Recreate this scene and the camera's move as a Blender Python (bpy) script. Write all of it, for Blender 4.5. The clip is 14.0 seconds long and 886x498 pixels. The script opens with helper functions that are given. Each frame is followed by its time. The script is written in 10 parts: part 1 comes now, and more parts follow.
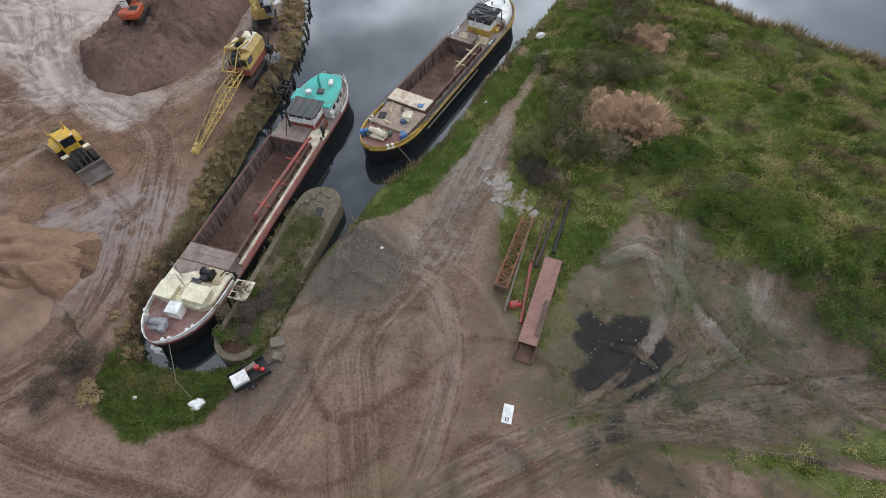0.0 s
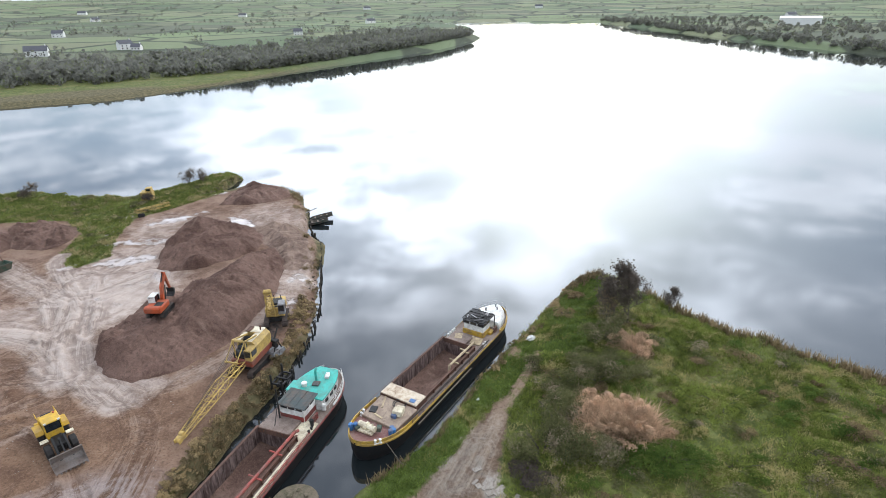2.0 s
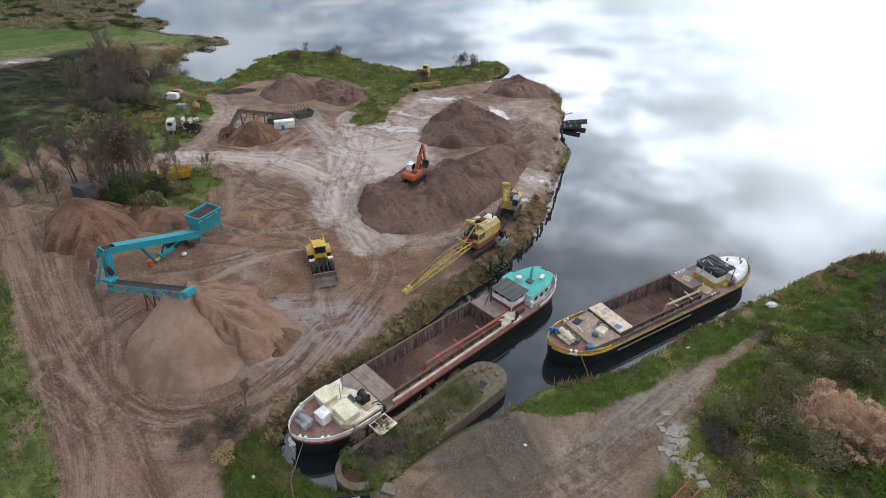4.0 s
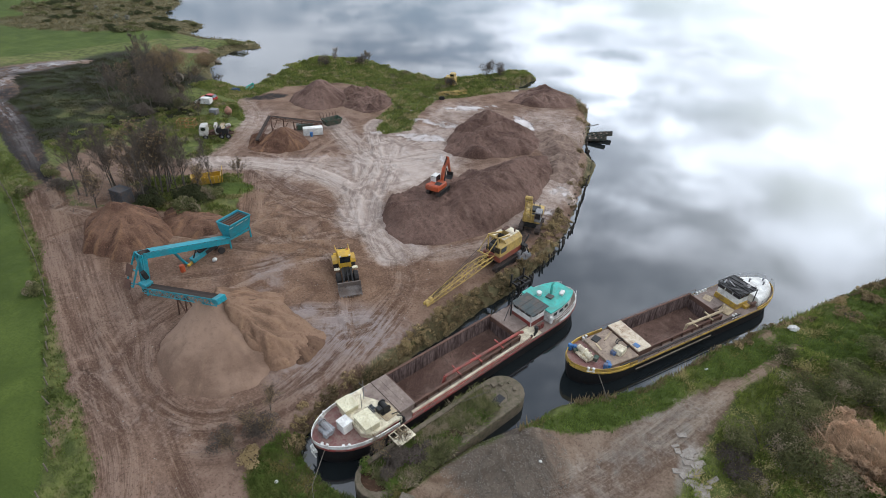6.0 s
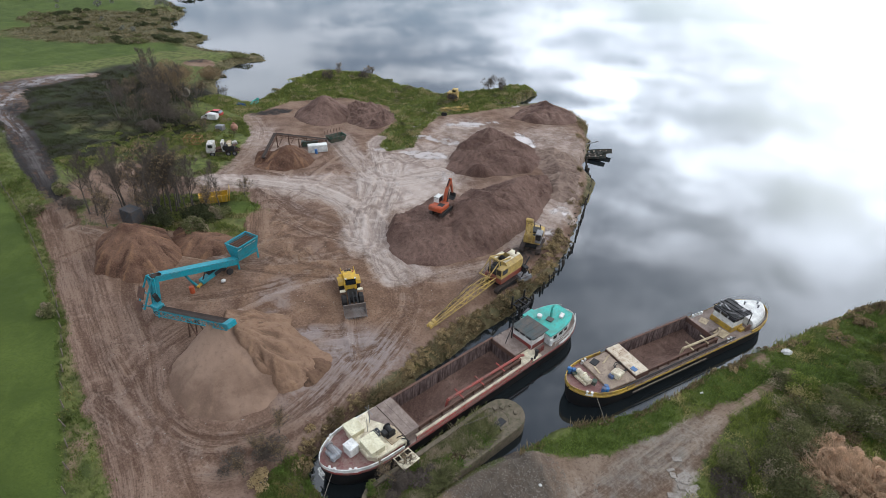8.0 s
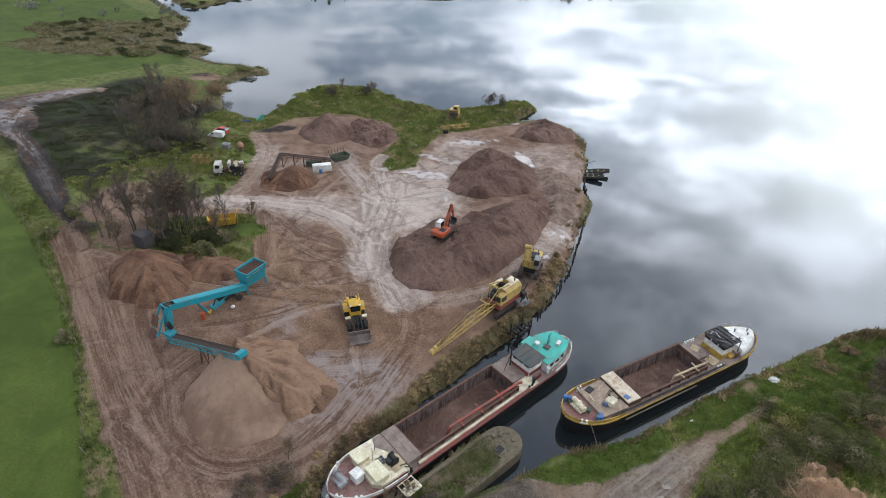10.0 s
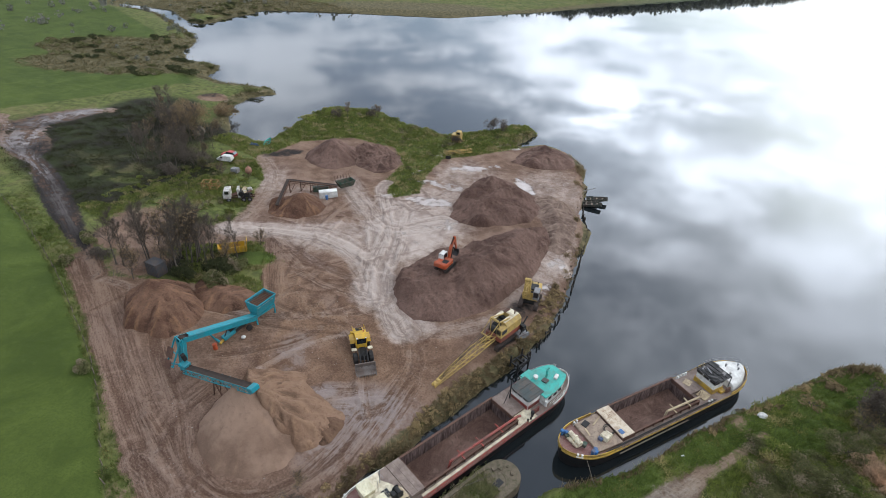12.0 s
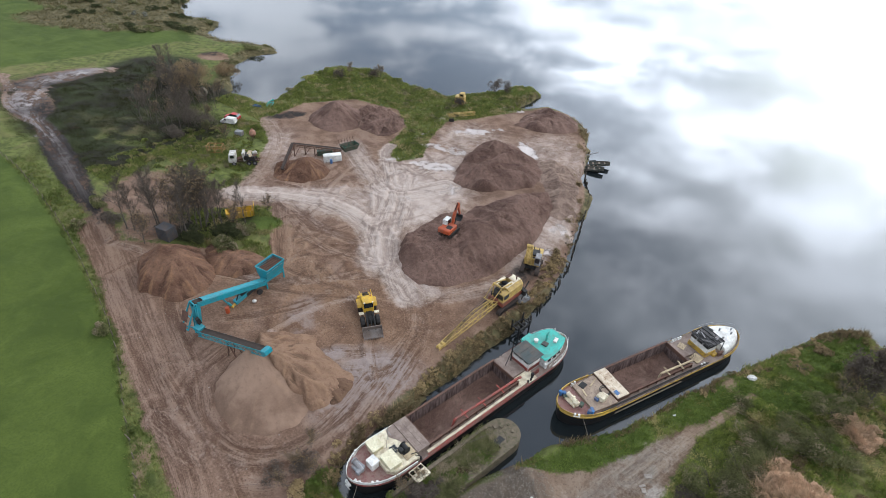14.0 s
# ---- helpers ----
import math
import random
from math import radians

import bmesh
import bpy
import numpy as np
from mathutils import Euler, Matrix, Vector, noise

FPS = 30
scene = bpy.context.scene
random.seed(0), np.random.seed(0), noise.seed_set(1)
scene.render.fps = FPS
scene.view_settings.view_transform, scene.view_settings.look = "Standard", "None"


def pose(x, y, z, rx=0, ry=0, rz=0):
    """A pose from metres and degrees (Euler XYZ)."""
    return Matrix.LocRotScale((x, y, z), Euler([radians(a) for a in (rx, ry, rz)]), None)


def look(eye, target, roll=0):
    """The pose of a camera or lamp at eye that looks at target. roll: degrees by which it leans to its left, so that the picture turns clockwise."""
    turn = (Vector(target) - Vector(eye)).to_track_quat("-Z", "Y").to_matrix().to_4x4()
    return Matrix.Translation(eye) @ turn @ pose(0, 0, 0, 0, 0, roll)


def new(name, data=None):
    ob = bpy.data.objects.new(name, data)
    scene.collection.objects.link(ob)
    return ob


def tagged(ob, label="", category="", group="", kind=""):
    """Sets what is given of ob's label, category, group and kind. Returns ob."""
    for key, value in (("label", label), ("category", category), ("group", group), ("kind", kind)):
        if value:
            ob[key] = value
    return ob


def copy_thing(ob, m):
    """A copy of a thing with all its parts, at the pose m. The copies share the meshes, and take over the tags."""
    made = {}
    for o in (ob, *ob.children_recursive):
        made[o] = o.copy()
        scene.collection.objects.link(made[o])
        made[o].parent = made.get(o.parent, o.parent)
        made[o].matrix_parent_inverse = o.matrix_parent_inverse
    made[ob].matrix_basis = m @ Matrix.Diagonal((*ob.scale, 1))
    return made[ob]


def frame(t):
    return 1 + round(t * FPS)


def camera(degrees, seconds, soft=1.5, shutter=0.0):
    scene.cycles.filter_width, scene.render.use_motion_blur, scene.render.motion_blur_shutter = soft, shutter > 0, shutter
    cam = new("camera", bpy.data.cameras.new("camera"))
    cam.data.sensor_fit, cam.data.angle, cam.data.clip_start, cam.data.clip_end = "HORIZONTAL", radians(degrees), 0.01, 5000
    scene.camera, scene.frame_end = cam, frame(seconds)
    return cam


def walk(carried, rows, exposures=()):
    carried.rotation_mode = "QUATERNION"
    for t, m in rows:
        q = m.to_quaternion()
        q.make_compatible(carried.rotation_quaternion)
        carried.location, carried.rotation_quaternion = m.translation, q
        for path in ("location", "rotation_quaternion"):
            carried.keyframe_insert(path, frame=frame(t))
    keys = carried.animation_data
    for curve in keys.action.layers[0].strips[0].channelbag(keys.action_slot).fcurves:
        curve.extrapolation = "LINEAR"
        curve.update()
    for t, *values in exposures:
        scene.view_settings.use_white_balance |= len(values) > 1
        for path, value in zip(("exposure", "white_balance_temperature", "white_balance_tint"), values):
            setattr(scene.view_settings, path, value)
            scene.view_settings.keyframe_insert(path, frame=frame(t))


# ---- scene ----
cam = camera(76.8, 14.0, soft=0.6)
PATH = [
    (0, (5.328, -1.042, 42.96), (5.166, 0.14, 41.355), -2.4),
    (0.5, (6.678, -2.013, 42.962), (6.521, -0.77, 41.403), -1.5),
    (1, (7.327, -1.869, 43.046), (7.136, -0.299, 41.822), -1.0),
    (1.5, (7.434, -1.201, 43.219), (7.234, 0.486, 42.165), -1.0),
    (2, (7.278, -1.266, 43.244), (7.025, 0.548, 42.441), -0.7),
    (2.3, (7.2, -1.387, 43.208), (6.684, 0.36, 42.383), 0.0),
    (2.4, (7.194, -1.427, 43.201), (6.486, 0.254, 42.381), -0.4),
    (2.5, (7.212, -1.456, 43.197), (6.425, 0.199, 42.398), 0.6),
    (2.8, (7.377, -1.478, 43.2), (6.601, 0.035, 42.147), 0.5),
    (3, (7.405, -1.476, 43.19), (6.63, 0.009, 42.097), 0.7),
    (3.5, (7.309, -1.566, 43.123), (6.454, -0.126, 42.03), 1.0),
    (4, (7.225, -1.701, 43.108), (6.281, -0.319, 42.014), 1.3),
    (4.2, (7.249, -1.748, 43.168), (6.275, -0.386, 42.074), 1.3),
    (6.5, (7.246, -2.039, 45.826), (6.238, -0.702, 44.732), 1.5),
    (7, (7.142, -2.131, 46.583), (6.133, -0.793, 45.492), 1.6),
    (7.5, (7.054, -2.267, 47.439), (6.043, -0.928, 46.35), 1.6),
    (8, (7.013, -2.406, 48.287), (6.002, -1.064, 47.202), 1.7),
    (10.5, (6.797, -2.872, 54.331), (5.787, -1.533, 53.242), 2.1),
    (11, (6.706, -2.99, 55.392), (5.695, -1.65, 54.305), 2.3),
    (11.5, (6.661, -3.292, 56.792), (5.649, -1.948, 55.711), 2.4),
    (12, (6.61, -3.662, 58.295), (5.593, -2.31, 57.227), 2.6),
    (12.5, (6.704, -3.964, 59.307), (5.756, -2.689, 58.093), 2.8),
    (13, (6.543, -3.943, 59.863), (5.599, -2.673, 58.641), 2.9),
    (13.5, (6.682, -4.298, 60.23), (5.739, -3.032, 59.002), 2.8),
    (14, (6.667, -4.685, 60.635), (5.706, -3.401, 59.441), 2.9),
]
walk(cam, [(t, look(eye, target, roll)) for t, eye, target, roll in PATH], exposures=[(0, 0.0), (0.5, 0.33), (1.0, 0.6), (1.5, 0.62), (2.0, 0.36), (2.5, 0.02), (3.0, -0.28), (3.5, -0.05), (4.0, 0.0), (12.0, 0.0), (12.5, -0.08), (13.0, -0.05), (13.5, 0.12), (14, 0.2)])

CLOUD_BASE, CLOUD_HALO, CLOUD_GLOW, SKY_STRENGTH, SUN_STRENGTH = 0.92, 0.72, 1.05, 1.5, 0.8
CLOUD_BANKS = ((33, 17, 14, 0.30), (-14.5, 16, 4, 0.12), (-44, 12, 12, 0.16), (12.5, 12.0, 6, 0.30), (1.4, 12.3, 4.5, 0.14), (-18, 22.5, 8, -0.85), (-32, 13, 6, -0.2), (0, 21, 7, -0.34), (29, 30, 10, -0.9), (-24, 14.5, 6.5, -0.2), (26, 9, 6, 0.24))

# ---- world, sun, exposure ----
SUN_AZ, SUN_EL = radians(5.0), radians(21.0)
SUN_DIR = Vector((math.sin(SUN_AZ) * math.cos(SUN_EL), math.cos(SUN_AZ) * math.cos(SUN_EL), math.sin(SUN_EL)))


class Nodes:
    """A small helper round a node tree: n("Type", {property: value}, input=value or socket)."""

    def __init__(self, tree):
        self.tree = tree
        tree.nodes.clear()

    def __call__(self, kind, props=None, *args, **inputs):
        node = self.tree.nodes.new("ShaderNode" + kind)
        for key, value in (props or {}).items():
            setattr(node, key, value)
        pairs = list(enumerate(args)) + [(k.replace("_", " "), v) for k, v in inputs.items()]
        for key, value in pairs:
            if value is None:
                continue
            sock = node.inputs[key]
            if isinstance(value, bpy.types.NodeSocket):
                self.tree.links.new(value, sock)
            else:
                sock.default_value = value
        return node

    def math(self, op, a, b=0.0, clamp=False):
        return self("Math", {"operation": op, "use_clamp": clamp}, a, b).outputs[0]

    def mix(self, fac, a, b, blend="MIX"):
        node = self.tree.nodes.new("ShaderNodeMix")
        node.data_type, node.blend_type = "RGBA", blend
        for sock, value in ((node.inputs[0], fac), (node.inputs[6], a), (node.inputs[7], b)):
            if isinstance(value, bpy.types.NodeSocket):
                self.tree.links.new(value, sock)
            elif isinstance(value, tuple):
                sock.default_value = (*value, 1.0) if len(value) == 3 else value
            else:
                sock.default_value = value
        return node.outputs[2]

    def ramp(self, fac, *stops):
        node = self.tree.nodes.new("ShaderNodeValToRGB")
        self.tree.links.new(fac, node.inputs[0])
        el = node.color_ramp.elements
        while len(el) < len(stops):
            el.new(0.5)
        for e, (p, c) in zip(el, stops):
            e.position = p
            e.color = (c, c, c, 1) if isinstance(c, (int, float)) else (*c, 1)
        return node.outputs[0]

    def noise(self, vec, scale, detail=4.0, rough=0.55, distort=0.0):
        return self("TexNoise", None, Vector=vec, Scale=scale, Detail=detail, Roughness=rough, Distortion=distort).outputs[0]

    def smooth(self, value, lo, hi):
        node = self("MapRange", {"interpolation_type": "SMOOTHSTEP"}, value, lo, hi, 0.0, 1.0)
        return node.outputs[0]


world = bpy.data.worlds.new("sky")
world.use_nodes = True
scene.world = world
n = Nodes(world.node_tree)
sky = n("TexSky", {"sky_type": "NISHITA", "sun_disc": False, "sun_elevation": SUN_EL, "sun_rotation": SUN_AZ % (2 * math.pi), "air_density": 1.0, "dust_density": 2.0})
direction = n("TexCoord").outputs["Generated"]
parts = n("SeparateXYZ", None, direction)
height = n.math("MAXIMUM", parts.outputs[2], 0.04)
flat = n("CombineXYZ", None, n.math("DIVIDE", parts.outputs[0], height), n.math("DIVIDE", parts.outputs[1], height), 0.0).outputs[0]
big = n.noise(flat, 0.7, 4.0, 0.5, 0.3)
small = n.noise(flat, 2.3, 8.0, 0.66, 0.35)
cloud = n.math("ADD", n.math("MULTIPLY", big, 0.55), n.math("MULTIPLY", small, 0.45))
facing = n("VectorMath", {"operation": "DOT_PRODUCT"}, direction, SUN_DIR).outputs["Value"]
glow = n.math("POWER", n.math("MAXIMUM", facing, 0.0), 16.0)
halo = n.math("POWER", n.math("MAXIMUM", facing, 0.0), 3.0)
cover = n.smooth(cloud, 0.42, 0.58)
thin = n.smooth(cloud, 0.41, 0.58)
bright = n.math("ADD", n.math("MULTIPLY", glow, CLOUD_GLOW), n.math("ADD", n.math("MULTIPLY", halo, CLOUD_HALO), CLOUD_BASE))
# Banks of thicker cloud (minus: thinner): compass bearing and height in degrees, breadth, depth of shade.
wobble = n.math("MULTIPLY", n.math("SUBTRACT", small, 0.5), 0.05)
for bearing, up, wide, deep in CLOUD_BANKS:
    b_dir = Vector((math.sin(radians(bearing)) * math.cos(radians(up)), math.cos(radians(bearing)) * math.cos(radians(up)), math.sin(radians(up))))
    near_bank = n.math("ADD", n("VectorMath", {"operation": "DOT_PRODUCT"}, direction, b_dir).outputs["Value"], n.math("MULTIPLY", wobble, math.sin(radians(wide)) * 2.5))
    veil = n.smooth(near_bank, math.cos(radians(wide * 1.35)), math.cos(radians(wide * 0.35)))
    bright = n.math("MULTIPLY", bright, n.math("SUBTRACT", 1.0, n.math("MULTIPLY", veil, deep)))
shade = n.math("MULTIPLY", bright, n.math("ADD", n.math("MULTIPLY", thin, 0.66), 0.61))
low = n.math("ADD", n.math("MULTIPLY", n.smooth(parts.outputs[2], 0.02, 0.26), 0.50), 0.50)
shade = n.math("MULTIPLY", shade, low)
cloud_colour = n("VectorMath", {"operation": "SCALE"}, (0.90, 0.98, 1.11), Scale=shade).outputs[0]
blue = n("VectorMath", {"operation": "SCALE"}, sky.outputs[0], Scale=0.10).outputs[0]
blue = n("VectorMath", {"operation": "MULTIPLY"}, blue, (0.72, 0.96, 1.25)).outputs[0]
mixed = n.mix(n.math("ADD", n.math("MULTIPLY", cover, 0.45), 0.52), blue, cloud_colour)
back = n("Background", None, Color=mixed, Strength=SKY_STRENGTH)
n("OutputWorld", None, Surface=back.outputs[0])

lamp = bpy.data.lights.new("sun", "SUN")
lamp.energy, lamp.angle, lamp.color = SUN_STRENGTH, radians(40), (1.0, 0.95, 0.88)
sun = new("sun", lamp)
sun.matrix_world = Matrix.Translation((0, 0, 200)) @ Vector((0.61, 0.43, 0.67)).to_track_quat("Z", "Y").to_matrix().to_4x4()

# ---- materials ----


def material(name):
    m = bpy.data.materials.new(name)
    m.use_nodes = True
    nodes = Nodes(m.node_tree)
    return m, nodes


def finish(nodes, colour, rough=0.8, metal=0.0, bump=None, strength=0.4, distance=0.05, spec=0.5, ior=None):
    normal = None
    if bump is not None:
        normal = nodes("Bump", None, Strength=strength, Distance=distance, Height=bump).outputs[0]
    bsdf = nodes("BsdfPrincipled", None)
    for key, value in (("Base Color", colour), ("Roughness", rough), ("Metallic", metal), ("Normal", normal), ("Specular IOR Level", spec), ("IOR", ior)):
        if value is None:
            continue
        if isinstance(value, bpy.types.NodeSocket):
            nodes.tree.links.new(value, bsdf.inputs[key])
        else:
            bsdf.inputs[key].default_value = (*value, 1) if isinstance(value, tuple) else value
    nodes("OutputMaterial", None, Surface=bsdf.outputs[0])
    return bsdf


def weathered(name, colour, rust=0.2, rough=0.5, metal=0.0, dirt=(0.12, 0.085, 0.065), scale=1.0, rust_colour=(0.16, 0.06, 0.03), grime=0.7, spec=0.35):
    """Painted or bare metal with dirt in streaks and patches of rust."""
    m, n = material(name)
    at = n("TexCoord").outputs["Object"]
    rnd = n("ObjectInfo").outputs["Random"]
    at = n("VectorMath", {"operation": "ADD"}, at, n("CombineXYZ", None, n.math("MULTIPLY", rnd, 37.0), 0.0, 0.0).outputs[0]).outputs[0]
    a = n.noise(at, 0.9 * scale, 6.0, 0.62, 0.3)
    b = n.noise(at, 6.0 * scale, 5.0, 0.6)
    both = n.math("ADD", n.math("MULTIPLY", a, 0.65), n.math("MULTIPLY", b, 0.35))
    tone = n.mix(n.smooth(b, 0.35, 0.7), tuple(c * 0.82 for c in colour), tuple(min(1.0, c * 1.1) for c in colour))
    dirty = n.mix(n.math("MULTIPLY", n.smooth(both, 0.42, 0.60), grime), tone, dirt)
    spots = n.smooth(n.noise(at, 5.0 * scale, 6.0, 0.8), 0.52, 0.64)
    dirty = n.mix(n.math("MULTIPLY", spots, 0.85 * grime), dirty, tuple(c * 0.55 for c in dirt))
    rusty = n.mix(n.smooth(both, 0.72 - 0.4 * rust, 0.80 - 0.4 * rust), dirty, rust_colour)
    finish(n, rusty, n.math("ADD", n.math("MULTIPLY", both, 0.35), rough - 0.15), metal, both, 0.25, 0.03, spec=spec)
    return m


def streaked(name, dark, light):
    """Upright steel plates with rust and scrapes that run down them."""
    m, n = material(name)
    at = n("TexCoord").outputs["Object"]
    runs = n.noise(n("VectorMath", {"operation": "MULTIPLY"}, at, (2.6, 2.6, 0.35)).outputs[0], 1.0, 6.0, 0.7, 0.4)
    spots = n.noise(at, 2.2, 6.0, 0.7)
    tone = n.mix(n.smooth(runs, 0.36, 0.66), dark, light)
    tone = n.mix(n.math("MULTIPLY", n.smooth(spots, 0.48, 0.66), 0.6), tone, tuple(c * 0.7 for c in dark))
    finish(n, tone, 0.85, 0.0, runs, 0.4, 0.03, spec=0.15)
    return m


def plain(name, colour, rough=0.6, metal=0.0, vary=0.15, scale=3.0):
    m, n = material(name)
    at = n("TexCoord").outputs["Object"]
    a = n.noise(at, scale, 5.0, 0.6)
    tone = n.mix(a, tuple(c * (1 - vary * 2) for c in colour), tuple(min(1, c * (1 + vary * 2)) for c in colour))
    finish(n, tone, rough, metal, a, 0.15, 0.02, spec=0.25)
    return m


def leafy(name, dark, light, straw=None, amount=0.0, rough=0.75):
    """Leaves, blades and twigs: each island of the mesh has its own tone."""
    m, n = material(name)
    rnd = n("NewGeometry").outputs["Random Per Island"]
    at = n("NewGeometry").outputs["Position"]
    patch = n.smooth(n.noise(at, 0.20, 3.0, 0.6), 0.36, 0.64)
    clump = n.smooth(n.noise(at, 1.1, 3.0, 0.6), 0.36, 0.64)
    mixv = n.math("ADD", n.math("MULTIPLY", rnd, 0.42), n.math("ADD", n.math("MULTIPLY", patch, 0.26), n.math("MULTIPLY", clump, 0.32)), True)
    tone = n.mix(mixv, dark, light)
    if straw:
        other = n.noise(n("VectorMath", {"operation": "ADD"}, at, (31.0, 17.0, 5.0)).outputs[0], 0.34, 4.0, 0.65)
        pick = n.smooth(n.math("ADD", n.math("MULTIPLY", n.math("SUBTRACT", rnd, 0.5), 0.14), other), 0.74 - amount, 0.86 - amount)
        tone = n.mix(pick, tone, straw)
    body = n("BsdfDiffuse", None, Color=tone, Roughness=0.6)
    through_leaf = n("BsdfTranslucent", None, Color=tone)
    both = n("MixShader", None, 0.45, body.outputs[0], through_leaf.outputs[0])
    n("OutputMaterial", None, Surface=both.outputs[0])
    return m


def soil(name, dark, light, warm, scale=1.0, bump=0.5, clods=0.75, runny=0.8, speck=0.5):
    """Loose sand and gravel in heaps: damp patches, runs down the slope, clods and pebbles."""
    m, n = material(name)
    at = n("NewGeometry").outputs["Position"]
    rill = n("Attribute", {"attribute_name": "rill"}).outputs["Fac"]
    big = n.noise(at, 0.14 * scale, 4.0, 0.55, 0.6)
    mid = n.noise(at, 1.6 * scale, 6.0, 0.7, 0.3)
    fine = n.noise(at, 6.0 * scale, 6.0, 0.8)
    runs = n.math("ADD", n.math("MULTIPLY", rill, runny), n.math("MULTIPLY", mid, 1.0 - runny))
    tone = n.mix(n.smooth(big, 0.36, 0.62), tuple(c * 0.85 for c in dark), tuple(c * 1.1 for c in light))
    tone = n.mix(n.math("MULTIPLY", n.smooth(runs, 0.52, 0.78), 0.85), tone, warm)
    tone = n.mix(n.math("MULTIPLY", n.smooth(runs, 0.46, 0.22), 0.8), tone, tuple(c * 0.45 for c in dark))
    tone = n.mix(n.math("MULTIPLY", n.smooth(mid, 0.5, 0.66), clods), tone, tuple(c * 0.55 for c in dark))
    tone = n.mix(n.math("MULTIPLY", n.smooth(fine, 0.5, 0.62), speck), tone, tuple(c * 1.55 for c in light))
    tone = n.mix(n.math("MULTIPLY", n.smooth(fine, 0.47, 0.36), speck * 0.9), tone, tuple(c * 0.5 for c in dark))
    hgt = n.math("ADD", n.math("MULTIPLY", rill, 0.5), n.math("ADD", n.math("MULTIPLY", mid, 0.5), n.math("MULTIPLY", fine, 0.22)))
    finish(n, tone, 0.9, 0.0, hgt, bump, 0.30, spec=0.12)
    return m


# The one ground sheet: bare wet sand, pale slurry, ruts, puddles, mud, grass.
ground_mat, n = material("ground")
at = n("NewGeometry").outputs["Position"]


def attr(name):
    return n("Attribute", {"attribute_name": name}).outputs["Fac"]


n_huge = n.noise(at, 0.035, 4.0, 0.6, 0.5)
n_big = n.noise(at, 0.13, 5.0, 0.6, 0.8)
n_mid = n.noise(at, 0.7, 6.0, 0.65, 0.4)
n_fine = n.noise(at, 3.6, 6.0, 0.75)


def rut_layer(suffix):
    """Wheel marks along one set of tracks: how strong they are, and their tone."""
    at2 = n("CombineXYZ", None, n.math("MULTIPLY", attr("lat" + suffix), 1.0), n.math("MULTIPLY", attr("along" + suffix), 0.05), 0.0).outputs[0]
    lines = n.math("ADD", n.math("MULTIPLY", n.noise(at2, 3.4, 4.0, 0.75), 0.65), n.math("MULTIPLY", n.noise(at2, 0.9, 2.0, 0.5), 0.35))
    return n.math("MULTIPLY", n.math("SUBTRACT", lines, 0.5), attr("trk" + suffix))


ruts = n.math("ADD", rut_layer(""), rut_layer("2"))
trk = n.math("MAXIMUM", attr("trk"), attr("trk2"))
streak = n.math("ADD", n.math("ADD", n.math("MULTIPLY", attr("streak"), 0.5), 0.25), n.math("ADD", n.math("MULTIPLY", ruts, 1.8), n.math("MULTIPLY", n.math("SUBTRACT", n_mid, 0.5), 0.28)))
jitter = n.math("ADD", n.math("MULTIPLY", n.math("SUBTRACT", n_mid, 0.5), 0.9), n.math("MULTIPLY", n.math("SUBTRACT", n_fine, 0.5), 0.5))


def edge(value, lo=0.42, hi=0.58):
    return n.smooth(n.math("ADD", value, jitter), lo, hi)


sand = n.mix(n.smooth(n_big, 0.35, 0.68), (0.178, 0.102, 0.065), (0.252, 0.148, 0.090))
sand = n.mix(n.math("MULTIPLY", n.smooth(n_huge, 0.54, 0.40), 0.75), sand, (0.266, 0.156, 0.091))
sand = n.mix(n.math("MULTIPLY", n.smooth(n_huge, 0.48, 0.62), 0.6), sand, (0.214, 0.134, 0.095))
ruddy = n.math("MULTIPLY", attr("ruddy"), n.smooth(n_big, 0.25, 0.5))
churn = n.smooth(streak, 0.28, 0.74)
sand = n.mix(churn, n.mix(0.66, sand, (0.082, 0.044, 0.031)), n.mix(0.5, sand, (0.350, 0.250, 0.193)))
sand = n.mix(n.math("MULTIPLY", ruddy, 0.9), sand, n.mix(churn, (0.135, 0.076, 0.047), (0.262, 0.158, 0.096)))
sand = n.mix(n.math("MULTIPLY", n.smooth(n_mid, 0.55, 0.75), 0.2), sand, (0.103, 0.062, 0.043))
sand = n.mix(n.math("MULTIPLY", n.smooth(n_fine, 0.51, 0.60), 0.34), sand, (0.309, 0.216, 0.159))
sand = n.mix(n.math("MULTIPLY", n.smooth(n_fine, 0.47, 0.38), 0.55), sand, (0.077, 0.047, 0.033))
slurry = n.mix(n.smooth(n.math("ADD", streak, n.math("MULTIPLY", n.math("SUBTRACT", n_fine, 0.5), 0.35)), 0.30, 0.66), (0.36, 0.285, 0.242), (0.55, 0.46, 0.40))
bare = n.mix(n.math("MULTIPLY", edge(attr("pale"), 0.1, 1.0), 0.9), sand, slurry)
bare = n.mix(n.math("MULTIPLY", edge(attr("gravel"), 0.2, 0.9), 0.75), bare, n.mix(n.smooth(n_fine, 0.3, 0.75), (0.076, 0.058, 0.046), (0.142, 0.114, 0.092)))
moss = n.math("MULTIPLY", attr("moss"), n.smooth(n.math("ADD", n_big, n.math("MULTIPLY", jitter, 0.9)), 0.36, 0.60))
bare = n.mix(n.math("MULTIPLY", moss, 0.72), bare, n.mix(n.smooth(n_mid, 0.35, 0.65), (0.052, 0.050, 0.024), (0.120, 0.106, 0.058)))
mud = n.mix(n_mid, (0.011, 0.010, 0.010), (0.048, 0.040, 0.035))
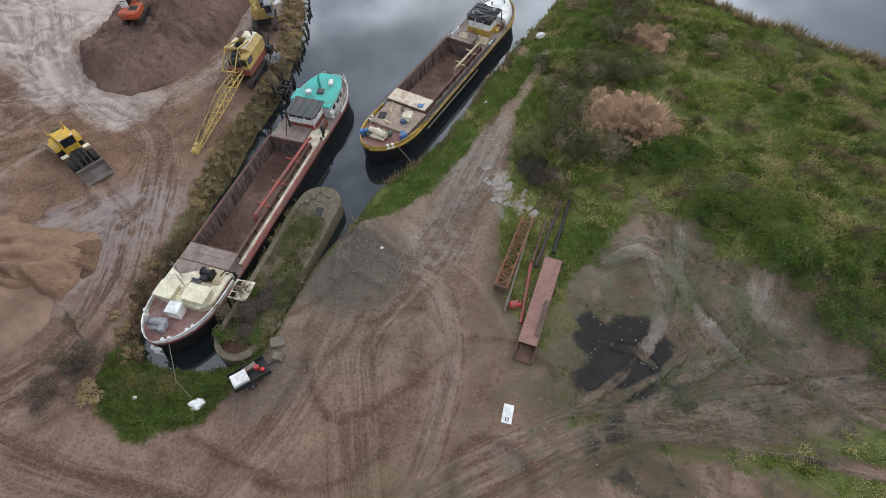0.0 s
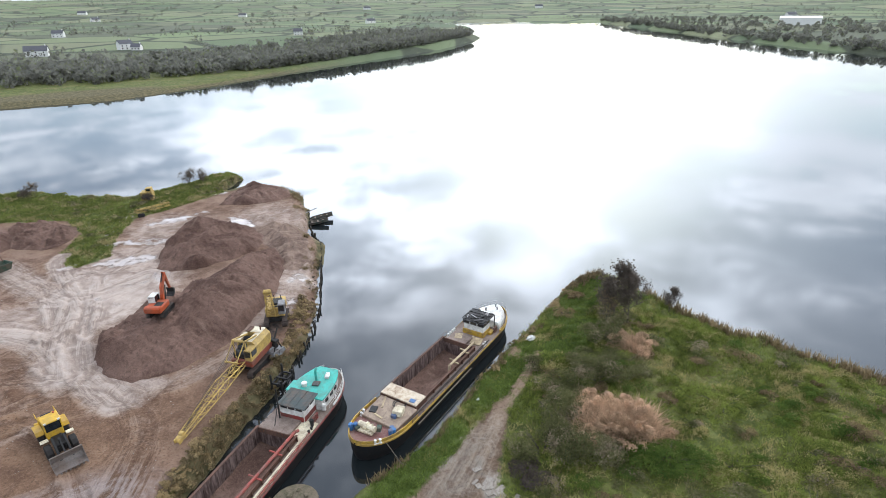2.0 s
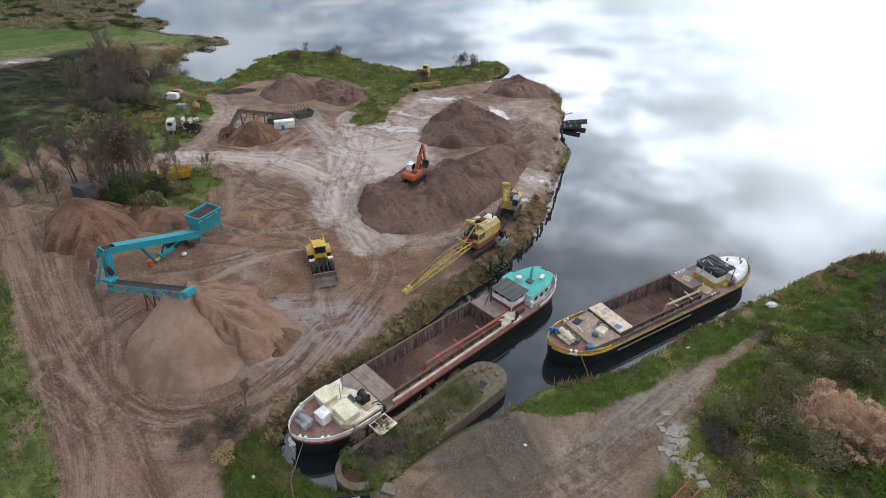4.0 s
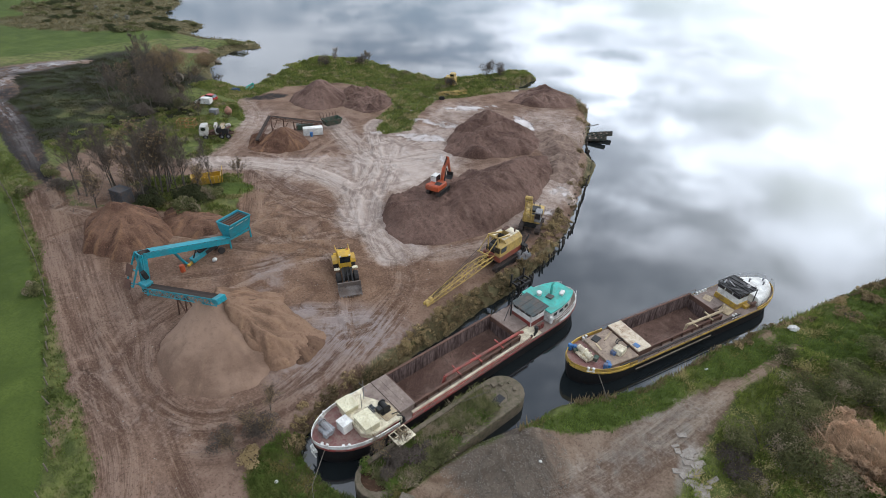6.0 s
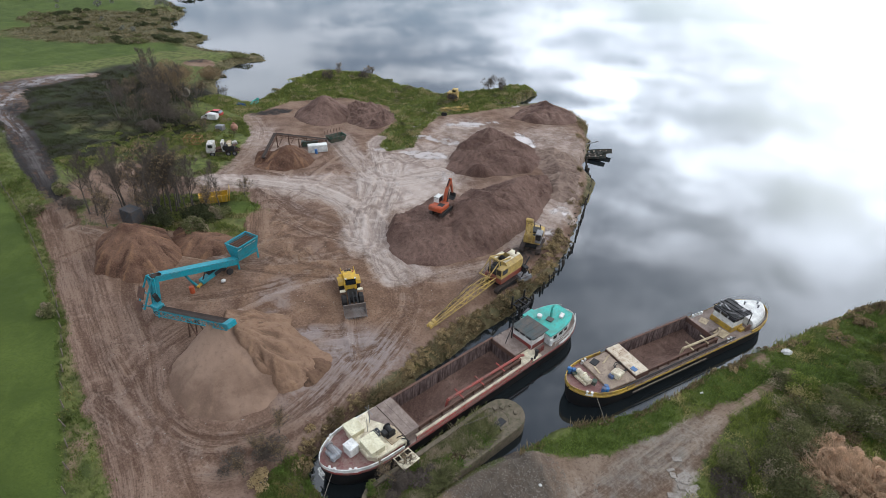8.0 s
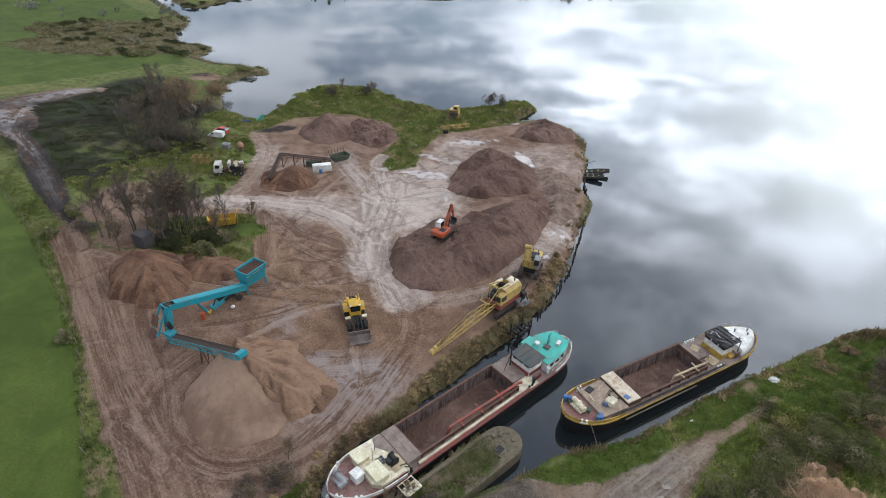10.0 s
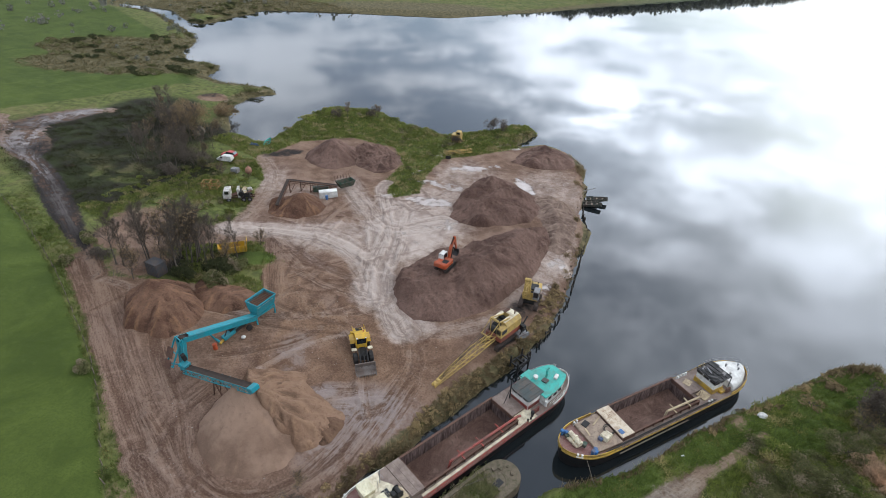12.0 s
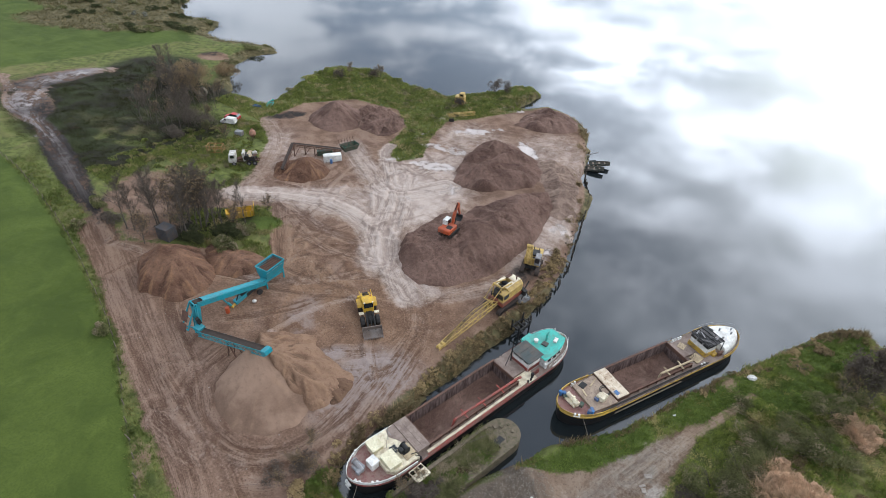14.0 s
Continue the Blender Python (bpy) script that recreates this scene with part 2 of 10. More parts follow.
muddy = n.math("ADD", n.math("MULTIPLY", n.math("SUBTRACT", n_big, 0.5), 0.9), n.math("MULTIPLY", n.math("SUBTRACT", streak, 0.45), 0.7))
bare = n.mix(n.smooth(n.math("ADD", n.math("ADD", attr("dark"), jitter), muddy), 0.30, 0.74), bare, mud)
meadow = n.mix(n.smooth(n_big, 0.3, 0.7), (0.046, 0.067, 0.012), (0.078, 0.105, 0.020))
meadow = n.mix(n.math("MULTIPLY", n.smooth(n_fine, 0.42, 0.66), 0.6), meadow, (0.040, 0.060, 0.012))
meadow = n.mix(n.math("MULTIPLY", n.smooth(n_mid, 0.55, 0.8), 0.45), meadow, (0.100, 0.130, 0.030))
rough_g = n.mix(n.smooth(n_mid, 0.3, 0.7), (0.048, 0.060, 0.017), (0.130, 0.146, 0.040))
rough_g = n.mix(n.math("MULTIPLY", n.smooth(n_big, 0.45, 0.7), 0.6), rough_g, (0.180, 0.150, 0.066))
rough_g = n.mix(n.math("MULTIPLY", n.smooth(n_fine, 0.5, 0.75), 0.5), rough_g, (0.05, 0.062, 0.018))
bare = n.mix(1.0, bare, (0.81, 0.80, 0.79), "MULTIPLY")
bare = n.mix(attr("drab"), bare, n.mix(1.0, bare, (0.95, 1.05, 1.05), "MULTIPLY"))
# Wet sheen: its paler grey is put into the colour, besides the lower roughness.
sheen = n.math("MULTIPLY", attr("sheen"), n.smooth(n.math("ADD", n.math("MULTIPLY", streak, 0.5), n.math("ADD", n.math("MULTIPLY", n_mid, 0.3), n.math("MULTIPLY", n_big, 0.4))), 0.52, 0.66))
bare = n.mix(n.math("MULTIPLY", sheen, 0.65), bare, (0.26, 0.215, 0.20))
green = n.mix(edge(attr("meadow"), 0.3, 0.7), rough_g, meadow)
marsh = n.mix(n.smooth(n_mid, 0.3, 0.75), (0.055, 0.052, 0.024), (0.17, 0.135, 0.07))
green = n.mix(edge(attr("marsh"), 0.3, 0.7), green, marsh)
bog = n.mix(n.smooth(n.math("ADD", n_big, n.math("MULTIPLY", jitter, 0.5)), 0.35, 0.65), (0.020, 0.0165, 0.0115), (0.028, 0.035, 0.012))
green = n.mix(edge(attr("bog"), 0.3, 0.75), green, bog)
tone = n.mix(edge(attr("bare"), 0.35, 0.65), green, bare)
# Puddles: milky water, with some mirrored sky put into the same pale tone.
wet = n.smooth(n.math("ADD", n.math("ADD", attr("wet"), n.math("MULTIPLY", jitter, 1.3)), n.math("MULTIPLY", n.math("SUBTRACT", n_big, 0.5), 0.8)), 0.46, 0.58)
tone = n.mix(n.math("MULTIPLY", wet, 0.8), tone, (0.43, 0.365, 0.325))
# Fields of the far country in patches between hedges.
cell = n("TexVoronoi", {"feature": "F1"}, Vector=at, Scale=0.0065, Randomness=0.9)
hedge = n("TexVoronoi", {"feature": "DISTANCE_TO_EDGE"}, Vector=at, Scale=0.0065, Randomness=0.9)
pick = n("SeparateColor", None, cell.outputs["Color"]).outputs[0]
# Greyed greens and lifted hedge tone put distance haze into the colour.
fields = n.ramp(pick, (0.0, (0.085, 0.115, 0.065)), (0.3, (0.15, 0.185, 0.095)), (0.55, (0.21, 0.215, 0.125)), (0.75, (0.095, 0.10, 0.07)), (1.0, (0.18, 0.225, 0.11)))
fields = n.mix(n.math("MULTIPLY", n_big, 0.4), fields, (0.06, 0.075, 0.03))
fields = n.mix(n.smooth(hedge.outputs["Distance"], 0.05, 0.025), fields, (0.05, 0.058, 0.035))
tone = n.mix(attr("far"), tone, fields)
rough = n.math("SUBTRACT", 0.92, n.math("MULTIPLY", wet, 0.72), True)
rough = n.math("SUBTRACT", rough, n.math("MULTIPLY", sheen, 0.5), True)
rough = n.math("SUBTRACT", rough, n.math("MULTIPLY", n.math("MULTIPLY", attr("pale"), n.smooth(n_mid, 0.45, 0.65)), 0.38), True)
dry = n.math("SUBTRACT", 1.0, wet)
hgt = n.math("MULTIPLY", n.math("ADD", n.math("MULTIPLY", n_mid, 0.6), n.math("ADD", n.math("MULTIPLY", n_fine, 0.35), n.math("MULTIPLY", ruts, 1.8))), dry)
finish(n, tone, rough, 0.0, hgt, 1.0, 0.25, spec=n.math("ADD", n.math("MULTIPLY", wet, 0.35), 0.15))

water_mat, n = material("lake_water")
at = n("NewGeometry").outputs["Position"]
w1 = n.noise(n("VectorMath", {"operation": "MULTIPLY"}, at, (1.0, 0.5, 1.0)).outputs[0], 0.35, 3.0, 0.5)
w2 = n.noise(at, 0.012, 4.0, 0.6, 0.5)
calm = n.smooth(w2, 0.35, 0.7)
finish(n, (0.010, 0.013, 0.014), n.math("ADD", n.math("MULTIPLY", calm, 0.05), 0.03), 0.0, n.math("MULTIPLY", w1, calm), 0.05, 0.10, ior=1.62)

# ---- the ground sheet ----


def lattice(ix, iy, seed):
    v = np.sin(ix * 127.1 + iy * 311.7 + seed * 74.7) * 43758.5453
    return v - np.floor(v)


def vnoise(x, y, seed=0):
    ix, iy = np.floor(x), np.floor(y)
    fx, fy = x - ix, y - iy
    fx, fy = fx * fx * (3 - 2 * fx), fy * fy * (3 - 2 * fy)
    a, b = lattice(ix, iy, seed), lattice(ix + 1, iy, seed)
    c, d = lattice(ix, iy + 1, seed), lattice(ix + 1, iy + 1, seed)
    return (a * (1 - fx) + b * fx) * (1 - fy) + (c * (1 - fx) + d * fx) * fy


def fbm(x, y, octaves=4, seed=0, gain=0.5):
    total, amp, norm = 0.0, 1.0, 0.0
    for k in range(octaves):
        total = total + amp * vnoise(x * 2 ** k, y * 2 ** k, seed + k)
        norm += amp
        amp *= gain
    return total / norm


def sstep(lo, hi, v):
    t = np.clip((v - lo) / (hi - lo), 0, 1)
    return t * t * (3 - 2 * t)


def seg_distance(px, py, pts, closed=True):
    """Distance from points to a chain of segments, with its sign if closed: plus inside."""
    best = np.full(px.shape, 1e18)
    inside = np.zeros(px.shape, bool)
    m = len(pts)
    for i in range(m if closed else m - 1):
        ax, ay = pts[i]
        bx, by = pts[(i + 1) % m]
        ex, ey = bx - ax, by - ay
        t = np.clip(((px - ax) * ex + (py - ay) * ey) / (ex * ex + ey * ey + 1e-12), 0, 1)
        best = np.minimum(best, (px - ax - t * ex) ** 2 + (py - ay - t * ey) ** 2)
        if closed:
            cond = (ay > py) != (by > py)
            with np.errstate(divide="ignore", invalid="ignore"):
                cross = (bx - ax) * (py - ay) / (by - ay + 1e-12) + ax
            inside ^= cond & (px < cross)
    d = np.sqrt(best)
    return np.where(inside, d, -d) if closed else d


def curve_points(ctrl, steps=6):
    """A Catmull-Rom curve through the control points."""
    p = [Vector((*q[:2], 0)) for q in ctrl]
    p = [p[0] * 2 - p[1]] + p + [p[-1] * 2 - p[-2]]
    out = []
    for i in range(1, len(p) - 2):
        for k in range(steps):
            t = k / steps
            a, b, c, d = p[i - 1], p[i], p[i + 1], p[i + 2]
            v = 0.5 * (2 * b + (c - a) * t + (2 * a - 5 * b + 4 * c - d) * t * t + (3 * b - a - 3 * c + d) * t ** 3)
            out.append((v.x, v.y))
    out.append((p[-2].x, p[-2].y))
    return out


DOCK_SHORE = [(-4.6, 38.9), (-6.6, 36.7), (-7.5, 33.8), (-9.0, 31.2), (-10.6, 28), (-12.2, 24.4), (-13.2, 19.5), (-14.4, 17), (-17, 16), (-20, 15.8),
              (-22.8, 16.4), (-24.3, 18.4), (-24.7, 20.6), (-24.5, 24.2), (-23.8, 27.0), (-23.3, 30), (-22.9, 34.4), (-22.3, 38.1)]
YARD_SHORE = [(-21.9, 41.0), (-21.5, 44.8), (-21.1, 50), (-20.4, 54.4), (-20.9, 59.2), (-21.1, 64.7), (-22.4, 71), (-24.2, 76.6), (-26.6, 83.7),
              (-28.9, 90.7), (-31.4, 96.7), (-34.6, 101.2), (-37.5, 108), (-40.4, 114.8), (-45, 123), (-53, 129.8), (-60.5, 131.2), (-65.4, 123.2),
              (-66.2, 121), (-67.2, 131), (-66.6, 136.5), (-71, 140), (-76, 137), (-78.2, 129.8), (-80.7, 123.9), (-82.5, 119), (-85, 116.7),
              (-90.6, 116.3), (-96.8, 116.3), (-104, 117.1), (-111.8, 119.4), (-122.4, 114.5), (-126, 108.7), (-125, 101.5), (-122, 93), (-118.2, 84.4)]
BAY_SHORE = [(-116.4, 79.9), (-119.8, 78.6), (-127, 78.4), (-131.7, 77.4), (-144.4, 87.5), (-151, 93.8), (-153.5, 100.5), (-151, 109.4), (-156.5, 112.4),
             (-165.6, 109), (-173.6, 104.6), (-182, 104), (-194, 116), (-213, 112), (-222, 118), (-238, 134), (-258, 141), (-308, 154), (-345, 146),
             (-346, 153), (-310, 162), (-270, 149), (-266, 158), (-279, 200)]
FAR_SHORE = [(-258, 222), (-234, 238), (-198, 265), (-172, 328), (-160, 370), (-130, 456), (-77, 605), (-46, 800), (-60, 830), (-98, 1151), (-163, 1313),
             (-226, 1620), (179, 1433), (219, 1059), (246, 828), (275, 638), (303, 527), (420, 400), (700, 200), (900, -150), (400, -120), (120, 16), (75, 44)]
POINT_SHORE = [(50.6, 59.1), (44, 63.3), (37.8, 67.5), (31.6, 72.6), (25.6, 80), (20.6, 85), (16.6, 80.4), (12.6, 72.4), (8.2, 66), (5.6, 60.2), (3.4, 55.3),
               (0.6, 48.4), (-1.6, 44.0)]
LAKE = DOCK_SHORE + YARD_SHORE + BAY_SHORE + FAR_SHORE + POINT_SHORE

# Bare ground: the yard with its haul roads, and the road and mud on the point.
YARD = [(-84, 21), (-76, 17.5), (-66, 14), (-56, 11), (-43, 7.6), (-32, 3.0), (-27, -4), (-22, -20), (14, -20), (12.5, 4), (12, 14), (11.5, 19), (8.6, 21.5), (7, 25), (6.2, 30), (6.6, 36), (6.9, 42), (7.4, 48),
        (7.6, 52), (5.6, 50), (3.4, 45), (1.6, 41), (-1.0, 36.5), (-4.0, 33.5), (-7.5, 31.5), (-10.2, 26.5), (-12.5, 17), (-16, 12), (-20, 9.5), (-23.5, 12), (-25.2, 16),
        (-25.9, 20), (-25.4, 25), (-24.6, 32), (-24.6, 40), (-24.0, 46), (-22.9, 51), (-21.8, 58), (-22.3, 68), (-25, 78)]
YARD_NORTH = [(-30, 92), (-36, 104), (-42, 117), (-52, 128), (-60, 128), (-65, 118), (-70, 108), (-74, 102), (-71, 92), (-66, 83), (-69, 77), (-76, 82), (-79, 92),
              (-88, 99), (-101, 96), (-109, 85), (-108, 74), (-101, 68), (-92, 58), (-84, 51.5), (-81, 46), (-90, 40), (-88, 34), (-80, 38), (-72, 47), (-66, 46), (-60, 40),
              (-60, 35), (-66, 33), (-75, 27)]
FIELD = [(-180, 36), (-152, 27), (-133, 21.4), (-120, 21), (-109, 20), (-93, 17.8), (-77, 14.6), (-60, 10.6), (-47, 5.4), (-36, 0.6), (-24, -12), (-24, -80), (-420, -80), (-420, 10)]
NORTH_MEADOW = [(-186, 36), (-184, 51), (-183, 67), (-181, 84), (-176, 94), (-184, 97), (-200, 102), (-230, 112), (-260, 126), (-330, 140), (-420, 130), (-420, 20)]
TRACKS = [  # control points, half width, strength, pale
    ([(-62, 20), (-57.0, 17.8), (-47.3, 14.7), (-40.3, 11.6), (-34.8, 11.6), (-31.1, 13.6), (-28.6, 17.7), (-28.8, 24.1), (-30.0, 29.5)], 1.9, 1.0, 0.1),
    ([(-50, 12), (-44, 11), (-38, 9.6), (-32, 9.4), (-27.6, 13.0), (-26.6, 20)], 2.2, 1.0, 0.1),
    ([(-45.6, 24.5), (-45.2, 29.9), (-44.6, 33.6), (-42.5, 38.6)], 0.8, 1.0, 0.35),
    ([(-52, 23), (-49, 27), (-46.6, 32), (-46, 37)], 1.4, 0.9, 0.15),
    ([(-57, 36.0), (-52.4, 36.6), (-48.1, 39.4), (-46, 44)], 1.5, 1.0, 0.05),
    ([(-55.3, 41.5), (-52.5, 38.8), (-49.0, 38.0), (-45, 40)], 1.1, 1.0, 0.05),
    ([(-53.1, 30.7), (-48.6, 33.5), (-44, 37.6), (-38, 41.5)], 1.3, 0.8, 0.1),
    ([(-66, 46.5), (-60, 44.6), (-54, 44.6), (-48, 46.6), (-43, 49)], 1.9, 1.0, 0.2),
    ([(-67, 49.5), (-61, 48.6), (-54, 49.0), (-48.5, 51.4)], 1.5, 1.0, 0.3),
    ([(-80, 47.5), (-73.7, 53.4), (-67.8, 57.4), (-60.0, 57.8), (-53.5, 55.4), (-47, 50)], 2.0, 1.0, 0.7),
    ([(-78, 45.5), (-71, 50.6), (-64, 53.6), (-57, 53), (-50, 49), (-44.6, 44.6)], 1.6, 1.0, 0.5),
    ([(-75, 82), (-73.3, 78.4), (-66.6, 72.4), (-58.6, 66.0), (-52, 59), (-48.6, 52)], 2.0, 1.0, 0.8),
    ([(-70, 77), (-62, 70.4), (-56, 62), (-50, 56)], 1.4, 1.0, 0.9),
    ([(-81, 75.4), (-75.6, 73.4), (-69.8, 70.4), (-63, 64), (-57, 58)], 1.6, 1.0, 0.5),
    ([(-34, 30.4), (-29.6, 34.6), (-29.6, 40.2), (-33.6, 44.4), (-39, 45.0)], 1.5, 0.8, 0.1),
    ([(-37, 30.0), (-32.4, 35.0), (-33.0, 40.4), (-38, 43.4)], 1.2, 0.6, 0.1),
    ([(-90, 22), (-79.8, 19.6), (-66.6, 15.8), (-54.8, 12.4), (-41.4, 8.7), (-30.5, 5.0), (-20, -4)], 4.2, 0.85, 0.0),
    ([(-44, 8.5), (-38, 9.0), (-32, 10.5), (-28, 15), (-26.6, 22), (-28, 30), (-30, 38)], 3.4, 0.9, 0.2),
    ([(-48, 20), (-46, 12), (-38, 10), (-27, 7), (-15, 5)], 3.0, 0.7, 0.1),
    ([(-82, 45), (-72.2, 53), (-63.2, 56), (-53, 54.5), (-44.5, 49), (-37, 45)], 4.0, 1.0, 0.85),
    ([(-64, 73), (-57, 64), (-51.5, 55), (-46, 48)], 4.6, 1.0, 0.95),
    ([(-107.5, 72), (-96, 65.5), (-86, 54), (-80.5, 47), (-71, 51)], 3.2, 0.7, 0.5),
    ([(-82, 76), (-72, 71), (-60, 67), (-54, 76)], 4.2, 0.9, 0.7),
    ([(-57.3, 36.7), (-64, 42), (-71.5, 48)], 2.4, 1.0, 0.0),
    ([(-72, 49), (-62, 47), (-55, 49), (-48, 47)], 2.6, 0.8, 0.0),
    ([(-40, 47), (-34, 47.5), (-30, 53), (-27, 60)], 2.4, 0.7, 0.6),
    ([(-34, 28), (-30, 33), (-31, 40), (-36, 46)], 3.0, 0.6, 0.3),
    ([(-1, 2), (-4.2, 13.9), (-5.0, 19.6), (-2.2, 24.8), (0.8, 30.8), (3.4, 38.8), (4.6, 43)], 3.8, 0.55, 0.12),
    ([(-9, 31), (-3.2, 27.8), (1.2, 25.2), (2.9, 20.3), (2.8, 15.4), (1.5, 9), (-1, 2)], 1.6, 1.0, 0.25),
    ([(-13, 5), (-9, 12), (-7, 20), (-6, 27)], 3.2, 0.5, 0.05),
    ([(2, 8), (8, 11.4), (14, 14.2), (20.2, 15.1), (29, 17.6), (44, 21)], 2.4, 1.0, 0.3),
    ([(12, 12.0), (16, 14.5), (20.6, 18.0), (24.4, 20.5), (28.4, 24.7), (30, 29)], 1.7, 1.0, 0.35),
    ([(16, 29), (19.5, 29.9), (21.7, 28.0), (23.2, 24.2), (26, 20.6), (31, 18.2), (42, 13)], 1.6, 1.0, 0.3),
    ([(4, 6), (15.9, 13.2), (24.0, 13.6), (40, 11.5)], 2.0, 0.9, 0.15),
    ([(-132, 31.5), (-142, 33), (-150, 36), (-158, 40), (-166, 47), (-169, 54), (-166, 62)], 3.4, 1.0, 0.3),
    ([(-144, 32), (-155, 32), (-168, 36), (-178, 39)], 2.6, 1.0, 0.3),
    ([(3.0, 38), (5.0, 44), (7.0, 50), (9.0, 55), (11.0, 60)], 2.2, 0.6, 0.2),
    ([(13.2, 15.6), (16.4, 18.4), (18.6, 21.8)], 0.5, 0.8, 0.1),
    ([(15.4, 28.6), (17.6, 29.7), (19.6, 29.3), (21.6, 27.6), (22.6, 25.2)], 0.7, 1.0, 0.55),
    ([(19.4, 29.0), (20.2, 25.3), (19.8, 23.2), (18.6, 20.8)], 0.7, 1.0, 0.5),
    ([(22.6, 32.5), (22.0, 29.0), (22.2, 26.1), (23.5, 23.6), (26.0, 20.8)], 0.8, 1.0, 0.6),
    ([(17.2, 30.4), (19.0, 31.2), (21.0, 30.8), (23.4, 29.2), (26.4, 27.6)], 0.6, 1.0, 0.4),
    ([(19.2, 36.0), (20.6, 32.4), (21.2, 28.4), (20.6, 24.2)], 0.6, 0.9, 0.3),
    ([(15.0, 16.2), (18.2, 17.8), (21.5, 20.6)], 0.7, 0.9, 0.3),
    ([(15.5, 20.8), (17.6, 20.4), (19.0, 19.2)], 0.4, 0.8, 0.1),
    ([(-150, 35), (-141, 32.7), (-130, 31.2), (-112, 27.6), (-100, 25), (-92, 23.2), (-84, 21)], 3.0, 1.0, 0.12),
]
g = random.Random(21)
NODES = [(-79, 20), (-60, 39), (-37, 46), (-51, 56), (-70, 52), (-30, 32), (-34, 10), (-62, 66), (-86, 56), (-57, 78), (-44, 10), (-46, 44), (-66, 46), (-52, 38), (-27, 8), (-72, 70), (-64, 90), (-62, 43), (-68, 50), (-58, 30), (-44, 30)]
for i in range(12):
    (ax, ay), (bx, by) = g.sample(NODES, 2)
    if math.hypot(bx - ax, by - ay) > 42:
        continue
    mx_, my_ = (ax + bx) / 2 + g.uniform(-7, 7), (ay + by) / 2 + g.uniform(-7, 7)
    TRACKS.insert(0, ([(ax + g.uniform(-3, 3), ay + g.uniform(-3, 3)), (mx_, my_), (bx + g.uniform(-3, 3), by + g.uniform(-3, 3))], g.uniform(0.9, 1.8), 0.9, g.uniform(0.0, 0.3)))
FIRST_WILD = len(TRACKS) - 16
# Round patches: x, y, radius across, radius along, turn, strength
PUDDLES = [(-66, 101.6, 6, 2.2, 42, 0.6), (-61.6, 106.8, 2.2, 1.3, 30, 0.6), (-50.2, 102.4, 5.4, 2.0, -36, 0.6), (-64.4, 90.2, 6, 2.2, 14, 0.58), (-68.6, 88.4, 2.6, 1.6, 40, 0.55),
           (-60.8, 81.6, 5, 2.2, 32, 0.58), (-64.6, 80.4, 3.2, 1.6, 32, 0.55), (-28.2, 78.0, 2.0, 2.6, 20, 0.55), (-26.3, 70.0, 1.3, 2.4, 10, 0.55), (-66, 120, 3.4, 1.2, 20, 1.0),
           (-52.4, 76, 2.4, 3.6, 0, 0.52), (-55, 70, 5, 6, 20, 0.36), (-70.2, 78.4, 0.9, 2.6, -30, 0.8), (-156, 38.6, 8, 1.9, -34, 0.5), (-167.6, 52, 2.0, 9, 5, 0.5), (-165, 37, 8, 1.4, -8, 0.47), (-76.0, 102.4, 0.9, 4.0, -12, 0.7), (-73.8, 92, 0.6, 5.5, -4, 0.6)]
PALE = [(28.4, 25.4, 1.6, 2.7, 32, 0.5), (20.4, 28.6, 1.8, 0.7, -38, 0.45), (3.0, 40, 2.6, 9, -18, 0.42), (0.5, 30, 3.4, 4, -10, 0.3), (-27.6, 77.5, 3, 2.4, 20, 0.9), (-58, 72, 12, 18, 25, 0.7), (-66, 56, 12, 6, 30, 0.6), (-44, 104, 9, 12, 30, 0.5), (-30, 78, 4, 14, 12, 0.55), (-84, 62, 8, 8, 0, 0.4), (-31, 72, 2.5, 9, 10, 0.5), (-66, 60, 8, 4, 40, 0.6), (-62, 86, 6, 3, 30, 0.6), (-66, 98, 5, 5, 0, 0.6), (-57, 68, 9, 11, 30, 1.1), (-54, 74, 5, 6, 0, 1.0), (-50, 52, 3.5, 8, 35, 0.8), (-38, 47.5, 6, 2.0, 15, 0.75), (-62, 96, 9, 12, 40, 0.5), (-28, 68, 3, 12, 8, 0.5), (-32, 31, 4.5, 3.0, 25, 0.35),
        (-72, 54, 7, 3, 40, 0.6), (7.0, 36, 1.4, 4.4, 15, 0.8), (-48, 50, 2.5, 5, 30, 0.6), (-95, 65, 4, 8, 45, 0.5)]
DARK = [(-82, 28, 6, 5, 0, 0.3), (17.4, 20.4, 3.4, 3.0, 20, 1.15), (26, 14, 18, 8, 8, 0.34), (33, 22, 7, 4, 20, 0.34), (16.2, 18.2, 3.6, 2.2, 12, 0.95), (18.0, 19.6, 3.0, 2.0, 60, 0.95), (14.4, 21.5, 1.6, 2.2, 20, 0.8), (-106, 77, 5, 2.2, 60, 0.7), (-118, 29, 28, 4.6, -12, 0.7), (-166, 47, 7, 14, 5, 0.6), (-150, 36, 14, 5, -10, 0.62), (-150, 47, 12, 6, -10, 0.6), (-110, 41, 1.8, 11, 4, 0.9), (-112, 31.5, 4, 2.5, 0, 0.7), (-163, 92, 6, 5, 30, 0.6), (-86, 92, 7, 4, 40, 0.6), (-166, 98, 9, 4, 30, 0.7), (-26.5, 61.5, 2.5, 3, 0, 0.6)]
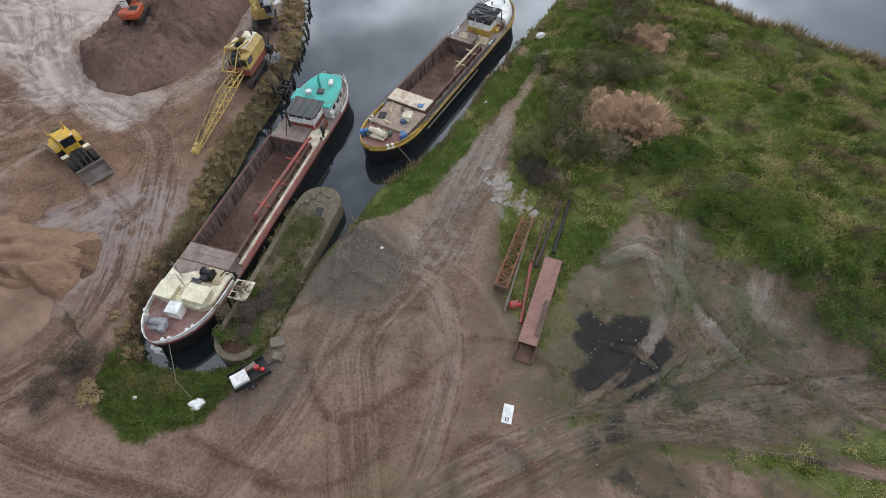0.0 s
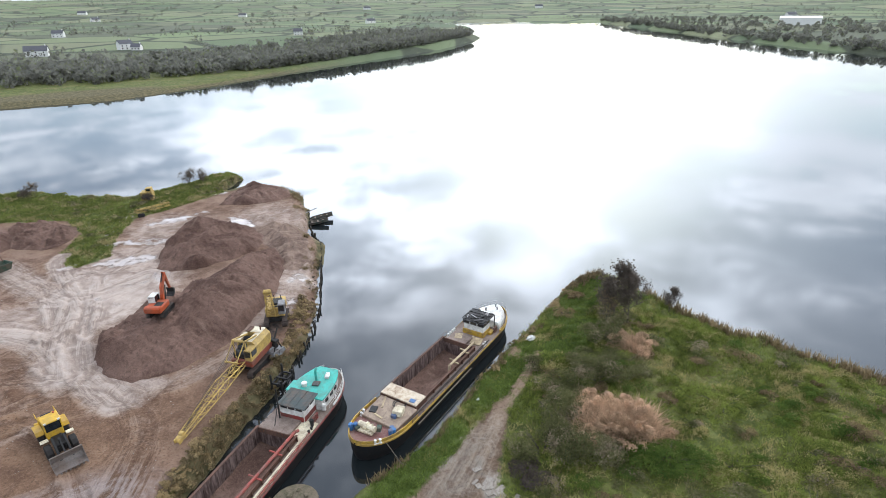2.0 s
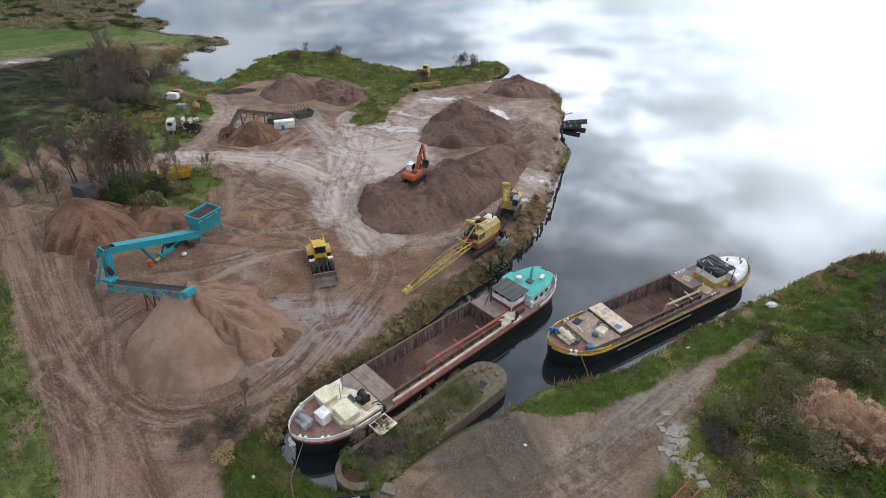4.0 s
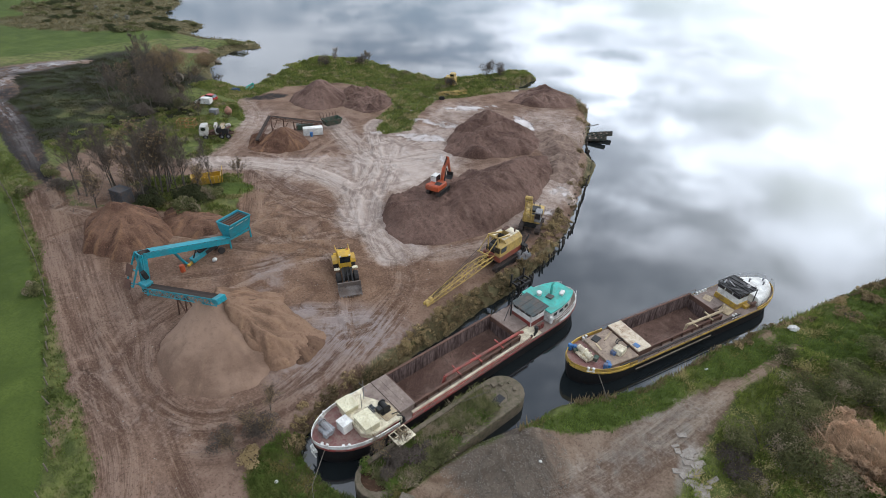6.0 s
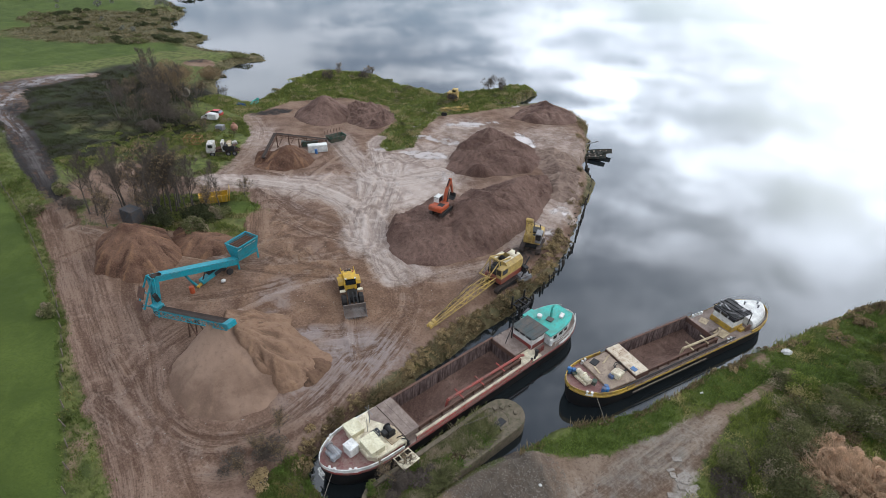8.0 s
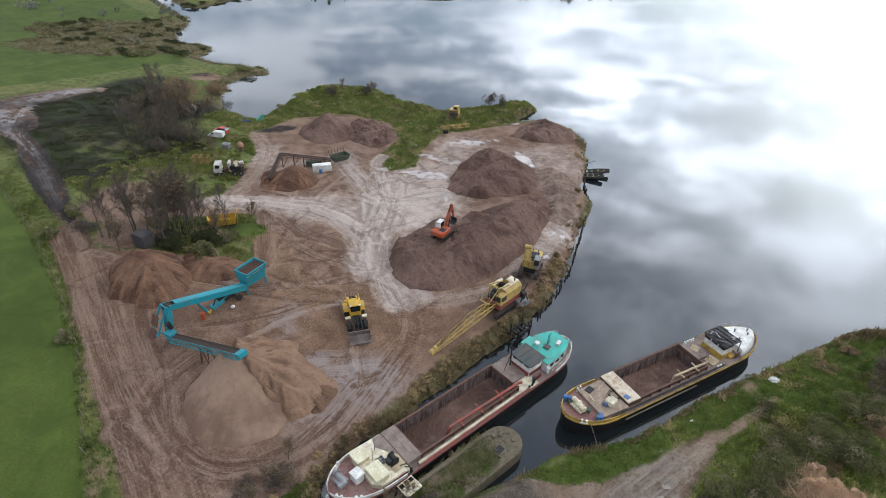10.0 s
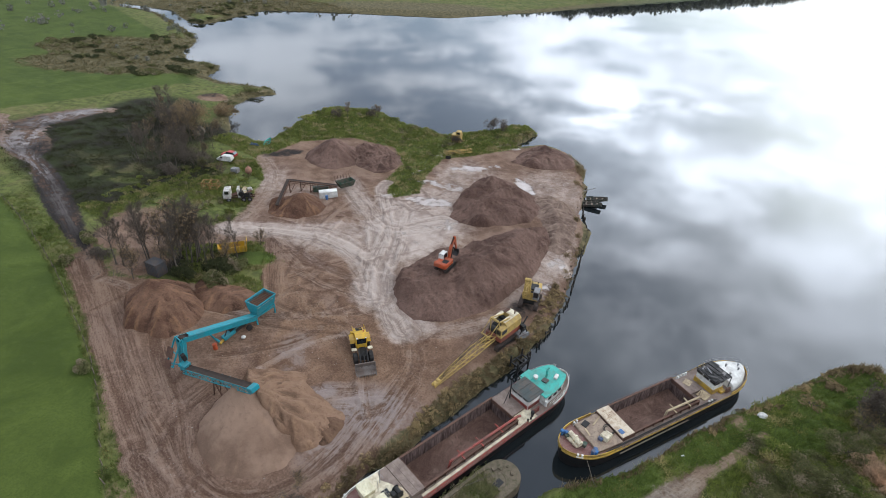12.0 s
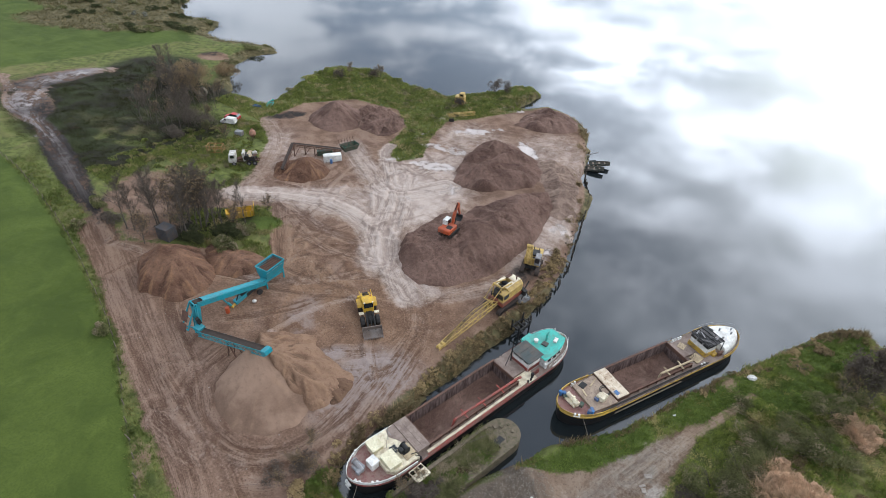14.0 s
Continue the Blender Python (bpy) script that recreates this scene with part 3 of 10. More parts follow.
BARE = [(20.5, 29.5, 5.0, 4.6, 20, 0.85), (19.4, 33.6, 2.0, 3.0, -10, 0.5), (26.5, 25.6, 6.0, 4.2, -10, 0.95), (16.2, 25.0, 4.2, 4.0, 0, 0.95), (24, 20, 16, 7.5, 8, 0.78), (15, 8, 18, 5.5, 0, 0.8), (-168, 48, 5.5, 13, 5, 0.9), (-152, 36, 12, 5, -14, 0.9), (-118, 29, 28, 2.9, -12, 0.8), (-158, 90, 5, 4, 30, 0.9), (31, 25, 5, 4, 30, 0.8), (-110, 41, 2.4, 12, 4, 0.45), (-90, 32, 9, 5.5, 30, 0.95), (-82, 28, 6, 5, 0, 0.7), (-96, 34.5, 5, 3.5, 40, 0.9), (-40.5, 3.0, 2.2, 4.5, 60, 0.5),
        (-96, 37, 8, 5, 40, 0.6), (7.5, 61, 2.0, 3.2, 60, 0.5), (16.8, 18.6, 5.2, 4.2, 12, 1.0), (12, 22.5, 2.5, 3.0, 0, 0.5)]
GRAVEL = [(2.4, 38, 3.0, 8, -18, 0.42), (23, 19, 16, 9, 8, 0.55), (14, 8, 14, 5, 0, 0.45), (-7.0, 27, 5.5, 5.5, 30, 0.8), (-11.5, 15, 4, 3, 40, 0.6), (7.2, 35, 1.6, 4.0, 15, 0.6)]
GREENS = [(-19.5, 13.4, 4.8, 2.4, 5, 0.68), (-69.5, 41.5, 4.2, 2.5, 35, 0.95), (-101, 56, 9, 7, 45, 0.6)]


def patches(px, py, rows):
    total = np.zeros(px.shape)
    for x, y, ra, rb, turn, strength in rows:
        c, s = math.cos(radians(turn)), math.sin(radians(turn))
        u, v = (px - x) * c + (py - y) * s, -(px - x) * s + (py - y) * c
        total = np.maximum(total, strength * sstep(1.45, 0.55, np.sqrt((u / ra) ** 2 + (v / rb) ** 2)))
    return total


def base_height(px, py):
    """Dry land without banks, tracks or heaps."""
    z = 1.6 + 1.9 * sstep(0, 1, (-px - 22) / 32) * sstep(0, 1, (75 - py) / 50)
    # the overgrown back of the point
    point = sstep(9, 19, px + 0.10 * (py - 40)) * sstep(20, 34, py) * sstep(0, 6, 92 - py)
    z = z + point * (0.7 + 0.9 * fbm(px / 9, py / 9, 3, 11) + 0.9 * np.abs(fbm(px / 2.1, py / 2.1, 2, 12) - 0.5) + 0.5 * fbm(px / 1.1, py / 1.1, 2, 13))
    r = np.hypot(px, py)
    far = sstep(260, 900, r)
    z = z + far * (1.5 + 5 * fbm(px / 300, py / 300, 3, 5)) + 74 * sstep(1500, 4300, r) * (0.6 + 0.75 * fbm(px / 900, py / 900, 3, 8))
    return z


def spread(lo, hi, step, reach):
    """Line positions: even between lo and hi, then ever wider apart."""
    core = list(np.arange(lo, hi, step))
    out, s, d = [], step, 0.0
    while d < reach:
        s *= 1.016 if d < 150 else 1.09
        d += s
        out.append(d)
    return np.array([lo - d for d in reversed(out)] + core + [core[-1] + d for d in out])


def grid_mesh(name, xs, ys, zz, keep=None):
    nx, ny = len(xs), len(ys)
    gx, gy = np.meshgrid(xs, ys)
    co = np.stack([gx.ravel(), gy.ravel(), zz.ravel()], 1)
    i = np.arange(nx - 1)[None, :] + nx * np.arange(ny - 1)[:, None]
    quads = np.stack([i, i + 1, i + nx + 1, i + nx], -1).reshape(-1, 4)
    if keep is not None:
        k = keep.ravel()
        quads = quads[k[quads].all(1)]
        used = np.unique(quads)
        back = np.full(nx * ny, -1)
        back[used] = np.arange(len(used))
        co, quads = co[used], back[quads]
    else:
        used = np.arange(nx * ny)
    me = bpy.data.meshes.new(name)
    me.vertices.add(len(co))
    me.vertices.foreach_set("co", co.ravel())
    me.loops.add(quads.size)
    me.loops.foreach_set("vertex_index", quads.ravel().astype(np.int32))
    me.polygons.add(len(quads))
    me.polygons.foreach_set("loop_start", (np.arange(len(quads)) * 4).astype(np.int32))
    me.polygons.foreach_set("use_smooth", np.ones(len(quads), bool))
    me.update(calc_edges=True)
    return me, used


xs, ys = spread(-66, 36, 0.26, 4700), spread(5, 92, 0.26, 4700)
gx, gy = np.meshgrid(xs, ys)
px, py = gx.ravel(), gy.ravel()
near = (np.abs(px + 40) < 420) & (np.abs(py - 60) < 420)
wob_x = px + 2.4 * (fbm(px / 5, py / 5, 3, 21) - 0.5) * np.clip((np.hypot(px, py) - 10) / 40, 0.35, 1.4)
wob_y = py + 2.4 * (fbm(px / 5, py / 5, 3, 22) - 0.5) * np.clip((np.hypot(px, py) - 10) / 40, 0.35, 1.4)
shore = -seg_distance(wob_x, wob_y, LAKE)  # plus on land
zz = base_height(px, py)
zz += 0.35 * (fbm(px / 6, py / 6, 4, 31) - 0.5) + 0.16 * (fbm(px / 1.3, py / 1.3, 3, 33) - 0.5)
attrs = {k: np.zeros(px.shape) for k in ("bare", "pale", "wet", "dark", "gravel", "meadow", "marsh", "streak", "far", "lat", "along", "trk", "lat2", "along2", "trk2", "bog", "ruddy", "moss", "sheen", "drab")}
attrs["streak"][:] = fbm(px / 2.2, py / 2.2, 3, 41)
yard = seg_distance(px, py, YARD + YARD_NORTH)
bare = sstep(-1.6, 1.6, yard)
pale = patches(px, py, PALE)
firsts, seconds, cross = np.zeros((2, px.size)), np.zeros((2, px.size)), np.zeros(px.shape)
for k, (ctrl, half, strength, white) in enumerate(TRACKS):
    pts = curve_points(ctrl, 8)
    lo, hi = np.min(pts, 0) - half - 2, np.max(pts, 0) + half + 2
    sel = np.nonzero((px > lo[0]) & (px < hi[0]) & (py > lo[1]) & (py < hi[1]))[0]
    x, y = px[sel], py[sel]
    best, lat, along = np.full(x.shape, 1e9), np.zeros(x.shape), np.zeros(x.shape)
    run = 0.0
    for (ax, ay), (bx, by) in zip(pts, pts[1:]):
        ex, ey = bx - ax, by - ay
        ln = math.hypot(ex, ey)
        t = np.clip(((x - ax) * ex + (y - ay) * ey) / (ln * ln), 0, 1)
        dx, dy = x - ax - t * ex, y - ay - t * ey
        d = np.hypot(dx, dy)
        m = d < best
        best[m] = d[m]
        lat[m] = (d * np.sign(ex * dy - ey * dx))[m]
        along[m] = run + t[m] * ln
        run += ln
    mask = sstep(half * 1.15, half * 0.3, best + 0.8 * (fbm(x / 3, y / 3, 2, 50 + k) - 0.5)) * strength
    s = 0.62 * vnoise(lat / 0.52 + 0.6 * vnoise(along / 7, lat * 0, k), along / 12, 60 + k) + 0.38 * vnoise(lat / 1.3, along / 17, 80 + k)
    s = np.clip(0.5 + 1.35 * (s - 0.5), 0, 1)
    attrs["streak"][sel] = attrs["streak"][sel] * (1 - mask) + s * mask
    zz[sel] += (s - 0.55) * 0.34 * mask
    first, second, tag = firsts[k % 2], seconds[k % 2], ("", "2")[k % 2]
    over = mask > first[sel]
    second[sel] = np.where(over, first[sel], np.maximum(second[sel], mask))
    first[sel[over]] = mask[over]
    attrs["lat" + tag][sel[over]], attrs["along" + tag][sel[over]] = lat[over] + 31 * k, along[over]
    bare[sel] = np.maximum(bare[sel], mask * (0.95 if k < FIRST_WILD or k == len(TRACKS) - 1 else 0.85) * (1 if k < FIRST_WILD else np.clip(0.35 + 1.5 * (s - 0.25), 0.3, 1.0)))
    pale[sel] = np.maximum(pale[sel], mask * white)
    if half < 0.8:
        cross[sel] = np.maximum(cross[sel], mask)
# low ridges pushed up by bucket and tyres
level = patches(px, py, [(-43, 37, 8, 6, 20, 1.0), (-37, 40, 6, 4, 40, 0.9), (-50, 30, 5, 4, 30, 0.8)])
g = random.Random(4)
for i in range(150):
    zone = g.choice(((-68, -46, 29, 50), (-68, -46, 29, 50), (-80, -40, 44, 62), (-70, -50, 62, 82), (-80, -34, 8, 18), (-14, 5, 4, 30), (-52, -28, 26, 46), (12, 36, 8, 24)))
    ax, ay, d = g.uniform(*zone[:2]), g.uniform(*zone[2:]), g.uniform(0, 6.28)
    pts, bend = [(ax, ay)], g.gauss(0, 0.12)
    for _ in range(g.randint(4, 11)):
        d += bend + g.gauss(0, 0.07)
        pts.append((pts[-1][0] + math.cos(d), pts[-1][1] + math.sin(d)))
    lo, hi = np.min(pts, 0) - 1.5, np.max(pts, 0) + 1.5
    sel = np.nonzero((px > lo[0]) & (px < hi[0]) & (py > lo[1]) & (py < hi[1]))[0]
    dd = seg_distance(px[sel], py[sel], pts, False) + 0.5 * (fbm(px[sel] / 1.2, py[sel] / 1.2, 2, i) - 0.5)
    ridge = np.exp(-(dd / 0.26) ** 2) * (1 - 0.85 * level[sel])
    zz[sel] += g.uniform(0.10, 0.3) * ridge * (bare[sel] > 0.5)
    attrs["streak"][sel] += g.choice((-0.5, -0.35, 0.3)) * ridge
for tag, first, second in zip(("", "2"), firsts, seconds):
    attrs["trk" + tag] = np.clip((first - second) * 2.2, 0, 1) * np.clip(first * 1.3, 0, 1)
bare = np.maximum(bare, patches(px, py, BARE))
bare *= 1 - patches(px, py, GREENS)
meadow = np.maximum(sstep(-1.0, 1.0, seg_distance(px, py, FIELD)), sstep(-3, 3, seg_distance(px, py, NORTH_MEADOW)))
bare *= 1 - meadow
attrs["bare"], attrs["pale"], attrs["dark"], attrs["gravel"] = bare, pale, patches(px, py, DARK) * (1 - 0.7 * cross), patches(px, py, GRAVEL)
lush = np.maximum(patches(px, py, [(-19.5, 13.0, 4.6, 2.4, 5, 0.9), (13.6, 29, 2.8, 4.0, -20, 0.95), (15, 62, 3.0, 7.5, -40, 0.8), (-1, 40, 2.6, 8, -28, 0.9), (7, 56, 2.6, 8, -24, 0.8), (-7.4, 32.6, 2.4, 1.8, 30, 0.9), (17, 74, 4, 12, -25, 0.6), (-69.5, 41.5, 4, 2.4, 35, 0.8), (-112, 104, 11, 6, 20, 0.7), (-73, 130, 7, 5, 60, 0.6)]), meadow)
attrs["meadow"] = lush
attrs["marsh"] = np.maximum(0.9 * sstep(3.6, 1.8, shore) * ((px < -18) & (px > -70)), np.maximum(sstep(7, 1.5, shore) * (near & (px < -120)), patches(px, py, [(-215, 92, 38, 15, 40, 1.0), (-245, 100, 28, 16, 40, 0.9), (-128, 48, 18, 10, 30, 0.62), (-215, 124, 34, 20, 20, 0.9), (-300, 190, 60, 30, 35, 1.0), (-230, 258, 60, 22, 45, 0.9), (-140, 92, 8, 12, 40, 0.5), (14, 45, 6, 5, 0, 0.45), (33, 40, 10, 8, 20, 0.35)])))
attrs["ruddy"] = patches(px, py, [(-48, 34, 20, 11, 15, 0.9), (-44, 37, 11, 7.5, 20, 1.0), (-55, 31, 8, 7, 30, 0.9), (-47, 29, 8, 5, 0, 0.8), (-62, 41, 9, 4, 30, 0.7), (-36, 38, 5, 4, 40, 0.8), (-30, 45, 3, 4, 0, 0.6), (-60, 23, 6, 5, 0, 0.7)])
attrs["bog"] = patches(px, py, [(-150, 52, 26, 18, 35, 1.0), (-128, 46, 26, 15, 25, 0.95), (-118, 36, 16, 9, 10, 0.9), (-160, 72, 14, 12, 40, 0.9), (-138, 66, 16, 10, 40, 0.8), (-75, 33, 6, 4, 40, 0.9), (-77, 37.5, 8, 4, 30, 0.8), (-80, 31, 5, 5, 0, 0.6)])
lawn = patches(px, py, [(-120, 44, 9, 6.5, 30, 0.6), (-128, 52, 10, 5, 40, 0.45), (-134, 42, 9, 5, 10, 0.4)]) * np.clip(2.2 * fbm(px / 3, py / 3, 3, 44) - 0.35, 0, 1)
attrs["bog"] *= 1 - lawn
attrs["meadow"] = np.maximum(attrs["meadow"], 0.75 * lawn)
attrs["drab"] = patches(px, py, [(2, 38, 6, 16, -18, 1.0), (-8, 24, 10, 9, 0, 1.0), (22, 24, 14, 10, 0, 1.0)])
attrs["moss"] = patches(px, py, [(21, 29, 10, 8, 0, 1.15), (22, 18, 20, 12, 8, 1.0), (12, 6, 16, 8, 0, 0.9), (7, 26, 2, 9, 0, 0.8), (30, 8, 20, 8, 0, 0.9), (29.5, 24.5, 5, 5, 30, 1.3)])
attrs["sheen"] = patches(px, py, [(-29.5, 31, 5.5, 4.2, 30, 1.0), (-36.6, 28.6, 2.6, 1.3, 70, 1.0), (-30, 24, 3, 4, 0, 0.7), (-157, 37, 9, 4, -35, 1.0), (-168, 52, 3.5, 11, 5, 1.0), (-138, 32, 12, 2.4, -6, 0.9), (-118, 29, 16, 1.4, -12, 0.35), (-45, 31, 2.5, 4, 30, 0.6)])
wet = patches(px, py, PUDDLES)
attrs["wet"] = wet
attrs["far"] = sstep(330, 480, np.hypot(px + 30, py - 40))
zz -= 0.10 * wet
# banks down to the bed of the lake
bank = np.clip(sstep(-0.3, 1.9, shore), 0, 1)
bank_far = sstep(-0.5, 9.0, shore)
mixb = sstep(90, 160, np.hypot(px + 30, py - 60))
bank = bank * (1 - mixb) + bank_far * mixb
zz = np.where(shore > 0, 0.05 + (zz - 0.05) * bank, -0.1 - 1.8 * sstep(0, 5, -shore))
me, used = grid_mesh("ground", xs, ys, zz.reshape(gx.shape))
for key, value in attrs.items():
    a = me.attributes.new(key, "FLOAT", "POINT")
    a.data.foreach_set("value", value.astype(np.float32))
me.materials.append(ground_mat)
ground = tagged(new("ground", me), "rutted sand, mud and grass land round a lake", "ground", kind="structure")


def ground_z(x, y):
    """Height of the sheet, between its lines."""
    i = int(np.clip(np.searchsorted(xs, x) - 1, 0, len(xs) - 2))
    j = int(np.clip(np.searchsorted(ys, y) - 1, 0, len(ys) - 2))
    z = zz.reshape(gx.shape)
    u, v = (x - xs[i]) / (xs[i + 1] - xs[i]), (y - ys[j]) / (ys[j + 1] - ys[j])
    return float((z[j, i] * (1 - u) + z[j, i + 1] * u) * (1 - v) + (z[j + 1, i] * (1 - u) + z[j + 1, i + 1] * u) * v)


def shore_at(x, y):
    return float(-seg_distance(np.array([float(x)]), np.array([float(y)]), LAKE)[0])


bm = bmesh.new()
for x, y in ((-4700, -300), (4700, -300), (4700, 4700), (-4700, 4700)):
    bm.verts.new((x, y, 0))
bm.faces.new(bm.verts)
me = bpy.data.meshes.new("water")
bm.to_mesh(me)
bm.free()
me.materials.append(water_mat)
tagged(new("water", me), "calm grey lake water mirroring the clouds", "water", kind="structure")

# ---- heaps of sand and gravel ----
sand_mat = soil("heap_sand", (0.186, 0.118, 0.082), (0.225, 0.148, 0.105), (0.265, 0.170, 0.110), 1.0, 0.5, 0.3, 0.8, 0.12)
grit_mat = soil("heap_grit", (0.096, 0.056, 0.043), (0.152, 0.095, 0.074), (0.220, 0.150, 0.115), 1.25, 1.0, 0.6, 0.5)
tan_mat = soil("heap_tan", (0.115, 0.068, 0.046), (0.165, 0.104, 0.070), (0.235, 0.148, 0.09), 1.0, 0.8, 0.5)
orange_mat = soil("heap_orange", (0.155, 0.090, 0.057), (0.200, 0.123, 0.080), (0.262, 0.160, 0.098), 1.0, 0.9, 0.45, 0.8, 0.25)
tan_mat = soil("heap_tan", (0.150, 0.100, 0.077), (0.215, 0.152, 0.118), (0.290, 0.210, 0.160), 1.2, 1.0, 0.5, 0.6)
ruddy_mat = soil("heap_ruddy", (0.088, 0.045, 0.029), (0.142, 0.079, 0.051), (0.220, 0.122, 0.068), 1.0, 0.9, 0.5)
lobe_mat = soil("heap_damp", (0.088, 0.050, 0.031), (0.112, 0.066, 0.042), (0.150, 0.088, 0.054), 1.0, 0.5, 0.2)
HEAPS = {}


def downhill(h, step, seed, reach=10, wide=1):
    """Streaks that run down the slopes of a height field, from 0 to 1."""
    noise = np.random.default_rng(seed).random(h.shape)
    for _ in range(wide):
        noise = (2 * noise + np.roll(noise, 1, 0) + np.roll(noise, -1, 0) + np.roll(noise, 1, 1) + np.roll(noise, -1, 1)) / 6
    soft = h
    for _ in range(4):
        soft = (soft + np.roll(soft, 1, 0) + np.roll(soft, -1, 0) + np.roll(soft, 1, 1) + np.roll(soft, -1, 1)) / 5
    dy, dx = np.gradient(soft, step)
    steep = np.hypot(dx, dy) + 1e-6
    dx, dy = dx / steep, dy / steep
    jj, ii = np.meshgrid(np.arange(h.shape[0]), np.arange(h.shape[1]), indexing="ij")
    total = noise.copy()
    for sign in (-1, 1):
        u, v = ii.astype(float), jj.astype(float)
        for _ in range(reach):
            k = (np.clip(v.round().astype(int), 0, h.shape[0] - 1), np.clip(u.round().astype(int), 0, h.shape[1] - 1))
            u, v = u + sign * dx[k], v + sign * dy[k]
            k = (np.clip(v.round().astype(int), 0, h.shape[0] - 1), np.clip(u.round().astype(int), 0, h.shape[1] - 1))
            total += noise[k]
    total = (total - total.mean()) / (total.std() + 1e-9)
    return np.clip(0.5 + 0.24 * total, 0, 1), np.clip(steep / 0.45, 0, 1)


def heap(name, outline, tall, slope, mat, label, rough=0.35, seed=0, step=0.28, apex=None, dumps=0, crests=(), flutes=0.0, run=0.5, grain=1.0, crumbs=0.0):
    """A tipped heap: it rises from its outline at the slope of loose sand to a rounded top."""
    pts = curve_points(outline + outline[:1], 5)[:-1]
    lo, hi = np.min(pts, 0) - 1.2, np.max(pts, 0) + 1.2
    hx, hy = np.arange(lo[0], hi[0], step), np.arange(lo[1], hi[1], step)
    mx, my = np.meshgrid(hx, hy)
    wx = mx + 1.3 * (fbm(mx / 2.6, my / 2.6, 3, seed + 1) - 0.5)
    wy = my + 1.3 * (fbm(mx / 2.6, my / 2.6, 3, seed + 2) - 0.5)
    d = seg_distance(wx, wy, pts)
    up = np.clip(d, 0, None) * slope
    top = tall * (0.82 + 0.36 * fbm(mx / 5, my / 5, 2, seed + 3))
    h = -np.log(np.exp(-1.6 * up) + np.exp(-1.6 * top)) / 1.6 + np.log(1 + np.exp(-1.6 * top)) / 1.6
    if apex:
        r_ = np.hypot(mx - apex[0], my - apex[1])
        cone = 1 - r_ / (r_ + np.clip(d, 1e-6, None) + 1e-6)
        h = tall * (0.97 * cone - 0.10 * np.exp(-(cone - 1) ** 2 / 0.01)) * sstep(-0.1, 0.6, d)
    for line in crests:
        for (x0, y0, h0), (x1, y1, h1) in zip(line, line[1:]):
            along = np.clip(((wx - x0) * (x1 - x0) + (wy - y0) * (y1 - y0)) / ((x1 - x0) ** 2 + (y1 - y0) ** 2), 0, 1)
            far_ = np.hypot(wx - x0 - along * (x1 - x0), wy - y0 - along * (y1 - y0))
            h = np.maximum(h, (h0 + along * (h1 - h0) - 0.64 * (np.sqrt(far_ ** 2 + 0.06) - 0.2)) * sstep(-0.2, 0.8, d))
    if flutes:
        ax_, ay_ = apex or (crests[0][0][0], crests[0][0][1])
        turn_ = np.arctan2(my - ay_, mx - ax_)
        mask = sstep(-0.3, 0.5, np.cos(turn_ - 0.1)) * sstep(0.2, 1.5, d) * sstep(0.3, 2.0, np.hypot(mx - ax_, my - ay_))
        h += flutes * mask * (fbm(turn_ * 5.5 + 9, np.hypot(mx - ax_, my - ay_) / 6, 3, seed + 6) - 0.5)
    gg_ = np.random.default_rng(seed)
    for _ in range(dumps):
        k_ = gg_.integers(0, mx.size)
        cx_, cy_, cr_ = mx.ravel()[k_], my.ravel()[k_], gg_.uniform(1.8, 3.8)
        if d.ravel()[k_] > 1.2:
            h = np.maximum(h, (h.ravel()[k_] + cr_ * 0.42 - 0.56 * np.hypot(mx - cx_, my - cy_)) * sstep(0, 1, d))
    h += rough * sstep(0, 1.5, d) * (0.9 * (fbm(mx / 1.7, my / 1.7, 3, seed + 4) - 0.5) + 0.4 * (fbm(mx / 0.42, my / 0.42, 2, seed + 14) - 0.5) + 0.45 * (fbm(mx / 0.75, my / 0.75, 2, seed + 9) - 0.5) - 0.7 * np.clip(0.34 - np.abs(fbm(mx / 1.1, my / 1.1, 2, seed + 23) - 0.5) * 4, 0, 1))
    h += crumbs * sstep(0.2, 1.2, d) * (fbm(mx / 0.62, my / 0.62, 2, seed + 41) - 0.5 + 0.8 * (np.random.default_rng(seed + 42).random(mx.shape) - 0.5) - 0.9 * np.clip(0.30 - np.abs(fbm(mx / 2.4, my / 2.4, 3, seed + 43) - 0.5) * 5, 0, 1))
    lumpy = h + 0.5 * grain * (fbm(mx / 1.6, my / 1.6, 3, seed + 31) - 0.5)
    streaks, steep = downhill(lumpy, step, seed + 17, 6)
    broad, _ = downhill(lumpy, step, seed + 18, 10, 3)
    rill = np.clip(0.5 + (0.3 + 0.7 * steep) * (0.75 * (streaks - 0.5) + 0.6 * (broad - 0.5)) * grain * (0.4 + 1.2 * fbm(mx / 4, my / 4, 2, seed + 29)), 0, 1)
    h += run * sstep(0.1, 1.0, d) * (rill - 0.5)
    z0 = base_height(mx.ravel(), my.ravel()).reshape(mx.shape)
    z = z0 + h + np.where(d < 0.25, np.clip(d - 0.25, -1.2, 0) * 0.7, 0)
    me, used = grid_mesh(name, hx, hy, z, keep=d > -0.9)
    a = me.attributes.new("rill", "FLOAT", "POINT")
    a.data.foreach_set("value", rill.ravel()[used].astype(np.float32))
    me.materials.append(mat)
    HEAPS[label] = (hx, hy, z)
    return tagged(new(name, me), label, "heap")


def heap_z(label, x, y):
    hx, hy, z = HEAPS[label]
    return float(z[np.argmin(abs(hy - y)), np.argmin(abs(hx - x))])


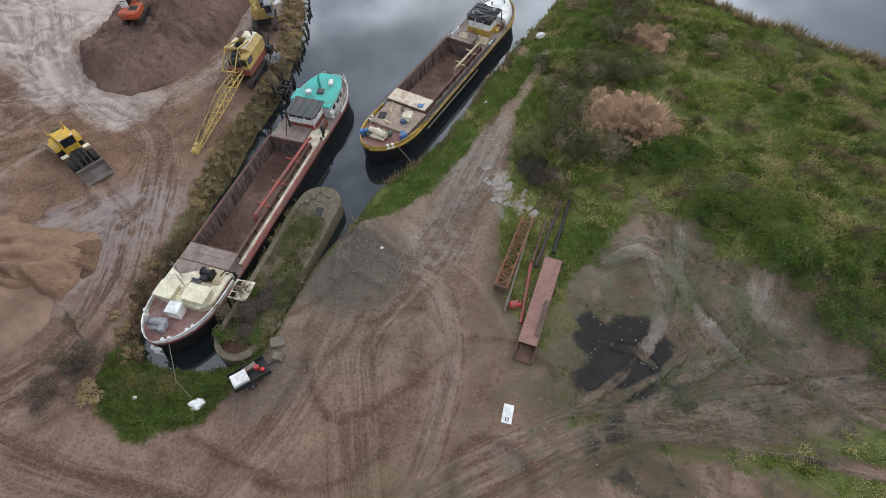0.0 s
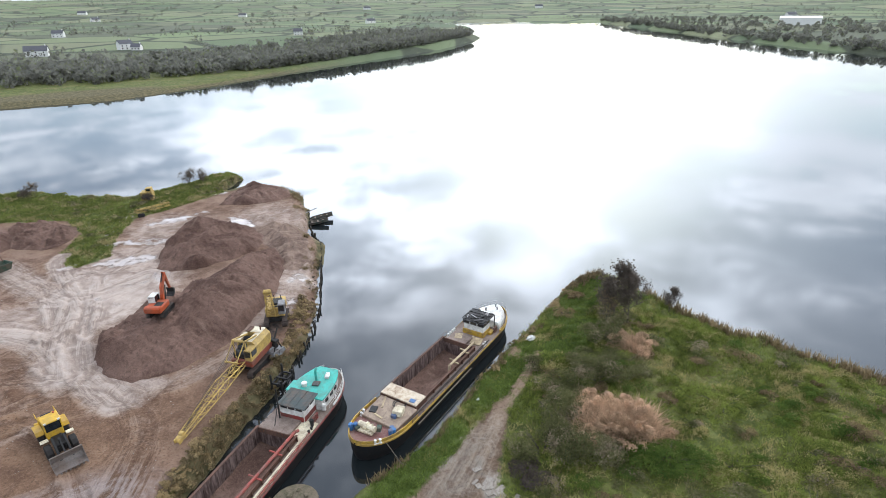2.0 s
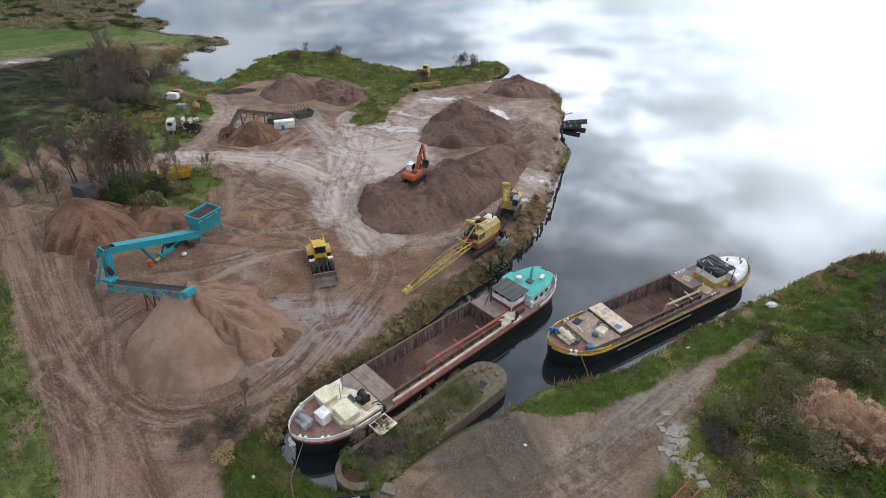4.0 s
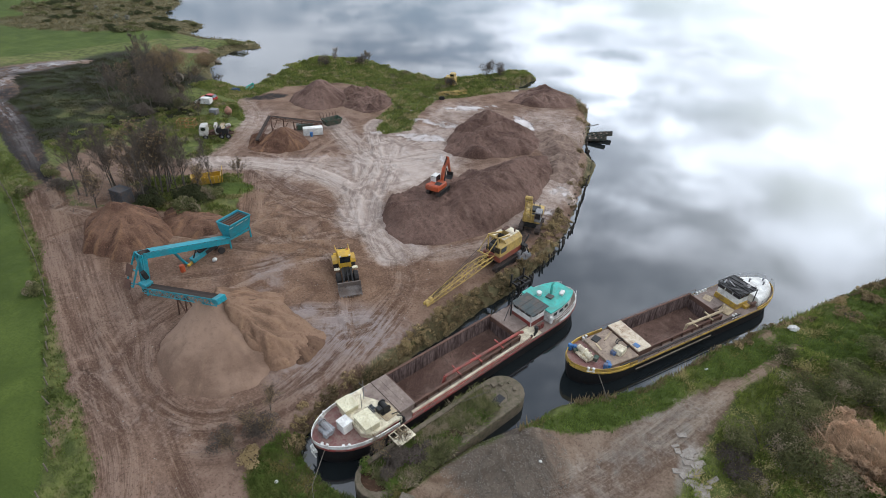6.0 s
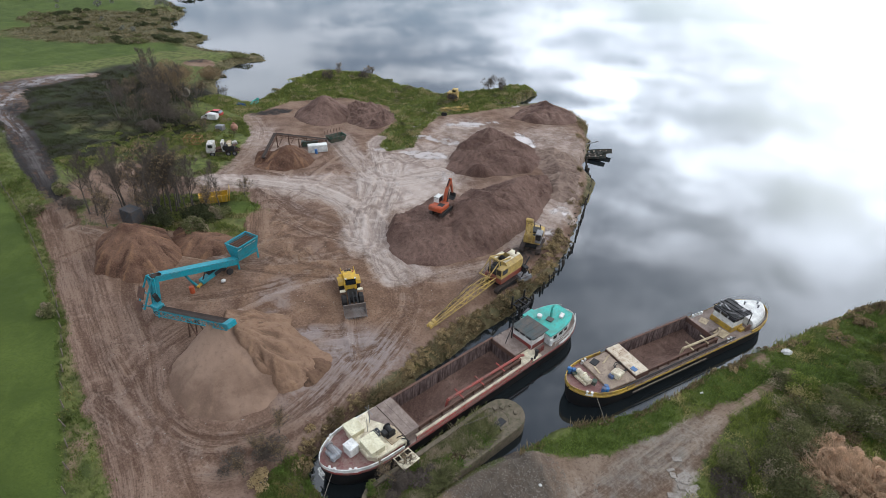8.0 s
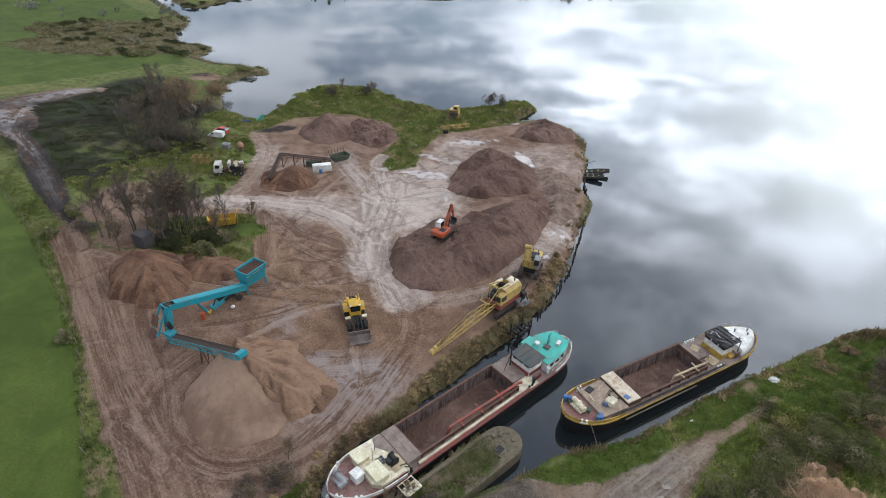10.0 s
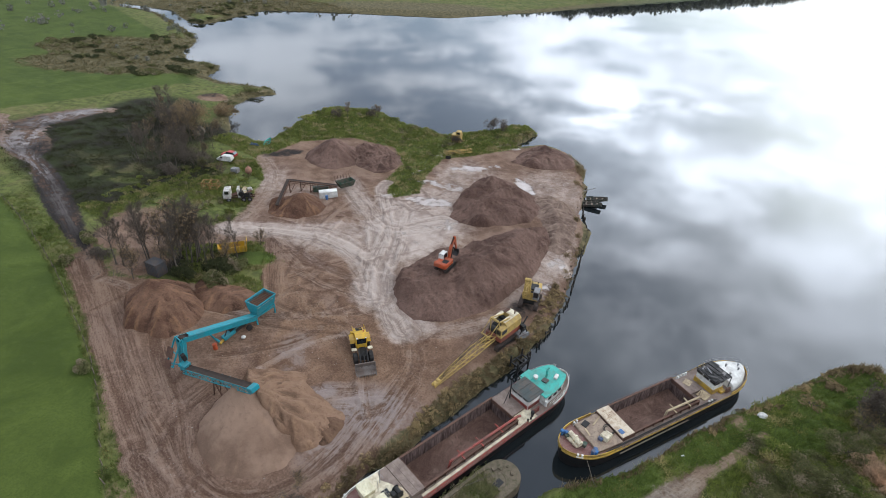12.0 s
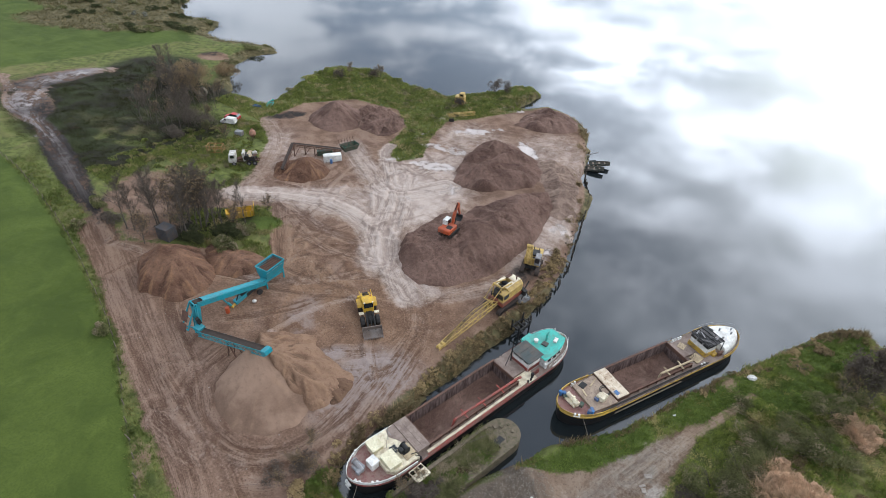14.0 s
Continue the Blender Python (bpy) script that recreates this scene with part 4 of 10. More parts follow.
heap("sand_mound", [(-43.6, 15.6), (-41.5, 13.4), (-37.6, 12.6), (-33.6, 14.2), (-31.4, 18.2), (-31.8, 22), (-34, 25), (-39, 27), (-43.6, 24), (-45, 19)], 5.3, 0.66, sand_mat, "tall smooth cone of pale brown sand under the conveyor", 0.12, 101, 0.22, apex=(-41.2, 19.9), flutes=0.3, run=0.3, grain=0.35)
heap("sand_mound", [(-45.2, 22.5), (-44.8, 25.8), (-41.2, 29), (-36.8, 28.2), (-32.4, 28.4), (-30.6, 25.5), (-31.0, 21.5), (-34, 20), (-40, 21)], 1.7, 0.5, orange_mat, "low dug-out bank of orange-brown sand beside the cone", 0.3, 107, 0.2, crests=[[(-41.0, 20.6, 4.9), (-37.4, 22.2, 3.7), (-33.2, 22.2, 1.6)], [(-40.4, 21.4, 4.5), (-37.2, 25.0, 2.7), (-34.6, 26.6, 1.5)]], flutes=1.0, run=0.7, grain=0.6)
heap("sand_mound", [(-66.5, 17.6), (-71.5, 20.5), (-73, 25), (-69.5, 28.5), (-63.5, 28.5), (-60.2, 25), (-60.4, 20.5)], 4.4, 0.62, ruddy_mat, "ruddy brown sand heap beside the bare trees", 0.5, 113, 0.22, crests=[[(-68.6, 23.8, 4.4), (-66.4, 24.4, 4.3)]], grain=0.7)
heap("sand_mound", [(-62.5, 27), (-68, 29.5), (-69.5, 32.5), (-64, 34.8), (-59, 35.5), (-57, 33), (-59, 29.5)], 1.8, 0.5, ruddy_mat, "low bank of dark brown spoil by the thicket", 0.5, 119)
heap("gravel_mound", [(-46, 53.2), (-41, 48.6), (-35.2, 49.6), (-31.2, 55), (-29.8, 62), (-29.6, 70), (-31.4, 79), (-33.6, 85), (-39, 86), (-42.8, 80), (-44, 72), (-47.6, 67), (-48.2, 59)], 2.3, 0.6, grit_mat, "broad dark brown gravel heap with a dug-over top", 0.36, 127, 0.2, dumps=16, run=0.12, grain=0.55, crumbs=0.42, crests=[[(-35.0, 56.5, 2.4), (-36.4, 60.4, 3.6), (-36.8, 69.2, 4.2), (-36.4, 79.0, 3.8), (-35.2, 85.0, 2.2)], [(-43.4, 53.4, 2.4), (-40.4, 53.8, 2.9), (-37.2, 56.6, 3.0)], [(-36.8, 69.2, 4.2), (-42.0, 71.5, 2.4)], [(-36.6, 74.0, 3.9), (-32.6, 72.0, 2.2)]])
heap("gravel_mound", [(-54.6, 79.0), (-48.6, 78.6), (-44.0, 82.5), (-41.2, 86.0), (-40.2, 91.5), (-42.4, 96.5), (-47.6, 100), (-54, 101.5), (-58.2, 94), (-57.6, 86)], 2.0, 0.5, grit_mat, "brown gravel heap with a pale ridge", 0.36, 131, 0.22, dumps=9, run=0.12, grain=0.55, crumbs=0.42, crests=[[(-55.2, 87.4, 2.8), (-54.0, 94.4, 3.3), (-47.4, 94.6, 2.9)], [(-55.0, 84.0, 2.2), (-50.6, 84.6, 3.0)], [(-46.4, 86.0, 2.2), (-43.6, 88.4, 2.6)], [(-50.4, 84.8, 2.8), (-50.0, 93.0, 3.1)]])
heap("sand_mound", [(-36.6, 25.4), (-34.4, 27.4), (-31.6, 28.0), (-30.2, 25.8), (-30.8, 23.0), (-33.4, 22.8)], 0.9, 0.5, lobe_mat, "dark damp tongue of sand at the foot of the cone", 0.2, 161, 0.2)
heap("spoil_mound", [(-33, 81), (-28.8, 82), (-30.5, 90), (-33.5, 96), (-38, 101.5), (-44, 101), (-45.5, 96), (-40, 91), (-36, 86)], 0.7, 0.4, tan_mat, "furrowed bank of brown spoil along the quay", 0.6, 163, 0.22, dumps=5, run=0.5, crests=[[(-42, 97.5, 1.3), (-35.5, 92, 1.2), (-32.5, 84.5, 1.2)]])
heap("gravel_mound", [(-60.4, 112), (-53, 112.5), (-47.6, 117), (-46.6, 121.5), (-50, 125.6), (-57, 127), (-61.2, 121)], 2.2, 0.5, grit_mat, "low dark gravel heap at the tip of the yard", 0.6, 137, dumps=6, run=0.4)
heap("gravel_mound", [(-99.8, 78.5), (-93, 77), (-88.4, 79.5), (-87.6, 86), (-92.5, 91), (-99.5, 90), (-103, 84.5)], 5.2, 0.62, grit_mat, "steep cone of brown gravel behind the old conveyor", 0.4, 139, apex=(-95.5, 84.5), flutes=0.5, grain=0.6)
heap("spoil_mound", [(-89, 84), (-81, 84), (-78.4, 89), (-83, 95.5), (-91, 97.5), (-96, 94)], 1.5, 0.45, grit_mat, "lumpy bank of dark spoil in clods", 1.4, 149, 0.22, dumps=9, run=0.4)
heap("gravel_mound", [(-85.6, 57.4), (-82.6, 54.8), (-78.6, 54.4), (-75.4, 57.4), (-74.6, 61.6), (-77.2, 65), (-82.4, 64.6), (-86, 61.6)], 0.5, 0.5, ruddy_mat, "twin-topped dark gravel heap under the old conveyor", 0.4, 151, 0.2, crests=[[(-83.4, 57.8, 2.0), (-83.0, 58.2, 2.0)], [(-79.8, 60.6, 3.3), (-79.2, 61.2, 3.3)]], grain=0.6)

# ---- tools for building things ----


def mesh_from(bm, name, mat, smooth=False):
    me = bpy.data.meshes.new(name)
    bmesh.ops.recalc_face_normals(bm, faces=bm.faces)
    bm.to_mesh(me)
    bm.free()
    if smooth:
        me.polygons.foreach_set("use_smooth", np.ones(len(me.polygons), bool))
    me.materials.append(mat)
    return me


def part(name, bm, mat, parent, label="", smooth=False):
    ob = new(name, mesh_from(bm, name, mat, smooth))
    ob.parent = parent
    if label:
        ob["label"] = label
    return ob


def thing(name, x, y, z, turn, label, category, group=""):
    ob = new(name)
    ob.empty_display_size = 0.3
    ob.matrix_world = pose(x, y, z, 0, 0, turn)
    return tagged(ob, label, category, group)


def solid(name, bm, mat, x, y, z, turn, label, category, group="", smooth=False, tilt=0, kind=""):
    ob = new(name, mesh_from(bm, name, mat, smooth))
    ob.matrix_world = pose(x, y, z, tilt, 0, turn)
    return tagged(ob, label, category, group, kind)


def box(bm, c, s, rot=(0, 0, 0), chamfer=0.0, taper=1.0):
    """A block of size s round c, its upper end narrowed by taper, its edges chamfered."""
    m = pose(*c, *rot)
    vs = []
    for z in (-1, 1):
        k = taper if z > 0 else 1.0
        for x, y in ((-1, -1), (1, -1), (1, 1), (-1, 1)):
            vs.append(bm.verts.new(m @ Vector((x * s[0] / 2 * k, y * s[1] / 2 * k, z * s[2] / 2))))
    fs = [bm.faces.new([vs[i] for i in q]) for q in ((3, 2, 1, 0), (4, 5, 6, 7), (0, 1, 5, 4), (1, 2, 6, 5), (2, 3, 7, 6), (3, 0, 4, 7))]
    if chamfer:
        es = {e for f in fs for e in f.edges}
        bmesh.ops.bevel(bm, geom=list(es), offset=chamfer, segments=1, affect="EDGES")
    return vs


def tube(bm, a, b, r, r2=None, sides=8, cap=True):
    a, b = Vector(a), Vector(b)
    r2 = r if r2 is None else r2
    d = (b - a).normalized()
    u = d.orthogonal().normalized()
    v = d.cross(u)
    rings = []
    for p, q in ((a, r), (b, r2)):
        rings.append([bm.verts.new(p + (u * math.cos(t) + v * math.sin(t)) * q) for t in (2 * math.pi * k / sides for k in range(sides))])
    for k in range(sides):
        bm.faces.new((rings[0][k], rings[0][(k + 1) % sides], rings[1][(k + 1) % sides], rings[1][k]))
    if cap:
        bm.faces.new(rings[0][::-1])
        bm.faces.new(rings[1])


def bar(bm, a, b, w, h=None):
    """A square bar from a to b."""
    a, b = Vector(a), Vector(b)
    h = w if h is None else h
    d = (b - a).normalized()
    side = d.cross(Vector((0, 0, 1)))
    side = side.normalized() if side.length > 1e-3 else Vector((1, 0, 0))
    up = side.cross(d)
    vs = [bm.verts.new(p + side * sx * w / 2 + up * sz * h / 2) for p in (a, b) for sx, sz in ((-1, -1), (1, -1), (1, 1), (-1, 1))]
    for q in ((3, 2, 1, 0), (4, 5, 6, 7), (0, 1, 5, 4), (1, 2, 6, 5), (2, 3, 7, 6), (3, 0, 4, 7)):
        bm.faces.new([vs[i] for i in q])


def chain(bm, pts, r, sides=6):
    for a, b in zip(pts, pts[1:]):
        tube(bm, a, b, r, None, sides)


def prism(bm, poly, move):
    """A closed outline of 3D points pushed along a vector."""
    a = [bm.verts.new(p) for p in poly]
    b = [bm.verts.new(Vector(p) + Vector(move)) for p in poly]
    k = len(a)
    bm.faces.new(a[::-1])
    bm.faces.new(b)
    for i in range(k):
        bm.faces.new((a[i], a[(i + 1) % k], b[(i + 1) % k], b[i]))


def side_profile(bm, pts, y0, y1):
    """An outline in x and z, pushed from y0 to y1."""
    prism(bm, [(x, y0, z) for x, z in pts], (0, y1 - y0, 0))


def loft(bm, rings, closed=True, caps=True):
    vr = [[bm.verts.new(p) for p in ring] for ring in rings]
    k = len(vr[0])
    for a, b in zip(vr, vr[1:]):
        for i in range(k if closed else k - 1):
            bm.faces.new((a[i], a[(i + 1) % k], b[(i + 1) % k], b[i]))
    if caps and closed:
        bm.faces.new(vr[0][::-1])
        bm.faces.new(vr[-1])
    return vr


def girder(bm, a, b, wa, wb, ha, hb, r, bays, sides=4):
    """A lattice of four chords with zigzag lacing, from a to b."""
    a, b = Vector(a), Vector(b)
    d = (b - a).normalized()
    side = d.cross(Vector((0, 0, 1))).normalized()
    up = side.cross(d)

    def corner(t, i, j):
        w, h = wa + (wb - wa) * t, ha + (hb - ha) * t
        return a.lerp(b, t) + side * i * w / 2 + up * j * h / 2

    for i in (-1, 1):
        for j in (-1, 1):
            tube(bm, corner(0, i, j), corner(1, i, j), r, r, 5)
    for k in range(bays):
        t0, t1 = k / bays, (k + 1) / bays
        s = 1 if k % 2 else -1
        for j in (-1, 1):
            tube(bm, corner(t0, s, j), corner(t1, -s, j), r * 0.6, None, sides, False)
            tube(bm, corner(t1, -1, j), corner(t1, 1, j), r * 0.6, None, sides, False)
        for i in (-1, 1):
            tube(bm, corner(t0, i, s), corner(t1, i, -s), r * 0.6, None, sides, False)


def tyre(parent, x, y, r, w, name="wheel", rim_mat=None):
    """A wheel whose axle lies along y: a lugged tyre with its rim."""
    bm = bmesh.new()
    prof = [(0.55, -0.46), (0.86, -0.5), (1.0, -0.36), (1.0, 0.36), (0.86, 0.5), (0.55, 0.46)]
    k = 20
    rings = []
    for i in range(k):
        t = 2 * math.pi * i / k
        lug = 1.0 if i % 2 else 0.955
        rings.append([(math.cos(t) * r * q * (lug if q == 1.0 else 1), w * s, math.sin(t) * r * q * (lug if q == 1.0 else 1)) for q, s in prof])
    rings.append(rings[0])
    loft(bm, rings, False, False)
    bmesh.ops.remove_doubles(bm, verts=bm.verts, dist=1e-4)
    ob = part(name, bm, M_TYRE, parent)
    ob.location = (x, y, r)
    bm = bmesh.new()
    s = 1 if y > 0 else -1
    tube(bm, (0, -w * 0.30, 0), (0, w * 0.30, 0), r * 0.56, None, 14)
    tube(bm, (0, s * w * 0.30, 0), (0, s * w * 0.40, 0), r * 0.22, r * 0.16, 10)
    rim = part("rim", bm, rim_mat or M_YELLOW, ob)
    return ob


def crawler(parent, y, length, r, width, cx=0.0):
    """One crawler track along x: a belt of shoes round its frame."""
    half = length / 2 - r
    loop = []
    per = 2 * (2 * half) + 2 * math.pi * r
    k = int(per / 0.24)
    for i in range(k):
        s = per * i / k
        if s < 2 * half:
            p, d = (-half + s, r), 0.0
        elif s < 2 * half + math.pi * r:
            t = (s - 2 * half) / r
            p, d = (half + r * math.sin(t), r * math.cos(t)), -t
        elif s < 4 * half + math.pi * r:
            p, d = (half - (s - 2 * half - math.pi * r), -r), math.pi
        else:
            t = (s - 4 * half - math.pi * r) / r
            p, d = (-half - r * math.sin(t), -r * math.cos(t)), math.pi - t
        loop.append((p, d))
    bm = bmesh.new()
    for (x, z), d in loop:
        box(bm, (cx + x, y, r + z), (0.20, width, 0.06), (0, -math.degrees(d), 0))
    track = part("crawler_track", bm, M_TRACK, parent)
    bm = bmesh.new()
    box(bm, (cx, y, r), (length - 1.6 * r, width * 0.6, r * 1.2), chamfer=0.05)
    for e in (-1, 1):
        tube(bm, (cx + e * half, y - width * 0.3, r), (cx + e * half, y + width * 0.3, r), r * 0.86, None, 12)
    for i in range(4):
        x = cx - half + 2 * half * (i + 0.5) / 4
        tube(bm, (x, y - width * 0.32, r * 0.45), (x, y + width * 0.32, r * 0.45), r * 0.3, None, 10)
    part("track_frame", bm, M_GREASE, track)
    return track


M_YELLOW = weathered("yellow_paint", (0.60, 0.355, 0.02), 0.10, 0.45, grime=0.45)
M_OLDYELLOW = weathered("faded_yellow_paint", (0.53, 0.36, 0.10), 0.22, 0.6, grime=0.55)
M_CRANERED = weathered("dull_red_paint", (0.26, 0.055, 0.03), 0.2, 0.6)
M_ORANGE = weathered("orange_paint", (0.44, 0.075, 0.022), 0.14, 0.5, grime=0.45)
M_TEAL = weathered("turquoise_paint", (0.004, 0.245, 0.30), 0.03, 0.45, grime=0.28)
M_DECKTEAL = weathered("turquoise_deck_paint", (0.04, 0.40, 0.33), 0.08, 0.55, grime=0.4)
M_WHITE = weathered("white_paint", (0.74, 0.73, 0.68), 0.10, 0.5, grime=0.4)
M_CREAM = weathered("cream_paint", (0.76, 0.69, 0.50), 0.20, 0.55, 0.0, (0.22, 0.15, 0.10), 1.3, grime=0.6)
M_OLDWHITE = weathered("flaking_white_paint", (0.60, 0.58, 0.52), 0.3, 0.6, 0.0, (0.16, 0.12, 0.09), 1.6)
M_YELLOWED = weathered("yellowed_paint", (0.70, 0.65, 0.46), 0.12, 0.55, 0.0, (0.34, 0.28, 0.16), 1.2, grime=0.55)
M_TAN = weathered("tan_plywood", (0.50, 0.40, 0.25), 0.22, 0.75, 0.0, (0.20, 0.14, 0.09))
M_TANDECK = weathered("tan_deck_paint", (0.34, 0.26, 0.19), 0.25, 0.8, 0.0, (0.16, 0.11, 0.085))
M_HULL = weathered("black_hull_paint", (0.014, 0.014, 0.015), 0.06, 0.6, 0.0, (0.03, 0.024, 0.02), grime=0.5, spec=0.1)
M_REDSTRAKE = weathered("red_hull_paint", (0.22, 0.035, 0.03), 0.15, 0.55)
M_YELSTRAKE = weathered("yellow_hull_paint", (0.50, 0.31, 0.04), 0.25, 0.55)
M_RUST = weathered("rusty_steel", (0.13, 0.066, 0.045), 0.35, 0.85, 0.0, (0.07, 0.045, 0.035))
M_HOLD = streaked("rusty_hold_plate", (0.060, 0.038, 0.034), (0.185, 0.135, 0.120))
M_HATCH = weathered("stained_plywood", (0.62, 0.53, 0.40), 0.42, 0.75, 0.0, (0.34, 0.24, 0.16), 1.3, (0.19, 0.115, 0.07), grime=0.8)
M_DECK = weathered("worn_steel_deck", (0.26, 0.20, 0.165), 0.22, 0.85, 0.0, (0.12, 0.085, 0.07), 1.0, (0.13, 0.07, 0.05))
M_REDDECK = weathered("red_lead_deck", (0.20, 0.085, 0.075), 0.22, 0.8, 0.0, (0.26, 0.19, 0.16))
M_GREY = weathered("grey_steel", (0.26, 0.27, 0.28), 0.12, 0.55)
M_DARKROOF = weathered("dark_green_roofing", (0.055, 0.07, 0.068), 0.05, 0.7)
M_BUCKET = weathered("worn_bucket_steel", (0.17, 0.145, 0.13), 0.15, 0.6, 0.3)
M_GREASE = plain("greasy_black_steel", (0.022, 0.021, 0.02), 0.6)
M_TRACK = plain("track_steel", (0.06, 0.045, 0.038), 0.8, 0.2)
M_TYRE = plain("tyre_rubber", (0.03, 0.027, 0.025), 0.9)
M_BLUE = weathered("blue_plastic", (0.03, 0.15, 0.36), 0.0, 0.45)
M_RED = weathered("red_plastic", (0.55, 0.02, 0.025), 0.0, 0.4)
M_GREEN = weathered("green_paint", (0.022, 0.065, 0.042), 0.25, 0.6)
M_REDPIPE = weathered("red_pipe_paint", (0.32, 0.06, 0.045), 0.22, 0.6)
M_CONCRETE = weathered("mossy_concrete", (0.180, 0.152, 0.115), 0.36, 0.9, 0.0, (0.085, 0.072, 0.046), 1.6, (0.075, 0.072, 0.035))
M_WOOD = weathered("grey_timber", (0.20, 0.165, 0.125), 0.05, 0.9)
M_ROPE = plain("old_rope", (0.16, 0.14, 0.11), 0.95)
M_PIER = weathered("mossy_pier_concrete", (0.155, 0.124, 0.088), 0.42, 0.95, 0.0, (0.075, 0.066, 0.042), 2.2, (0.060, 0.062, 0.028), spec=0.15)
M_STERN = weathered("stained_white_paint", (0.62, 0.62, 0.585), 0.16, 0.6, 0.0, (0.20, 0.17, 0.14), 2.4, grime=0.6)
M_CHARRED = weathered("charred_board", (0.045, 0.043, 0.043), 0.12, 0.85, 0.0, (0.16, 0.15, 0.145), 2.6)
M_SLAB = weathered("pale_concrete", (0.30, 0.265, 0.225), 0.1, 0.9, 0.0, (0.15, 0.12, 0.095), 2.0)
glass_mat, n = material("dark_glass")
finish(n, (0.015, 0.018, 0.02), 0.06, 0.0, spec=0.7)
belt_mat, n = material("conveyor_belt")
finish(n, n.mix(n.noise(n("TexCoord").outputs["Object"], 2.0, 5.0), (0.030, 0.026, 0.024), (0.075, 0.056, 0.045)), 0.9, spec=0.1)

# ---- the two barges ----


def hull_half(s, beam, length, bow, stern):
    """Half the breadth at s metres from the middle, bow at plus."""
    e = length / 2
    if s > e - bow:
        t = (s - e + bow) / bow
        return beam / 2 * max(0.0, 1 - t ** 2.2) ** 0.58
    if s < -e + stern:
        t = (-e + stern - s) / stern
        return beam / 2 * max(0.0, 1 - t ** 2.2) ** 0.58
    return beam / 2


def stations(length, bow, stern):
    e = length / 2
    out = [-e, -e + 0.05, -e + 0.2, -e + 0.5, -e + 1.0, -e + 1.7, -e + 2.6, -e + 3.7, -e + 4.8, -e + stern]
    out += list(np.linspace(-e + stern, e - bow, 13))[1:-1]
    out += [e - bow, e - 4.6, e - 3.4, e - 2.4, e - 1.6, e - 0.95, e - 0.5, e - 0.2, e - 0.05, e]
    return sorted(set(out))


def barge(x, y, turn, length, beam, deck, hold, strake_mat, rail_mat, label, foredeck_mat, deck_mat):
    """Hull, bulwark, decks and open hold. x runs to the bow, y to port, z from the waterline."""
    ship = thing("barge", x, y, 0, turn, label, "barge", "moored barges")
    bow, stern, e = 5.4, 5.8, length / 2
    st = stations(length, bow, stern)

    def top(s):
        return deck + 0.75 * max(0, (s - e * 0.55) / (e * 0.45)) ** 2 + 0.3 * max(0, (-s - e * 0.6) / (e * 0.4)) ** 2

    def half(s):
        return hull_half(s, beam, length, bow, stern)

    bm = bmesh.new()
    for side in (-1, 1):
        rows = []
        for s in st:
            w = half(s)
            rows.append([(s * (0.955 if abs(s) > e * 0.8 else 1), side * w * 0.80, -1.2), (s * 0.975, side * w * 0.93, -0.05), (s * 0.99, side * w * 0.98, 0.8), (s, side * w, top(s))])
        loft(bm, rows, False, False)
    bmesh.ops.remove_doubles(bm, verts=bm.verts, dist=1e-3)
    part("hull", bm, M_HULL, ship, "black tarred hull plating", True)
    bm = bmesh.new()
    for side in (-1, 1):
        rows = []
        for s in st:
            w, z = half(s), top(s)
            rows.append([(s, side * (w + 0.02), z - 0.26), (s, side * (w + 0.10), z - 0.21), (s, side * (w + 0.10), z - 0.02), (s, side * (w + 0.03), z + 0.03)])
        loft(bm, rows, False, False)
    part("rubbing_strake", bm, strake_mat, ship)
    for side in (-1, 1):
        rows = []
        for s in st:
            if s < e - bow * 1.5 and s > -e + stern * 1.1:
                continue
            w, z = half(s), top(s)
            tall = 0.42 if s > 0 else 0.28
            rows.append((s, [(s, side * (w + 0.02), z), (s, side * (w + 0.03), z + tall), (s, side * max(0, w - 0.09), z + tall), (s, side * max(0, w - 0.07), z)]))
        for grp in ([r for s, r in rows if s > 0], [r for s, r in rows if s < 0]):
            bm = bmesh.new()
            loft(bm, grp, False, False)
            part("bulwark", bm, rail_mat, ship)
    h0, h1, hp, hs = hold  # hold from h0 aft to h1 forward, its sides to port and starboard
    edge_y = {1: hp, -1: -hs}
    dense = sorted(set(st + [h0, h1]))
    fore, main = bmesh.new(), bmesh.new()
    for a, b in zip(dense, dense[1:]):
        if half(a) < 0.02 and half(b) < 0.02:
            continue
        mid = (a + b) / 2
        bmx = fore if mid > e - 6.0 else main
        if h0 <= mid <= h1:
            for side in (-1, 1):
                bmx.faces.new([bmx.verts.new(p) for p in ((a, edge_y[side], top(a)), (b, edge_y[side], top(b)), (b, side * half(b), top(b)), (a, side * half(a), top(a)))])
        else:
            bmx.faces.new([bmx.verts.new(p) for p in ((a, -half(a), top(a)), (b, -half(b), top(b)), (b, half(b), top(b)), (a, half(a), top(a)))])
    part("foredeck", fore, foredeck_mat, ship)
    part("deck", main, deck_mat, ship)
    # hold: coaming round the opening, plated sides, a floor strewn with sand
    bm = bmesh.new()
    up = 0.62
    for side in (-1, 1):
        box(bm, ((h0 + h1) / 2, edge_y[side] + side * 0.05, deck + up / 2), (h1 - h0 + 0.3, 0.10, up))
        box(bm, ((h0 + h1) / 2, edge_y[side] + side * 0.09, deck + up), (h1 - h0 + 0.4, 0.24, 0.07))
        k = int((h1 - h0) / 1.5)
        for i in range(k + 1):
            s = h0 + (h1 - h0) * i / k
            box(bm, (s, edge_y[side] + side * 0.19, deck + up / 2), (0.05, 0.2, up))
